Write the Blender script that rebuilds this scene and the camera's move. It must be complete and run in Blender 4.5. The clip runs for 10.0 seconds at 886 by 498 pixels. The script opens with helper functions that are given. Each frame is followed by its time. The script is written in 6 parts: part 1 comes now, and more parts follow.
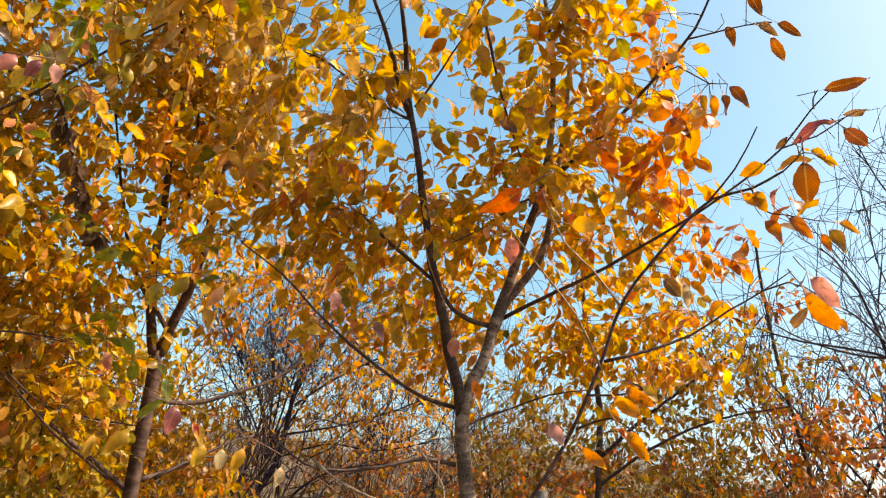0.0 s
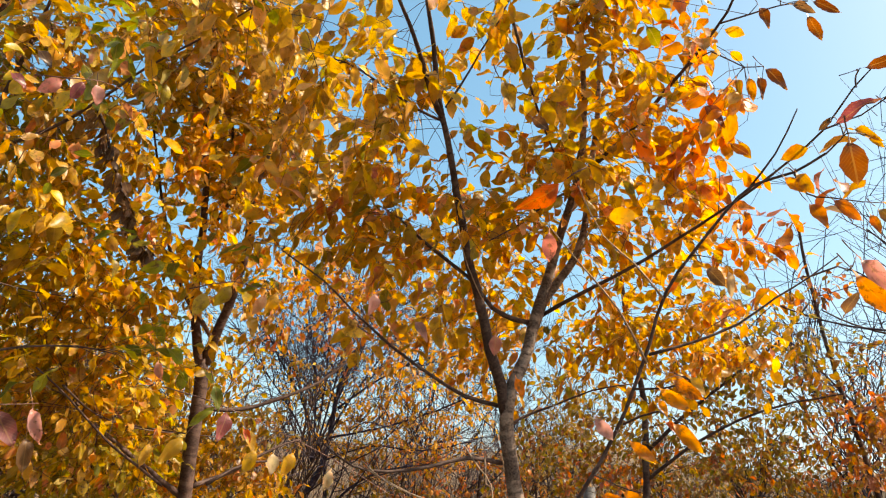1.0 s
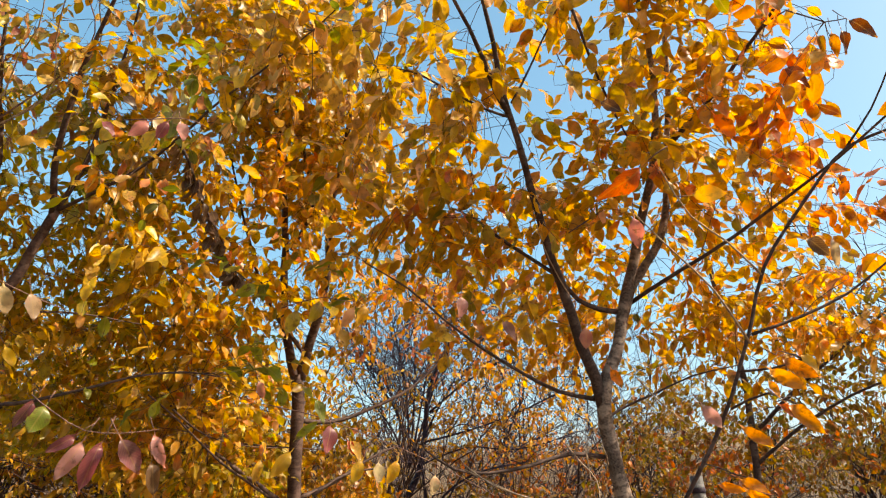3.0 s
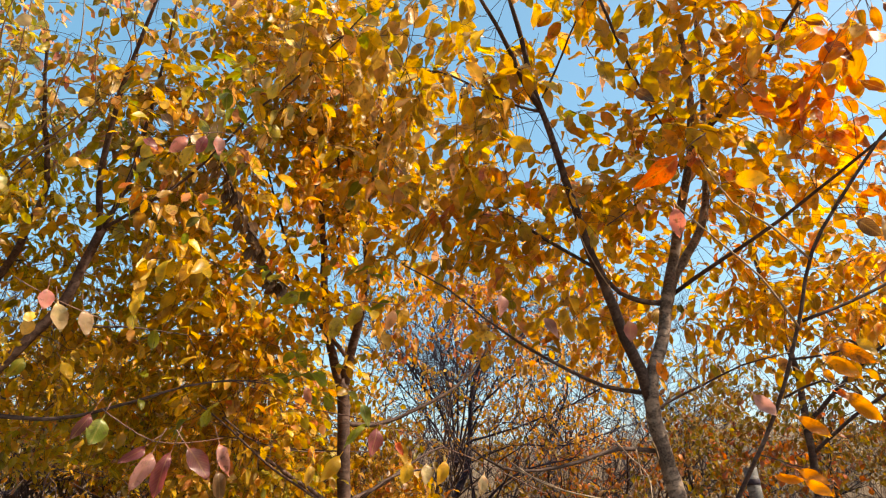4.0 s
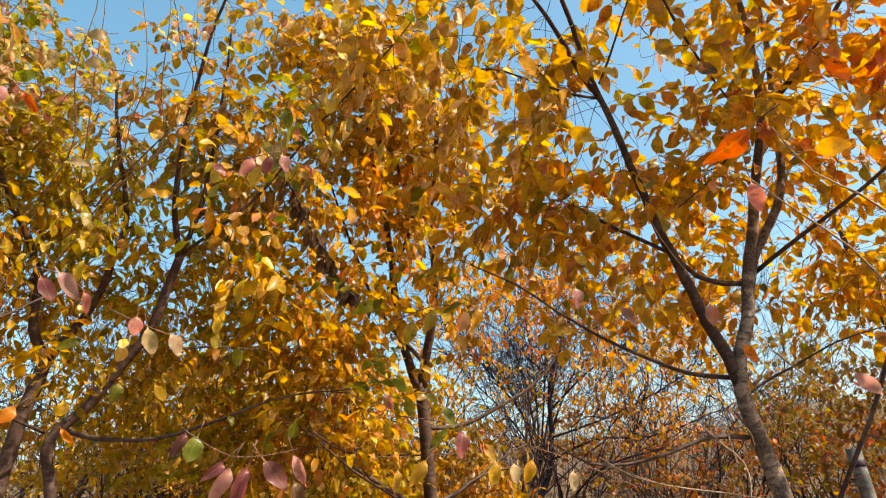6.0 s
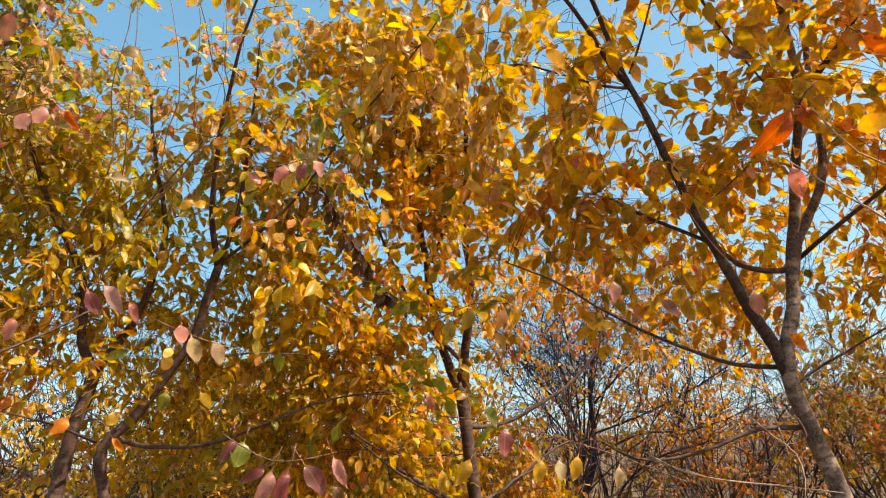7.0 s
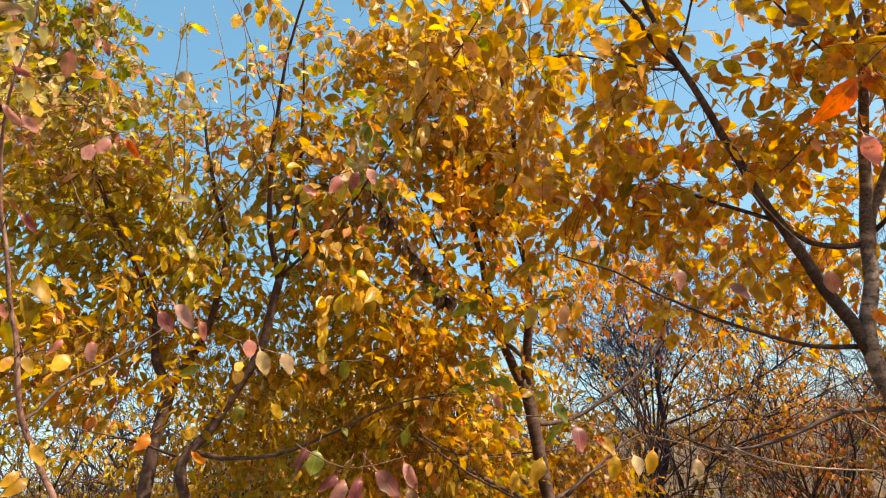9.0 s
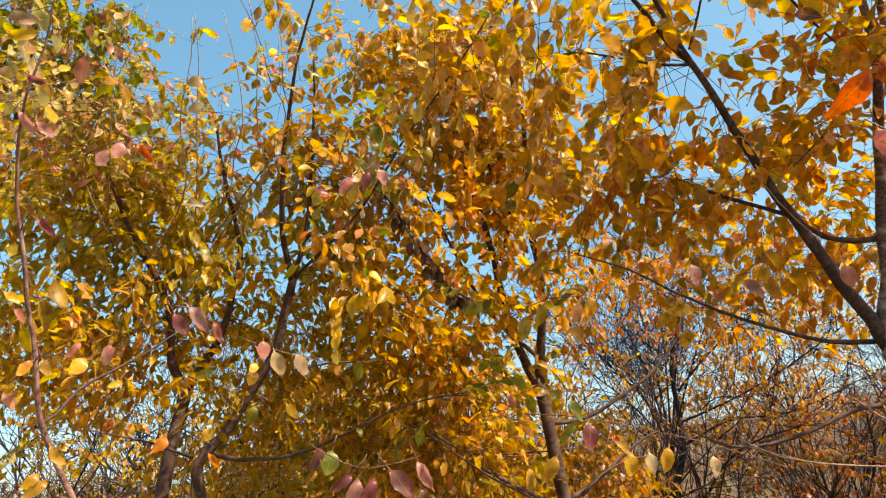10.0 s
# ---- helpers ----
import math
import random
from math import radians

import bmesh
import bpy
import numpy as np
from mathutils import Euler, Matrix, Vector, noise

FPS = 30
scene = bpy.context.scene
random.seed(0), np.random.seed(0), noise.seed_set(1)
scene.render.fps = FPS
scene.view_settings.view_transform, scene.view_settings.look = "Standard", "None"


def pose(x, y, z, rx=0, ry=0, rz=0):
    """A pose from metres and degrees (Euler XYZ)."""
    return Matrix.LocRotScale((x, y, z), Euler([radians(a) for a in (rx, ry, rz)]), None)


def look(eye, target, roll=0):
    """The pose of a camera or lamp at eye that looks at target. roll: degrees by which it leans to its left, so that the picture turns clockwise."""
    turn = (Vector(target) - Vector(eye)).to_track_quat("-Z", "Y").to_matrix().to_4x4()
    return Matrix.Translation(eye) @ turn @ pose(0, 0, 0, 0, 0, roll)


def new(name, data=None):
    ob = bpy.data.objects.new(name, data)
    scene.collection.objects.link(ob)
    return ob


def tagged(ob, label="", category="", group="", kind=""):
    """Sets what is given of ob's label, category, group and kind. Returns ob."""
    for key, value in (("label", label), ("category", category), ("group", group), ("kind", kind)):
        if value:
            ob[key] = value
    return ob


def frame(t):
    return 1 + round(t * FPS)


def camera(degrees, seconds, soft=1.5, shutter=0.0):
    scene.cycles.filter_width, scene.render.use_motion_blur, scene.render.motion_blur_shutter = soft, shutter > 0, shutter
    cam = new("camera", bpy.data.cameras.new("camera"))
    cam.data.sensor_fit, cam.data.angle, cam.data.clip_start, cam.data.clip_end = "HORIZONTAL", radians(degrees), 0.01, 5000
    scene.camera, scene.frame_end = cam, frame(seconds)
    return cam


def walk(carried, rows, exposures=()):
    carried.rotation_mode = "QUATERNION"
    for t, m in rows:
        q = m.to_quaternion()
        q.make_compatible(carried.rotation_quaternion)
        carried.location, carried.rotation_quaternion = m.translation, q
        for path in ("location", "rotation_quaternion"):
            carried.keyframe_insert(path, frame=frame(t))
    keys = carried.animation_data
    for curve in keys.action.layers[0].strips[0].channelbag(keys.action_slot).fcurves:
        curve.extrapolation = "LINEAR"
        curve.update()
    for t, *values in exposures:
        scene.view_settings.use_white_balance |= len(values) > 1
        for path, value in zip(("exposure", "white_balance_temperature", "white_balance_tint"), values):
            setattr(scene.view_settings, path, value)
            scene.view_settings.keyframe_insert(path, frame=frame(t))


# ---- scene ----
cam = camera(67.4, 10.0, soft=1.15)
PATH = [
    (0.0, pose(0.0000, 0.0000, 1.5500, 111.404, -6.310, -2.467)),
    (0.5, pose(-0.0046, -0.0014, 1.5488, 111.207, -5.698, -0.719)),
    (1.0, pose(-0.0097, -0.0033, 1.5492, 110.972, -5.026, 1.174)),
    (1.5, pose(-0.0154, -0.0049, 1.5492, 110.781, -4.227, 3.182)),
    (2.0, pose(-0.0222, -0.0028, 1.5503, 110.675, -3.383, 5.157)),
    (2.5, pose(-0.0277, -0.0005, 1.5513, 110.564, -2.680, 7.062)),
    (4.0, pose(-0.0345, -0.0029, 1.5533, 110.308, -0.539, 12.922)),
    (4.5, pose(-0.0398, -0.0022, 1.5540, 110.302, 0.137, 14.538)),
    (5.0, pose(-0.0433, -0.0015, 1.5558, 110.309, 0.835, 16.309)),
    (6.5, pose(-0.0485, -0.0005, 1.5563, 110.449, 2.650, 21.474)),
    (7.0, pose(-0.0528, 0.0001, 1.5567, 110.509, 3.264, 23.222)),
    (7.5, pose(-0.0569, 0.0024, 1.5575, 110.617, 3.894, 24.915)),
    (8.0, pose(-0.0602, 0.0018, 1.5592, 110.699, 4.491, 26.533)),
    (8.5, pose(-0.0623, -0.0000, 1.5604, 110.799, 5.012, 27.834)),
    (9.0, pose(-0.0629, -0.0002, 1.5601, 110.904, 5.336, 28.892)),
    (9.5, pose(-0.0624, -0.0009, 1.5597, 110.965, 5.563, 29.671)),
    (10.0, pose(-0.0612, -0.0009, 1.5589, 111.017, 5.683, 30.166)),
]

# ---------------------------------------------------------------- light
SUN_AZ, SUN_EL = 92.0, 46.0          # degrees clockwise from the first view, and above the horizon
world = bpy.data.worlds.new("sky")
scene.world = world
world.use_nodes = True
wn = world.node_tree
sky = wn.nodes.new("ShaderNodeTexSky")
sky.sky_type = "NISHITA"
sky.sun_disc = False
sky.sun_elevation = radians(SUN_EL)
sky.sun_rotation = radians(SUN_AZ)
sky.air_density, sky.dust_density, sky.ozone_density = 1.0, 2.8, 0.6
deep = wn.nodes.new("ShaderNodeHueSaturation")
deep.inputs["Hue"].default_value = 0.48
deep.inputs["Saturation"].default_value = 1.25
wn.links.new(sky.outputs[0], deep.inputs["Color"])
even_blue = wn.nodes.new("ShaderNodeMix")          # even blue blended in to flatten the sky's bright horizon
even_blue.data_type = "RGBA"
even_blue.inputs[0].default_value = 0.38
even_blue.inputs[7].default_value = (0.42, 1.22, 2.25, 1)
wn.links.new(deep.outputs[0], even_blue.inputs[6])
wn.links.new(even_blue.outputs[2], wn.nodes["Background"].inputs[0])
wn.nodes["Background"].inputs[1].default_value = 0.165
sun = new("sun", bpy.data.lights.new("sun", "SUN"))
sun.data.energy, sun.data.angle, sun.data.color = 4.0, radians(0.53), (1.0, 0.93, 0.82)
sd = Vector((math.sin(radians(SUN_AZ)) * math.cos(radians(SUN_EL)), math.cos(radians(SUN_AZ)) * math.cos(radians(SUN_EL)), math.sin(radians(SUN_EL))))
sun.matrix_world = look(sd * 50, (0, 0, 0))


# ---------------------------------------------------------------- materials
def mat(name):
    m = bpy.data.materials.new(name)
    m.use_nodes = True
    nt = m.node_tree
    return m, nt, nt.nodes["Principled BSDF"]


def node(nt, kind, **put):
    n = nt.nodes.new(kind)
    for k, v in put.items():
        n.inputs[k].default_value = v
    return n


def ramp(nt, source, stops):
    r = nt.nodes.new("ShaderNodeValToRGB")
    els = r.color_ramp.elements
    while len(els) < len(stops):
        els.new(0.5)
    for e, (p, c) in zip(els, stops):
        e.position, e.color = p, (*c, 1)
    nt.links.new(source, r.inputs[0])
    return r.outputs[0]


def mixc(nt, fac, a, b, how="MIX"):
    m = nt.nodes.new("ShaderNodeMix")
    m.data_type, m.blend_type = "RGBA", how
    for value, sock in ((fac, m.inputs[0]), (a, m.inputs[6]), (b, m.inputs[7])):
        if isinstance(value, (int, float)):
            sock.default_value = value
        elif isinstance(value, tuple):
            sock.default_value = (*value, 1)
        else:
            nt.links.new(value, sock)
    return m.outputs[2]


def maths(nt, op, a, b=0.0):
    m = nt.nodes.new("ShaderNodeMath")
    m.operation = op
    for value, sock in ((a, m.inputs[0]), (b, m.inputs[1])):
        if isinstance(value, (int, float)):
            sock.default_value = value
        else:
            nt.links.new(value, sock)
    return m.outputs[0]


def leaf_material(name, stops, single, blotch=(0.10, 0.045, 0.015), thin=0.51):
    """Autumn leaf: hue by leaf, paler midrib and side veins, brown blotches; light passes through it."""
    m, nt, bs = mat(name)
    if single:
        rnd = nt.nodes.new("ShaderNodeObjectInfo").outputs["Random"]
    else:
        rnd = nt.nodes.new("ShaderNodeNewGeometry").outputs["Random Per Island"]
    base = ramp(nt, rnd, stops)
    second = maths(nt, "FRACT", maths(nt, "MULTIPLY", rnd, 37.7))
    third = maths(nt, "FRACT", maths(nt, "MULTIPLY", rnd, 91.3))
    uv = nt.nodes.new("ShaderNodeUVMap")
    uv.uv_map = "UVMap"
    sep = nt.nodes.new("ShaderNodeSeparateXYZ")
    nt.links.new(uv.outputs[0], sep.inputs[0])
    across = maths(nt, "ABSOLUTE", maths(nt, "SUBTRACT", sep.outputs[0], 0.5))
    # side veins lean towards the tip
    slant = maths(nt, "SUBTRACT", maths(nt, "MULTIPLY", sep.outputs[1], 11.0), maths(nt, "MULTIPLY", across, 7.0))
    vein = maths(nt, "ABSOLUTE", maths(nt, "SUBTRACT", maths(nt, "FRACT", slant), 0.5))
    vein_line = maths(nt, "LESS_THAN", vein, 0.07)
    rib = maths(nt, "LESS_THAN", across, 0.035)
    lines = maths(nt, "MAXIMUM", maths(nt, "MULTIPLY", vein_line, 0.35), maths(nt, "MULTIPLY", rib, 0.6))
    geo = nt.nodes.new("ShaderNodeNewGeometry")
    n1 = node(nt, "ShaderNodeTexNoise", Scale=60.0, Detail=4.0, Roughness=0.65)
    n2 = node(nt, "ShaderNodeTexNoise", Scale=22.0, Detail=2.5)
    nt.links.new(geo.outputs["Position"], n1.inputs["Vector"])
    nt.links.new(geo.outputs["Position"], n2.inputs["Vector"])
    other = ramp(nt, maths(nt, "FRACT", maths(nt, "ADD", maths(nt, "MULTIPLY", rnd, 0.35), maths(nt, "MULTIPLY", second, 0.65))), stops)
    edge = maths(nt, "POWER", maths(nt, "MULTIPLY", across, 2.0), 2.2)
    along = maths(nt, "MULTIPLY", maths(nt, "ABSOLUTE", maths(nt, "SUBTRACT", sep.outputs[1], third)), 0.9)
    n3 = node(nt, "ShaderNodeTexNoise", Scale=38.0, Detail=3.0)
    nt.links.new(geo.outputs["Position"], n3.inputs["Vector"])
    patchy = maths(nt, "MULTIPLY", maths(nt, "ADD", edge, along), ramp(nt, n3.outputs[0], [(0.38, (0.1, 0.1, 0.1)), (0.58, (1.5, 1.5, 1.5))]))
    base = mixc(nt, maths(nt, "MINIMUM", patchy, 0.85), base, other)
    tone = mixc(nt, 1.0, base, ramp(nt, n2.outputs[0], [(0.32, (0.60, 0.60, 0.56)), (0.68, (1.18, 1.2, 1.15))]), "MULTIPLY")
    bright = maths(nt, "ADD", maths(nt, "MULTIPLY", second, 0.64), 0.75)
    hsv = nt.nodes.new("ShaderNodeHueSaturation")
    nt.links.new(bright, hsv.inputs["Value"])
    nt.links.new(tone, hsv.inputs["Color"])
    spots = maths(nt, "MULTIPLY", ramp(nt, n1.outputs[0], [(0.54, (0, 0, 0)), (0.64, (1, 1, 1))]), maths(nt, "MULTIPLY", third, 0.85))
    c = mixc(nt, spots, hsv.outputs[0], blotch)
    c = mixc(nt, maths(nt, "MULTIPLY", lines, 0.75), c, mixc(nt, 0.5, c, (0.55, 0.34, 0.12)))
    nt.links.new(c, bs.inputs["Base Color"])
    bs.inputs["Roughness"].default_value = 0.36
    bs.inputs["Specular IOR Level"].default_value = 0.48
    bump = node(nt, "ShaderNodeBump", Strength=0.6, Distance=0.003)
    nt.links.new(maths(nt, "SUBTRACT", n2.outputs[0], lines), bump.inputs["Height"])
    nt.links.new(bump.outputs[0], bs.inputs["Normal"])
    tr = nt.nodes.new("ShaderNodeBsdfTranslucent")
    sat = nt.nodes.new("ShaderNodeHueSaturation")
    sat.inputs["Saturation"].default_value, sat.inputs["Value"].default_value = 1.12, 1.3
    nt.links.new(c, sat.inputs["Color"])
    nt.links.new(sat.outputs[0], tr.inputs[0])
    mx = nt.nodes.new("ShaderNodeMixShader")
    mx.inputs[0].default_value = thin
    nt.links.new(bs.outputs[0], mx.inputs[1])
    nt.links.new(tr.outputs[0], mx.inputs[2])
    nt.links.new(mx.outputs[0], nt.nodes["Material Output"].inputs[0])
    return m


GOLD, AMBER, ORANGE, RUST = (0.63, 0.310, 0.020), (0.63, 0.225, 0.022), (0.63, 0.15, 0.024), (0.42, 0.085, 0.035)
YELLOW, LIME, OLIVE, GREEN = (0.78, 0.45, 0.022), (0.52, 0.385, 0.022), (0.40, 0.225, 0.016), (0.19, 0.20, 0.026)
PINK, MAUVE, PALE, BROWN, RED = (0.60, 0.20, 0.16), (0.24, 0.065, 0.075), (0.62, 0.48, 0.23), (0.18, 0.080, 0.03), (0.52, 0.07, 0.03)
PEACH, TAN = (0.66, 0.335, 0.17), (0.46, 0.265, 0.08)
PALETTES = {
    "gold": [(0.0, GREEN), (0.07, OLIVE), (0.18, LIME), (0.28, GOLD), (0.38, TAN), (0.46, YELLOW), (0.56, GOLD), (0.66, AMBER), (0.75, OLIVE), (0.84, GOLD), (0.90, PEACH), (0.96, ORANGE), (1.0, RUST)],
    # PEACH and PALE here put the sheen of sunlit leaves into their colour
    "sunny": [(0.0, GREEN), (0.10, OLIVE), (0.2, GOLD), (0.28, LIME), (0.38, PEACH), (0.47, GOLD), (0.55, TAN), (0.63, YELLOW), (0.71, TAN), (0.79, OLIVE), (0.86, GOLD), (0.93, PALE), (1.0, AMBER)],
    "amber": [(0.0, OLIVE), (0.12, GOLD), (0.26, AMBER), (0.40, GOLD), (0.50, TAN), (0.60, YELLOW), (0.72, AMBER), (0.80, ORANGE), (0.9, GOLD), (1.0, RUST)],
    "yellow": [(0.0, GREEN), (0.06, LIME), (0.16, OLIVE), (0.28, GOLD), (0.40, YELLOW), (0.52, GOLD), (0.60, LIME), (0.70, YELLOW), (0.80, OLIVE), (0.90, AMBER), (1.0, TAN)],
    # PALE in the next two paints glossy highlights as leaf colour
    "lime": [(0.0, GREEN), (0.12, LIME), (0.24, OLIVE), (0.34, LIME), (0.43, YELLOW), (0.51, LIME), (0.60, GREEN), (0.70, LIME), (0.78, PALE), (0.86, OLIVE), (0.94, GOLD), (1.0, PINK)],
    "mixed": [(0.0, GREEN), (0.12, OLIVE), (0.22, LIME), (0.31, PINK), (0.39, LIME), (0.47, PALE), (0.54, GREEN), (0.62, PINK), (0.69, GREEN), (0.77, LIME), (0.84, PALE), (0.91, GREEN), (0.96, PINK), (1.0, MAUVE)],
    "russet": [(0.0, OLIVE), (0.16, AMBER), (0.30, RUST), (0.44, OLIVE), (0.54, BROWN), (0.64, (0.42, 0.16, 0.10)), (0.76, ORANGE), (0.88, RUST), (1.0, BROWN)],
    # background leaves, darkened in colour to stand in for shade
    "thicket": [(0.0, (0.26, 0.17, 0.016)), (0.16, (0.24, 0.19, 0.02)), (0.32, (0.28, 0.16, 0.016)), (0.46, (0.34, 0.19, 0.05)), (0.58, (0.32, 0.13, 0.02)), (0.70, BROWN), (0.82, (0.24, 0.16, 0.016)), (0.92, (0.30, 0.065, 0.03)), (1.0, BROWN)],
    # rust brown, with the leaves' shadow side painted in as darker stops
    "rust": [(0.0, (0.16, 0.040, 0.016)), (0.4, (0.23, 0.066, 0.016)), (0.7, (0.11, 0.030, 0.017)), (1.0, (0.26, 0.080, 0.015))],
    "copper": [(0.0, GOLD), (0.2, AMBER), (0.4, ORANGE), (0.55, AMBER), (0.7, (0.60, 0.15, 0.012)), (0.85, ORANGE), (1.0, RUST)],
    "pink": [(0.0, PINK), (0.3, (0.55, 0.33, 0.30)), (0.6, (0.40, 0.13, 0.10)), (0.8, PINK), (1.0, (0.5, 0.24, 0.12))],
    "mauve": [(0.0, MAUVE), (0.4, (0.29, 0.075, 0.075)), (0.7, (0.16, 0.045, 0.055)), (1.0, (0.25, 0.11, 0.09))],
    "red": [(0.0, (0.46, 0.055, 0.012)), (0.4, (0.52, 0.09, 0.012)), (0.7, (0.36, 0.045, 0.014)), (1.0, (0.46, 0.14, 0.015))],
    "pale": [(0.0, PALE), (0.4, (0.36, 0.26, 0.15)), (0.7, (0.40, 0.21, 0.12)), (1.0, PALE)],
    "green": [(0.0, (0.13, 0.16, 0.02)), (0.35, GREEN), (0.7, (0.30, 0.29, 0.014)), (1.0, OLIVE)],
    "orange": [(0.0, (0.74, 0.19, 0.005)), (0.5, (0.74, 0.25, 0.005)), (1.0, (0.70, 0.16, 0.005))],
    "lemon": [(0.0, GOLD), (0.3, (0.66, 0.36, 0.06)), (0.55, GOLD), (0.75, (0.70, 0.42, 0.02)), (1.0, (0.62, 0.23, 0.04))],
    "dead": [(0.0, (0.13, 0.06, 0.025)), (0.5, (0.20, 0.10, 0.045)), (1.0, (0.08, 0.035, 0.018))],
}
LEAF_MANY = {k: leaf_material("leaves_" + k, v, False) for k, v in PALETTES.items()}
LEAF_ONE = {k: leaf_material("leaf_" + k, v, True) for k, v in PALETTES.items()}


def bark_material(name, dark, mid, light, pale=0.5):
    """Cherry bark: smooth, with rings of pores across and silvery patches."""
    m, nt, bs = mat(name)
    uv = nt.nodes.new("ShaderNodeUVMap")
    uv.uv_map = "UVMap"
    stretch = nt.nodes.new("ShaderNodeMapping")
    stretch.inputs["Scale"].default_value = (2.0, 26.0, 1.0)
    nt.links.new(uv.outputs[0], stretch.inputs[0])
    rings = node(nt, "ShaderNodeTexNoise", Scale=1.6, Detail=4.0, Roughness=0.6)
    nt.links.new(stretch.outputs[0], rings.inputs["Vector"])
    geo = nt.nodes.new("ShaderNodeNewGeometry")
    patch = node(nt, "ShaderNodeTexNoise", Scale=9.0, Detail=5.0, Roughness=0.6)
    grain = node(nt, "ShaderNodeTexNoise", Scale=140.0, Detail=3.0)
    nt.links.new(geo.outputs["Position"], patch.inputs["Vector"])
    nt.links.new(geo.outputs["Position"], grain.inputs["Vector"])
    c = ramp(nt, patch.outputs[0], [(0.3, dark), (0.5, mid), (0.5 + 0.3 * (1 - pale) + 0.06, light)])
    wide = nt.nodes.new("ShaderNodeMapping")
    wide.inputs["Scale"].default_value = (0.7, 9.0, 1.0)
    nt.links.new(uv.outputs[0], wide.inputs[0])
    bands = node(nt, "ShaderNodeTexNoise", Scale=1.7, Detail=3.0, Roughness=0.55)
    nt.links.new(wide.outputs[0], bands.inputs["Vector"])
    c = mixc(nt, ramp(nt, bands.outputs[0], [(0.50, (0, 0, 0)), (0.57, (0.75, 0.75, 0.75))]), c, light)
    c = mixc(nt, ramp(nt, bands.outputs[0], [(0.40, (0.8, 0.8, 0.8)), (0.47, (0, 0, 0))]), c, dark)
    c = mixc(nt, ramp(nt, rings.outputs[0], [(0.50, (0, 0, 0)), (0.58, (0.85, 0.85, 0.85))]), c, dark)
    c = mixc(nt, 0.35, c, ramp(nt, grain.outputs[0], [(0.3, dark), (0.7, light)]))
    nt.links.new(c, bs.inputs["Base Color"])
    bs.inputs["Roughness"].default_value = 0.66
    bs.inputs["Specular IOR Level"].default_value = 0.2
    bump = node(nt, "ShaderNodeBump", Strength=0.6, Distance=0.004)
    nt.links.new(maths(nt, "ADD", rings.outputs[0], maths(nt, "MULTIPLY", grain.outputs[0], 0.4)), bump.inputs["Height"])
    nt.links.new(bump.outputs[0], bs.inputs["Normal"])
    return m


BARK = {
    "cherry": bark_material("bark_cherry", (0.026, 0.016, 0.013), (0.095, 0.062, 0.048), (0.36, 0.26, 0.195), 0.5),
    "brown": bark_material("bark_brown", (0.026, 0.012, 0.009), (0.070, 0.036, 0.027), (0.145, 0.090, 0.070), 0.42),
    "dark": bark_material("bark_dark", (0.020, 0.010, 0.008), (0.056, 0.030, 0.022), (0.125, 0.078, 0.060), 0.38),
    "shrub": bark_material("bark_shrub", (0.015, 0.010, 0.016), (0.036, 0.026, 0.040), (0.070, 0.053, 0.072), 0.35),
    "red": bark_material("bark_red", (0.06, 0.025, 0.02), (0.19, 0.085, 0.06), (0.36, 0.22, 0.17), 0.5),
    "grey": bark_material("bark_grey", (0.05, 0.047, 0.045), (0.12, 0.115, 0.11), (0.22, 0.21, 0.2), 0.5),
    "straw": bark_material("bark_straw", (0.16, 0.09, 0.05), (0.33, 0.22, 0.14), (0.5, 0.38, 0.26), 0.4),
}


def ground_material():
    m, nt, bs = mat("dry_grass_ground")
    geo = nt.nodes.new("ShaderNodeNewGeometry")
    a = node(nt, "ShaderNodeTexNoise", Scale=0.35, Detail=6.0, Roughness=0.65)
    b = node(nt, "ShaderNodeTexNoise", Scale=9.0, Detail=5.0, Roughness=0.7)
    for n in (a, b):
        nt.links.new(geo.outputs["Position"], n.inputs["Vector"])
    c = ramp(nt, a.outputs[0], [(0.3, (0.07, 0.045, 0.022)), (0.5, (0.14, 0.085, 0.042)), (0.7, (0.10, 0.078, 0.03))])
    c = mixc(nt, 0.6, c, ramp(nt, b.outputs[0], [(0.35, (0.07, 0.045, 0.025)), (0.65, (0.21, 0.14, 0.075))]))
    nt.links.new(c, bs.inputs["Base Color"])
    bs.inputs["Roughness"].default_value = 0.95
    bump = node(nt, "ShaderNodeBump", Strength=0.8, Distance=0.08)
    nt.links.new(b.outputs[0], bump.inputs["Height"])
    nt.links.new(bump.outputs[0], bs.inputs["Normal"])
    return m


def blade_material(name, stops):
    m, nt, bs = mat(name)
    rnd = nt.nodes.new("ShaderNodeNewGeometry").outputs["Random Per Island"]
    nt.links.new(ramp(nt, rnd, stops), bs.inputs["Base Color"])
    bs.inputs["Roughness"].default_value = 0.8
    return m


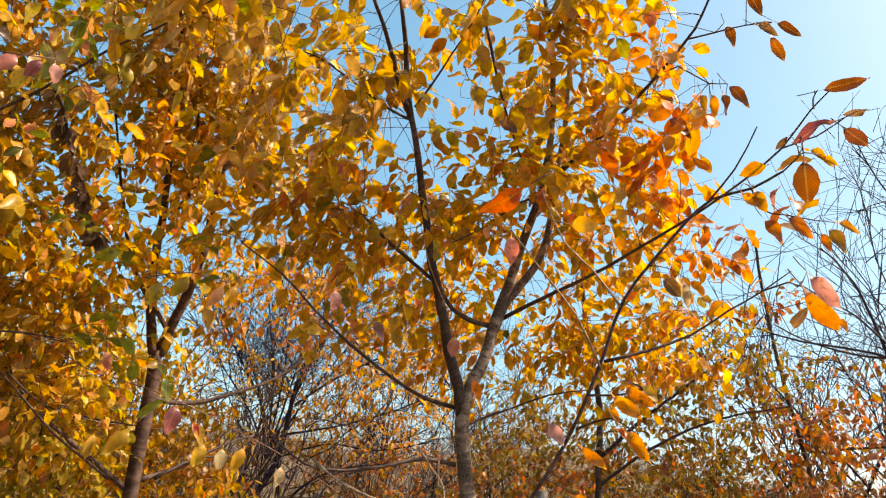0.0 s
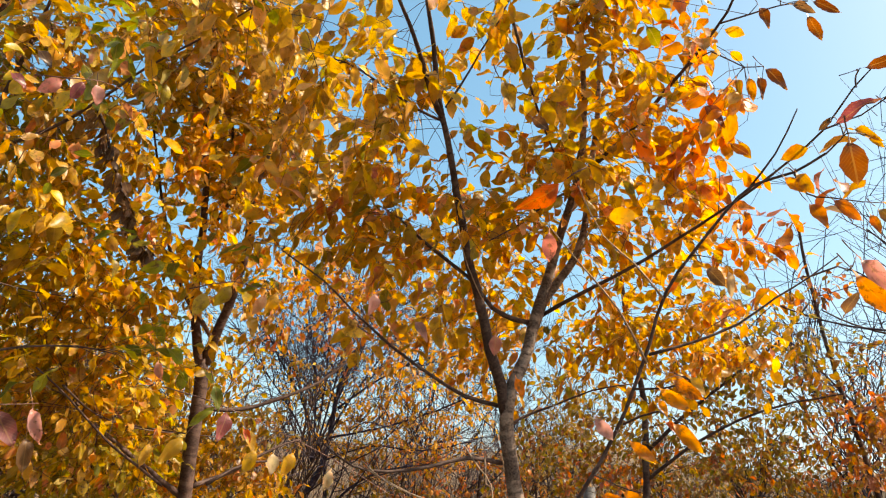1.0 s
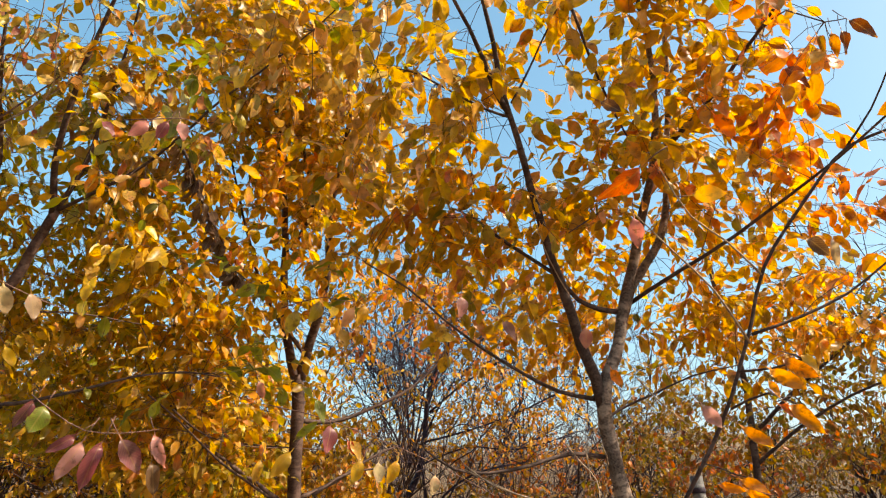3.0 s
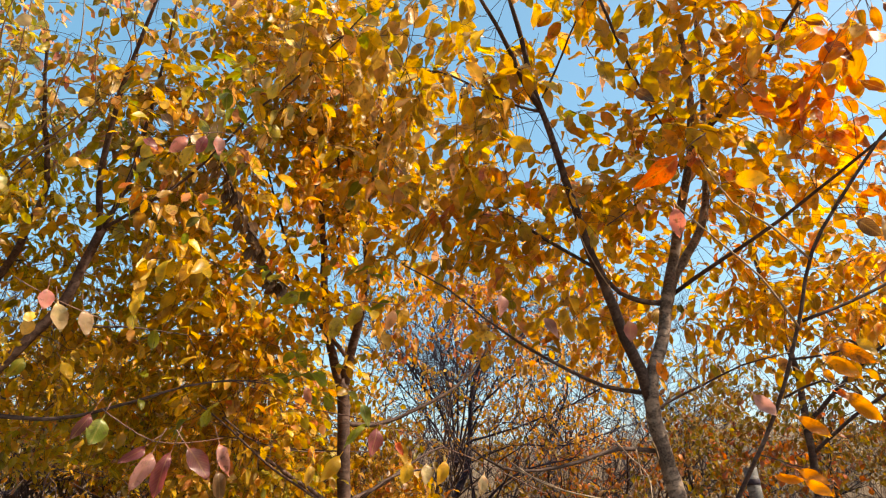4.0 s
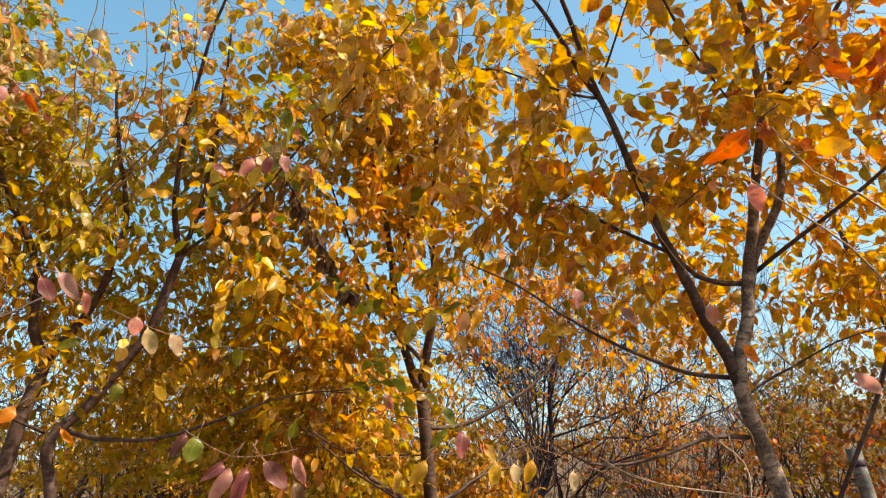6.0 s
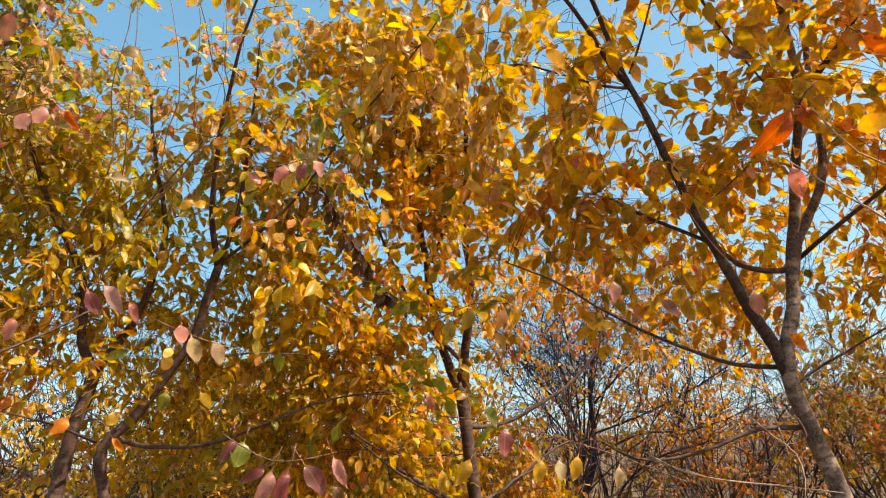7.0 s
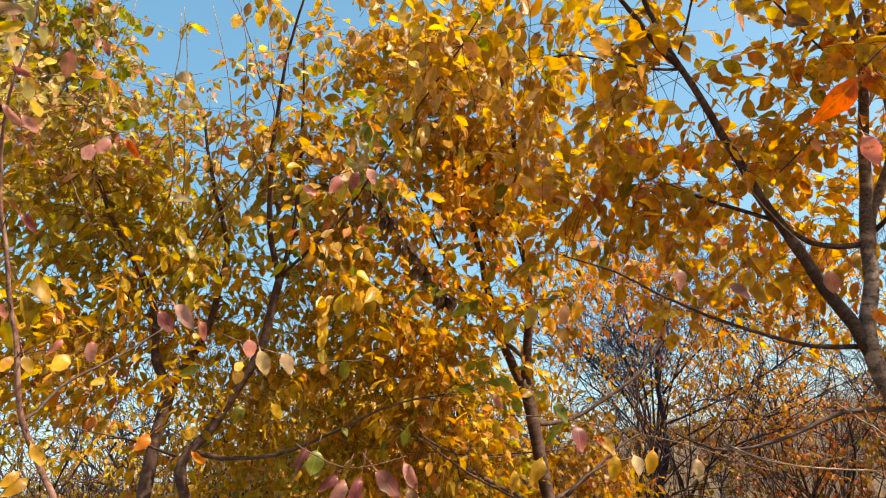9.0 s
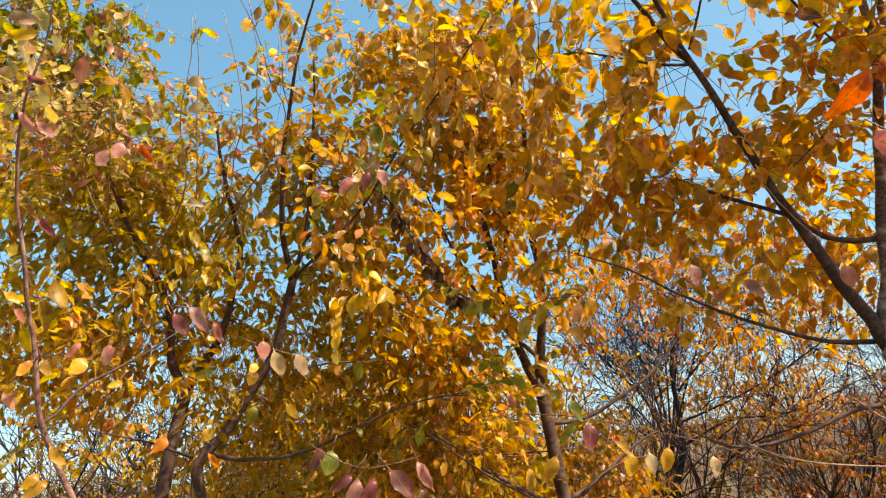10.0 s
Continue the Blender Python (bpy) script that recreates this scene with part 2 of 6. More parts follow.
# ---------------------------------------------------------------- mesh helpers
def mesh_from(name, verts, faces_flat, sizes, uvs, materials, slots=None):
    """A mesh from arrays: verts (n,3), loop vertex indices, face sizes, a uv per loop."""
    me = bpy.data.meshes.new(name)
    me.vertices.add(len(verts))
    me.vertices.foreach_set("co", np.asarray(verts, np.float32).ravel())
    me.loops.add(len(faces_flat))
    me.loops.foreach_set("vertex_index", np.asarray(faces_flat, np.int32))
    me.polygons.add(len(sizes))
    starts = np.concatenate(([0], np.cumsum(sizes)[:-1])).astype(np.int32)
    me.polygons.foreach_set("loop_start", starts)
    me.polygons.foreach_set("use_smooth", np.ones(len(sizes), bool))
    if slots is not None:
        me.polygons.foreach_set("material_index", np.asarray(slots, np.int32))
    lay = me.uv_layers.new(name="UVMap")
    lay.data.foreach_set("uv", np.asarray(uvs, np.float32).ravel())
    for m in materials:
        me.materials.append(m)
    me.update()
    me.validate()
    return me


def smooth_line(pts, step=0.05):
    """A smooth curve through the points, as evenly spaced samples."""
    p = [Vector(q) for q in pts]
    n = len(p)
    gap = [(p[i + 1] - p[i]).length for i in range(n - 1)]
    tan = []
    for i in range(n):
        if i == 0 or i == n - 1:
            k = min(i, n - 2)
            tan.append((p[k + 1] - p[k]) / gap[k])
        else:
            a, c = (p[i] - p[i - 1]) / gap[i - 1], (p[i + 1] - p[i]) / gap[i]
            tan.append((a * gap[i] + c * gap[i - 1]) / (gap[i] + gap[i - 1]))
    out = []
    for i in range(n - 1):
        m = max(2, int(gap[i] / step))
        for k in range(m):
            t = k / m
            h = (2 * t ** 3 - 3 * t * t + 1, t ** 3 - 2 * t * t + t, 3 * t * t - 2 * t ** 3, t ** 3 - t * t)
            out.append(p[i] * h[0] + tan[i] * (gap[i] * h[1]) + p[i + 1] * h[2] + tan[i + 1] * (gap[i] * h[3]))
    out.append(p[-1])
    return out


def tube_arrays(line, r0, r1, sides, rough=0.06, tip=False):
    """A tapered tube round a line of points: verts, quads, uvs."""
    n = len(line)
    verts, faces, uvs = [], [], []
    axis = (line[1] - line[0]).normalized()
    side = axis.orthogonal().normalized()
    length = 0.0
    run = [0.0]
    for i, c in enumerate(line):
        if i:
            length += (c - line[i - 1]).length
            run.append(length)
            nxt = (line[min(i + 1, n - 1)] - line[i - 1]).normalized()
            side = (side - nxt * side.dot(nxt)).normalized()
            axis = nxt
        up = axis.cross(side)
        f = i / (n - 1)
        r = r0 + (r1 - r0) * f ** 0.9
        for k in range(sides):
            a = 2 * math.pi * k / sides
            rr = r * (1 + rough * noise.noise(c * 23 + Vector((k * 1.7, 0, i * 0.13))))
            verts.append(c + (side * math.cos(a) + up * math.sin(a)) * rr)
    for i in range(n - 1):
        for k in range(sides):
            k2 = (k + 1) % sides
            faces.append((i * sides + k, i * sides + k2, (i + 1) * sides + k2, (i + 1) * sides + k))
            uvs += [(k / sides, run[i]), ((k + 1) / sides, run[i]), ((k + 1) / sides, run[i + 1]), (k / sides, run[i + 1])]
    return verts, faces, uvs


def tube_mesh(name, line, r0, r1, sides, material, rough=0.06):
    verts, faces, uvs = tube_arrays(line, r0, r1, sides, rough)
    flat = [i for q in faces for i in q] + list(range(sides))[::-1] + list(range(len(verts) - sides, len(verts)))
    uvs = uvs + [(0.5, 0.0)] * (2 * sides)
    return mesh_from(name, [tuple(v) for v in verts], flat, [4] * len(faces) + [sides, sides], uvs, [material])


# ---------------------------------------------------------------- leaves
def leaf_shape(fold, curl, twist, broad, wave, stations=8, teeth=0.0):
    """Unit leaf along +Y from the stalk's foot at the origin; returns verts, faces, uvs."""
    verts, faces, uvs = [(-0.008, 0, 0), (0.008, 0, 0)], [], []
    stalk, broad = 0.16, broad * 1.08
    co = [(0.5, 0.0), (0.5, 0.0)]
    for i in range(stations):
        s = 0.5 - 0.5 * math.cos(math.pi * i / (stations - 1))
        # an oval widest below the middle, drawn out into a point
        w = broad * (math.sin(math.pi * min(1.0, s * 1.04) ** 0.98) ** 0.76 if 0 < s < 0.96 else 0.0)
        w = max(w, broad * 0.17 * (1 - s) / 0.10 if s > 0.90 else 0.0)
        w = max(w, 0.012 if i == 0 else 0.004)
        if teeth and 0 < i < stations - 1:
            w *= 1 + teeth * (1 if i % 2 else -1)
        y = stalk + s * (1 - stalk)
        z = -curl * s * s + wave * math.sin(s * 7.0) * 0.02
        tw = twist * (s - 0.4)
        for u in (-1, 0, 1):
            h = fold * w * abs(u) + (wave * 0.03 * math.sin(s * 9 + u * 2) if u else 0)
            x, zz = u * w, h
            x, zz = x * math.cos(tw) - zz * math.sin(tw), x * math.sin(tw) + zz * math.cos(tw)
            verts.append((x, y * (1 - 0.10 * curl * s), z + zz))
            co.append((0.5 + 0.5 * u * w / broad, s))
    quads = [(0, 1, 4, 2)]
    for i in range(stations - 1):
        a, b = 2 + 3 * i, 5 + 3 * i
        quads += [(a, a + 1, b + 1, b), (a + 1, a + 2, b + 2, b + 1)]
    uvs = [co[v] for q in quads for v in q]
    return np.array(verts, float), quads, uvs


rs = np.random.RandomState(11)
LEAF_SHAPES = [leaf_shape(f, c, t, b, w, 9) for f, c, t, b, w in (
    (0.22, 0.12, 0.3, 0.212, 1.0), (0.35, 0.20, -0.4, 0.200, 1.4), (0.10, 0.05, 0.2, 0.225, 0.8), (0.45, 0.26, 0.5, 0.190, 1.6),
    (0.28, -0.10, -0.3, 0.215, 1.2), (0.60, 0.34, 0.2, 0.190, 1.0), (0.16, 0.16, -0.6, 0.230, 1.5), (0.38, 0.08, 0.6, 0.180, 2.0))]
FINE_SHAPES = [leaf_shape(f, c, t, b, w, 15, 0.035) for f, c, t, b, w in (
    (0.30, 0.22, 0.5, 0.20, 2.0), (0.55, 0.34, -0.8, 0.19, 2.4), (0.16, 0.12, 0.3, 0.21, 1.6), (0.75, 0.42, 0.8, 0.185, 2.4))]
SHAPE_CACHE = {}
FLUTTER = []
TAIL = []          # the mauve leaves on the low swaying twig


def leaf_mesh(index, palette, fine=False):
    key = (index, palette, fine)
    if key not in SHAPE_CACHE:
        v, q, u = (FINE_SHAPES if fine else LEAF_SHAPES)[index]
        SHAPE_CACHE[key] = mesh_from("leaf", v, [i for f in q for i in f], [4] * len(q), u, [LEAF_ONE[palette]])
    return SHAPE_CACHE[key]


def leaf_frames(pos, axis, normal):
    """Turn arrays of foot, axis and rough normal into 3x3 frames with columns x, y, z."""
    y = axis / np.linalg.norm(axis, axis=1)[:, None]
    z = normal - y * np.sum(normal * y, 1)[:, None]
    z /= np.linalg.norm(z, axis=1)[:, None] + 1e-9
    x = np.cross(y, z)
    return np.stack([x, y, z], 2)


def joined_leaves(name, pos, fr, size, shape, palette):
    """All leaves of one palette as one mesh."""
    vs, fl, uv, off = [], [], [], 0
    for k, (v, q, u) in enumerate(LEAF_SHAPES):
        sel = np.where(shape == k)[0]
        if not len(sel):
            continue
        w = np.einsum("nij,vj->nvi", fr[sel], v) * size[sel][:, None, None] + pos[sel][:, None, :]
        vs.append(w.reshape(-1, 3))
        qq = np.array(q)
        idx = qq[None] + (np.arange(len(sel)) * len(v))[:, None, None] + off
        fl.append(idx.ravel())
        uv.append(np.tile(np.array(u), (len(sel), 1)))
        off += len(sel) * len(v)
    flat = np.concatenate(fl)
    return mesh_from(name, np.concatenate(vs), flat, np.full(len(flat) // 4, 4), np.concatenate(uv), [LEAF_MANY[palette]])


# ---------------------------------------------------------------- trees
class Tree:
    """A tree under one Empty at its foot: trunk and branches are parts, twigs one part, leaves parts, the rest of the foliage stuff."""

    def __init__(self, name, foot, label, category, bark, size=0.075, group=""):
        self.root = tagged(new(name), label, category, group)
        self.root.location = foot
        self.foot, self.bark, self.size = Vector(foot), bark, size
        self.nodes, self.twigs, self.leaves = [], [], []

    def limb(self, name, r0, r1, *pts, sides=10, bark=None, bare=0.0):
        line = [p - self.foot for p in smooth_line(pts, 0.04 if r0 > 0.01 else 0.06)]
        amp = min(0.006, r0 * 0.35)
        line = [p + noise.noise_vector(p * 9) * amp for p in line]
        ob = new(name, tube_mesh(name, line, r0, r1, sides if r0 > 0.008 else 6, BARK[bark or self.bark], 0.12))
        ob.parent = self.root
        n = len(line)
        self.nodes += [(line[i], (line[min(i + 1, n - 1)] - line[max(i - 1, 0)]).normalized()) for i in range(int(n * bare), n, 2)]
        return ob

    def twig(self, a, b, sag, r=0.0018):
        mid = (a + b) / 2 + Vector((0, 0, sag * min(1.0, (b - a).length / 0.3))) + Vector(rs.normal(0, 0.04, 3)) * (b - a).length
        bow = (mid - a.lerp(b, 0.5))
        line = [a.lerp(b, f) + bow * (4 * f * (1 - f)) for f in (0.0, 0.25, 0.5, 0.75, 1.0)]
        self.twigs.append((line, r))
        return line

    def leaf(self, pos, axis, normal, size, palette):
        self.leaves.append((pos, axis, normal, size, palette))

    def clump(self, centre, radii, count, palette, size=None, droop=0.7, per=7, reach=0.33):
        """Leafy twigs in a soft ellipsoid, each grown from the nearest wood of the tree where that is close."""
        c = Vector(centre) - self.foot
        size = 1.02 * (size or self.size)
        wood = np.array([tuple(p) for p, _ in self.nodes]) if self.nodes else np.zeros((0, 3))
        for _ in range(max(1, int(round(1.08 * count / per)))):
            d = rs.normal(0, 1, 3)
            d = d / np.linalg.norm(d) * rs.rand() ** 0.36
            mid = c + Vector(d * np.array(radii))
            start = None
            if len(wood):
                far = np.linalg.norm(wood - np.array(mid), axis=1)
                k = int(np.argmin(far + rs.rand(len(far)) * 0.25))
                if far[k] < reach:
                    start = Vector(wood[k])
            turn = Vector(rs.normal(0, 1, 3)) + Vector((0, 0, 0.35))
            if start is None:
                start = mid - turn.normalized() * (0.12 + 0.14 * rs.rand())
            way = ((mid - start).normalized() * 0.8 + turn.normalized()).normalized()
            half = 0.10 + 0.05 * rs.rand()
            tip = mid + way * half
            foot = mid - way * half * 0.8
            span = (foot - start).length
            lift = start + (foot - start) * 0.35 + Vector((0, 0, 0.12 * span)) + Vector(rs.normal(0, 0.05, 3)) * span
            ease = foot - way * span * 0.4
            line = [start * (1 - f) ** 3 + lift * (3 * f * (1 - f) ** 2) + ease * (3 * f * f * (1 - f)) + foot * f ** 3 for f in (0.0, 0.2, 0.4, 0.6, 0.8)]
            shoot = [foot, mid + Vector((0, 0, 0.006)), tip - Vector((0, 0, 0.015))]
            self.twigs.append((line + shoot, 0.0013))
            rank = way.cross(Vector((0, 0, 1)) + Vector(rs.normal(0, 0.35, 3))).normalized()
            for j in range(per):
                x = min(2 * (j + 0.2 + rs.rand() * 0.6) / per, 1.999)
                p = shoot[int(x)].lerp(shoot[int(x) + 1], x - int(x))
                # two ranks along the shoot, hanging
                out = (rank * (1 if j % 2 else -1) + Vector(rs.normal(0, 0.38, 3))).normalized()
                hang = droop * (0.35 + 1.1 * rs.rand())
                axis = (out * 0.62 + way * 0.5 + Vector((0, 0, -hang))).normalized()
                nrm = Vector(rs.normal(0, 0.42, 3)) + Vector((0, 0, 0.9)) + out * (0.3 + hang * 0.8)
                self.leaf(p, axis, nrm, size * (0.66 + 0.58 * rs.rand()), palette)

    def strung(self, pts, count, palette, size):
        """Shrivelled leaves that hang close along a drooping twig."""
        line = [p - self.foot for p in smooth_line(pts, 0.01)]
        for i in range(count):
            p = line[int(rs.rand() * (len(line) - 1))]
            axis = Vector(rs.normal(0, 0.34, 3)) + Vector((0, 0, -1))
            self.leaf(p + Vector(rs.normal(0, 0.006, 3)), axis, Vector(rs.normal(0, 1, 3)), size * (0.6 + 0.7 * rs.rand()), palette)

    def near(self, foot, tip, normal, palette, broad=1.0, shape=0, stalk=True):
        """One large leaf close to the path, on a stalk from the nearest wood."""
        f, t = Vector(foot) - self.foot, Vector(tip) - self.foot
        size = (t - f).length
        fr = leaf_frames(None, np.array([tuple(t - f)]), np.array([normal]))[0]
        ob = new("leaf", leaf_mesh(shape, palette, True))
        ob.parent = self.root
        ob.matrix_basis = Matrix.Translation(f) @ Matrix(fr.tolist()).to_4x4() @ Matrix.Diagonal((size * broad, size, size, 1))
        stem = [Vector((0, 0.005, 0)), Vector((0.01, -0.16, 0.03)), Vector((0.0, -0.34, 0.10))]
        st = new("stalk", tube_mesh("stalk", stem, 0.012, 0.017, 6, BARK["red"], 0.0))
        st.parent = ob
        if stalk and self.nodes:
            wood = np.array([tuple(p) for p, _ in self.nodes])
            far = np.linalg.norm(wood - np.array(f), axis=1)
            k = int(np.argmin(far))
            if 0.04 < far[k] < 0.14:
                self.twig(Vector(wood[k]), f, 0.03, 0.0016)
        FLUTTER.append(ob)
        return ob

    def grow(self, start, way, r, length, level, spread=0.6, up=0.25, named=1, forks=(3, 6)):
        """Bare wood that forks again and again."""
        line, p, d = [start], start, way.normalized()
        steps = 5
        for i in range(steps):
            d = (d + Vector(rs.normal(0, 0.13 if level > 2 else 0.2, 3)) + Vector((0, 0, up * 0.12))).normalized()
            p = p + d * (length / steps)
            line.append(p)
        if named > 0:
            ob = new("trunk" if level >= 4 else "branch", tube_mesh("branch", line, r, r * 0.6, 6, BARK[self.bark], 0.1))
            ob.parent = self.root
        else:
            self.twigs.append((line[::2] if level <= 1 else line, r))
        self.nodes += [(q, d) for q in line[2:]]
        if level <= 0:
            return
        for k in range(rs.randint(*forks)):
            f = (0.42 if level > 2 else 0.2) + (0.58 if level > 2 else 0.8) * rs.rand()
            i = min(int(f * steps), steps - 1)
            q = line[i].lerp(line[i + 1], f * steps - i)
            side = Vector(rs.normal(0, 1, 3))
            w2 = (d + side.normalized() * spread * (0.6 + 0.7 * rs.rand())).normalized()
            self.grow(q, w2, r * (0.56 + 0.13 * rs.rand()), length * (0.55 + 0.25 * rs.rand()), level - 1, spread, up, named - 1, forks)

    def finish(self, singles=260, twig_sides=4):
        if self.twigs:
            vs, fl, uv, off = [], [], [], 0
            for line, r in self.twigs:
                v, f, u = tube_arrays(line, r, r * 0.5, twig_sides if r > 0.0015 else 3, 0.0)
                vs += [tuple(p) for p in v]
                fl += [i + off for q in f for i in q]
                uv += u
                off += len(v)
            ob = new("brushwood", mesh_from("brushwood", vs, fl, [4] * (len(fl) // 4), uv, [BARK["brown" if self.bark in ("cherry", "red") else self.bark]]))
            ob.parent = self.root
            tagged(ob, kind="stuff")
        if not self.leaves:
            return
        pos = np.array([tuple(l[0]) for l in self.leaves])
        fr = leaf_frames(pos, np.array([tuple(l[1]) for l in self.leaves]), np.array([tuple(l[2]) for l in self.leaves]))
        size = np.array([l[3] for l in self.leaves])
        pal = np.array([l[4] for l in self.leaves])
        shape = rs.randint(0, len(LEAF_SHAPES), len(pos))
        order = np.argsort(np.linalg.norm((pos + np.array(self.foot))[:, :2], axis=1))
        near = np.zeros(len(pos), bool)
        near[order[:singles]] = True
        for i in np.where(near)[0]:
            ob = new("leaf", leaf_mesh(int(shape[i]), str(pal[i])))
            ob.parent = self.root
            ob.matrix_basis = Matrix.Translation(pos[i]) @ Matrix(fr[i].tolist()).to_4x4() @ Matrix.Scale(float(size[i]), 4)
        for k in sorted(set(pal)):
            sel = (pal == k) & ~near
            if sel.any():
                ob = new("foliage", joined_leaves("foliage", pos[sel], fr[sel], size[sel], shape[sel], k))
                ob.parent = self.root
                tagged(ob, kind="stuff")


# ---------------------------------------------------------------- ground
def height(x, y):
    """Flat under the trees, a grassy bank behind them, low hills far off."""
    r = math.hypot(x, y)
    rise = 1.0 / (1.0 + math.exp(-(math.degrees(math.atan2(x, y)) + 22.0) / 5.0))      # higher ahead than to the left
    bank = 1.0 / (1.0 + math.exp(-(r - 24.0) / 4.0)) * (2.7 + 1.2 * rise)
    hill = 26.0 * (1 - math.exp(-max(0.0, r - 60) / 260.0)) * (0.85 + 0.3 * noise.noise(Vector((x * 0.006, y * 0.006, 3.0))))
    return bank + hill + 0.12 * noise.noise(Vector((x * 0.25, y * 0.25, 0))) + 0.5 * bank * noise.noise(Vector((x * 0.08, y * 0.08, 5)))


def build_ground():
    rings = [0.0] + [0.6 * 1.12 ** i for i in range(72)]
    spokes = 96
    verts, faces = [(0, 0, height(0, 0))], []
    for r in rings[1:]:
        for k in range(spokes):
            a = 2 * math.pi * k / spokes
            x, y = r * math.sin(a), r * math.cos(a)
            verts.append((x, y, height(x, y)))
    for k in range(spokes):
        faces.append((0, 1 + (k + 1) % spokes, 1 + k))
    for i in range(len(rings) - 2):
        for k in range(spokes):
            a, b = 1 + i * spokes + k, 1 + i * spokes + (k + 1) % spokes
            faces.append((a, b, b + spokes, a + spokes))
    me = bpy.data.meshes.new("ground")
    me.from_pydata(verts, [], faces)
    me.materials.append(ground_material())
    for p in me.polygons:
        p.use_smooth = True
    return tagged(new("ground", me), "dry brown autumn grassland with a low bank", "ground", kind="structure")


build_ground()


def build_grass(count):
    """Tufts of dry standing grass between the trees and on the bank."""
    vs, fl = [], []
    for i in range(count):
        r, a = 5 + 24 * rs.rand() ** 1.3, radians(-62 + 106 * rs.rand())
        cx, cy = r * math.sin(a), r * math.cos(a)
        z = height(cx, cy) - 0.02
        for k in range(6):
            x, y = cx + rs.normal(0, 0.07), cy + rs.normal(0, 0.07)
            h, w = 0.25 + 0.6 * rs.rand(), 0.004 + 0.004 * rs.rand()
            lx, ly, t = rs.normal(0, 0.16), rs.normal(0, 0.16), rs.rand() * 3.1
            dx, dy = w * math.cos(t), w * math.sin(t)
            o = len(vs)
            vs += [(x - dx, y - dy, z), (x + dx, y + dy, z), (x + lx * 0.4 + dx, y + ly * 0.4 + dy, z + h * 0.6), (x + lx * 0.4 - dx, y + ly * 0.4 - dy, z + h * 0.6), (x + lx, y + ly, z + h)]
            fl.append((o, o + 1, o + 2, o + 3))
            fl.append((o + 3, o + 2, o + 4))
    me = bpy.data.meshes.new("dry_grass")
    me.from_pydata(vs, [], fl)
    me.materials.append(blade_material("grass_blade", [(0.0, (0.06, 0.03, 0.016)), (0.4, (0.15, 0.07, 0.034)), (0.7, (0.20, 0.11, 0.052)), (1.0, (0.10, 0.062, 0.022))]))
    tagged(new("dry_grass", me), "tall dry brown grass between the trees", "grass", kind="stuff")


def build_thicket(count):
    """Far bare shrubs along the bank and the hills behind it."""
    vs, fl = [], []
    for i in range(count):
        r, a = 20 + 60 * rs.rand() ** 1.4, radians(-68 + 118 * rs.rand())
        cx, cy = r * math.sin(a), r * math.cos(a)
        z, tall = height(cx, cy) - 0.1, 0.7 + 1.3 * rs.rand()
        for k in range(26):
            lean = rs.normal(0, 0.38, 2)
            top = np.array((cx + lean[0] * tall, cy + lean[1] * tall, z + tall * (0.55 + 0.45 * rs.rand())))
            foot = np.array((cx + rs.normal(0, 0.12), cy + rs.normal(0, 0.12), z))
            for s in range(4):
                a0 = foot + (top - foot) * (0.35 + 0.5 * rs.rand()) if s else foot
                b0 = a0 + rs.normal(0, 0.28, 3) * tall * 0.4 + np.array((0, 0, 0.3 * tall * 0.4)) if s else top
                w, t = (0.011 if s == 0 else 0.006) * (r / 28), rs.rand() * 3.1
                dx = np.array((w * math.cos(t), w * math.sin(t), 0))
                o = len(vs)
                vs += [tuple(a0 - dx), tuple(a0 + dx), tuple(b0)]
                fl.append((o, o + 1, o + 2))
    me = bpy.data.meshes.new("thicket")
    me.from_pydata(vs, [], fl)
    me.materials.append(blade_material("thicket_twig", [(0.0, (0.07, 0.045, 0.035)), (0.5, (0.15, 0.10, 0.075)), (0.8, (0.22, 0.12, 0.06)), (1.0, (0.10, 0.07, 0.06))]))
    tagged(new("thicket", me), "distant bare brown shrubs on the bank", "shrubs", kind="stuff")


build_grass(5000)
build_thicket(700)


# cherry tree: young cherry tree with silvery banded bark and gold orange leaves
cherry = Tree("cherry_tree", (0.175, 2.293, 0), "young cherry tree with silvery banded bark and gold orange leaves", "tree", "cherry", 0.078)
cherry.limb("trunk", 0.0489, 0.0063, (0.185, 2.303, -0.05), (0.175, 2.293, 1.596), (0.144, 2.258, 1.731), (0.128, 2.228, 1.834), (0.138, 2.216, 1.917), (0.169, 2.229, 1.998), (0.196, 2.248, 2.09), (0.213, 2.261, 2.191), (0.256, 2.248, 2.35), (0.297, 2.196, 2.522), (0.333, 2.141, 2.694), (0.337, 2.059, 2.835), (0.316, 1.962, 2.982), (0.278, 1.862, 3.117), (0.234, 1.759, 3.24), bare=0.75)
cherry.limb("branch", 0.0211, 0.0091, (0.127, 2.227, 1.843), (0.107, 2.207, 1.921), (0.077, 2.175, 1.987), (0.032, 2.124, 2.122), (-0.021, 2.058, 2.27), (-0.079, 1.956, 2.462), (-0.127, 1.856, 2.629), (-0.149, 1.814, 2.694), bark="dark", bare=0.25)
cherry.limb("branch", 0.0110, 0.0036, (-0.149, 1.817, 2.69), (-0.185, 1.776, 2.748), (-0.219, 1.713, 2.814), (-0.259, 1.63, 2.88), (-0.302, 1.547, 2.938), (-0.349, 1.472, 3.006), bark="dark")
cherry.limb("branch", 0.0110, 0.0048, (-0.151, 1.814, 2.694), (-0.17, 1.787, 2.769), (-0.193, 1.73, 2.896), (-0.22, 1.644, 2.996), (-0.253, 1.591, 3.12), bark="dark")
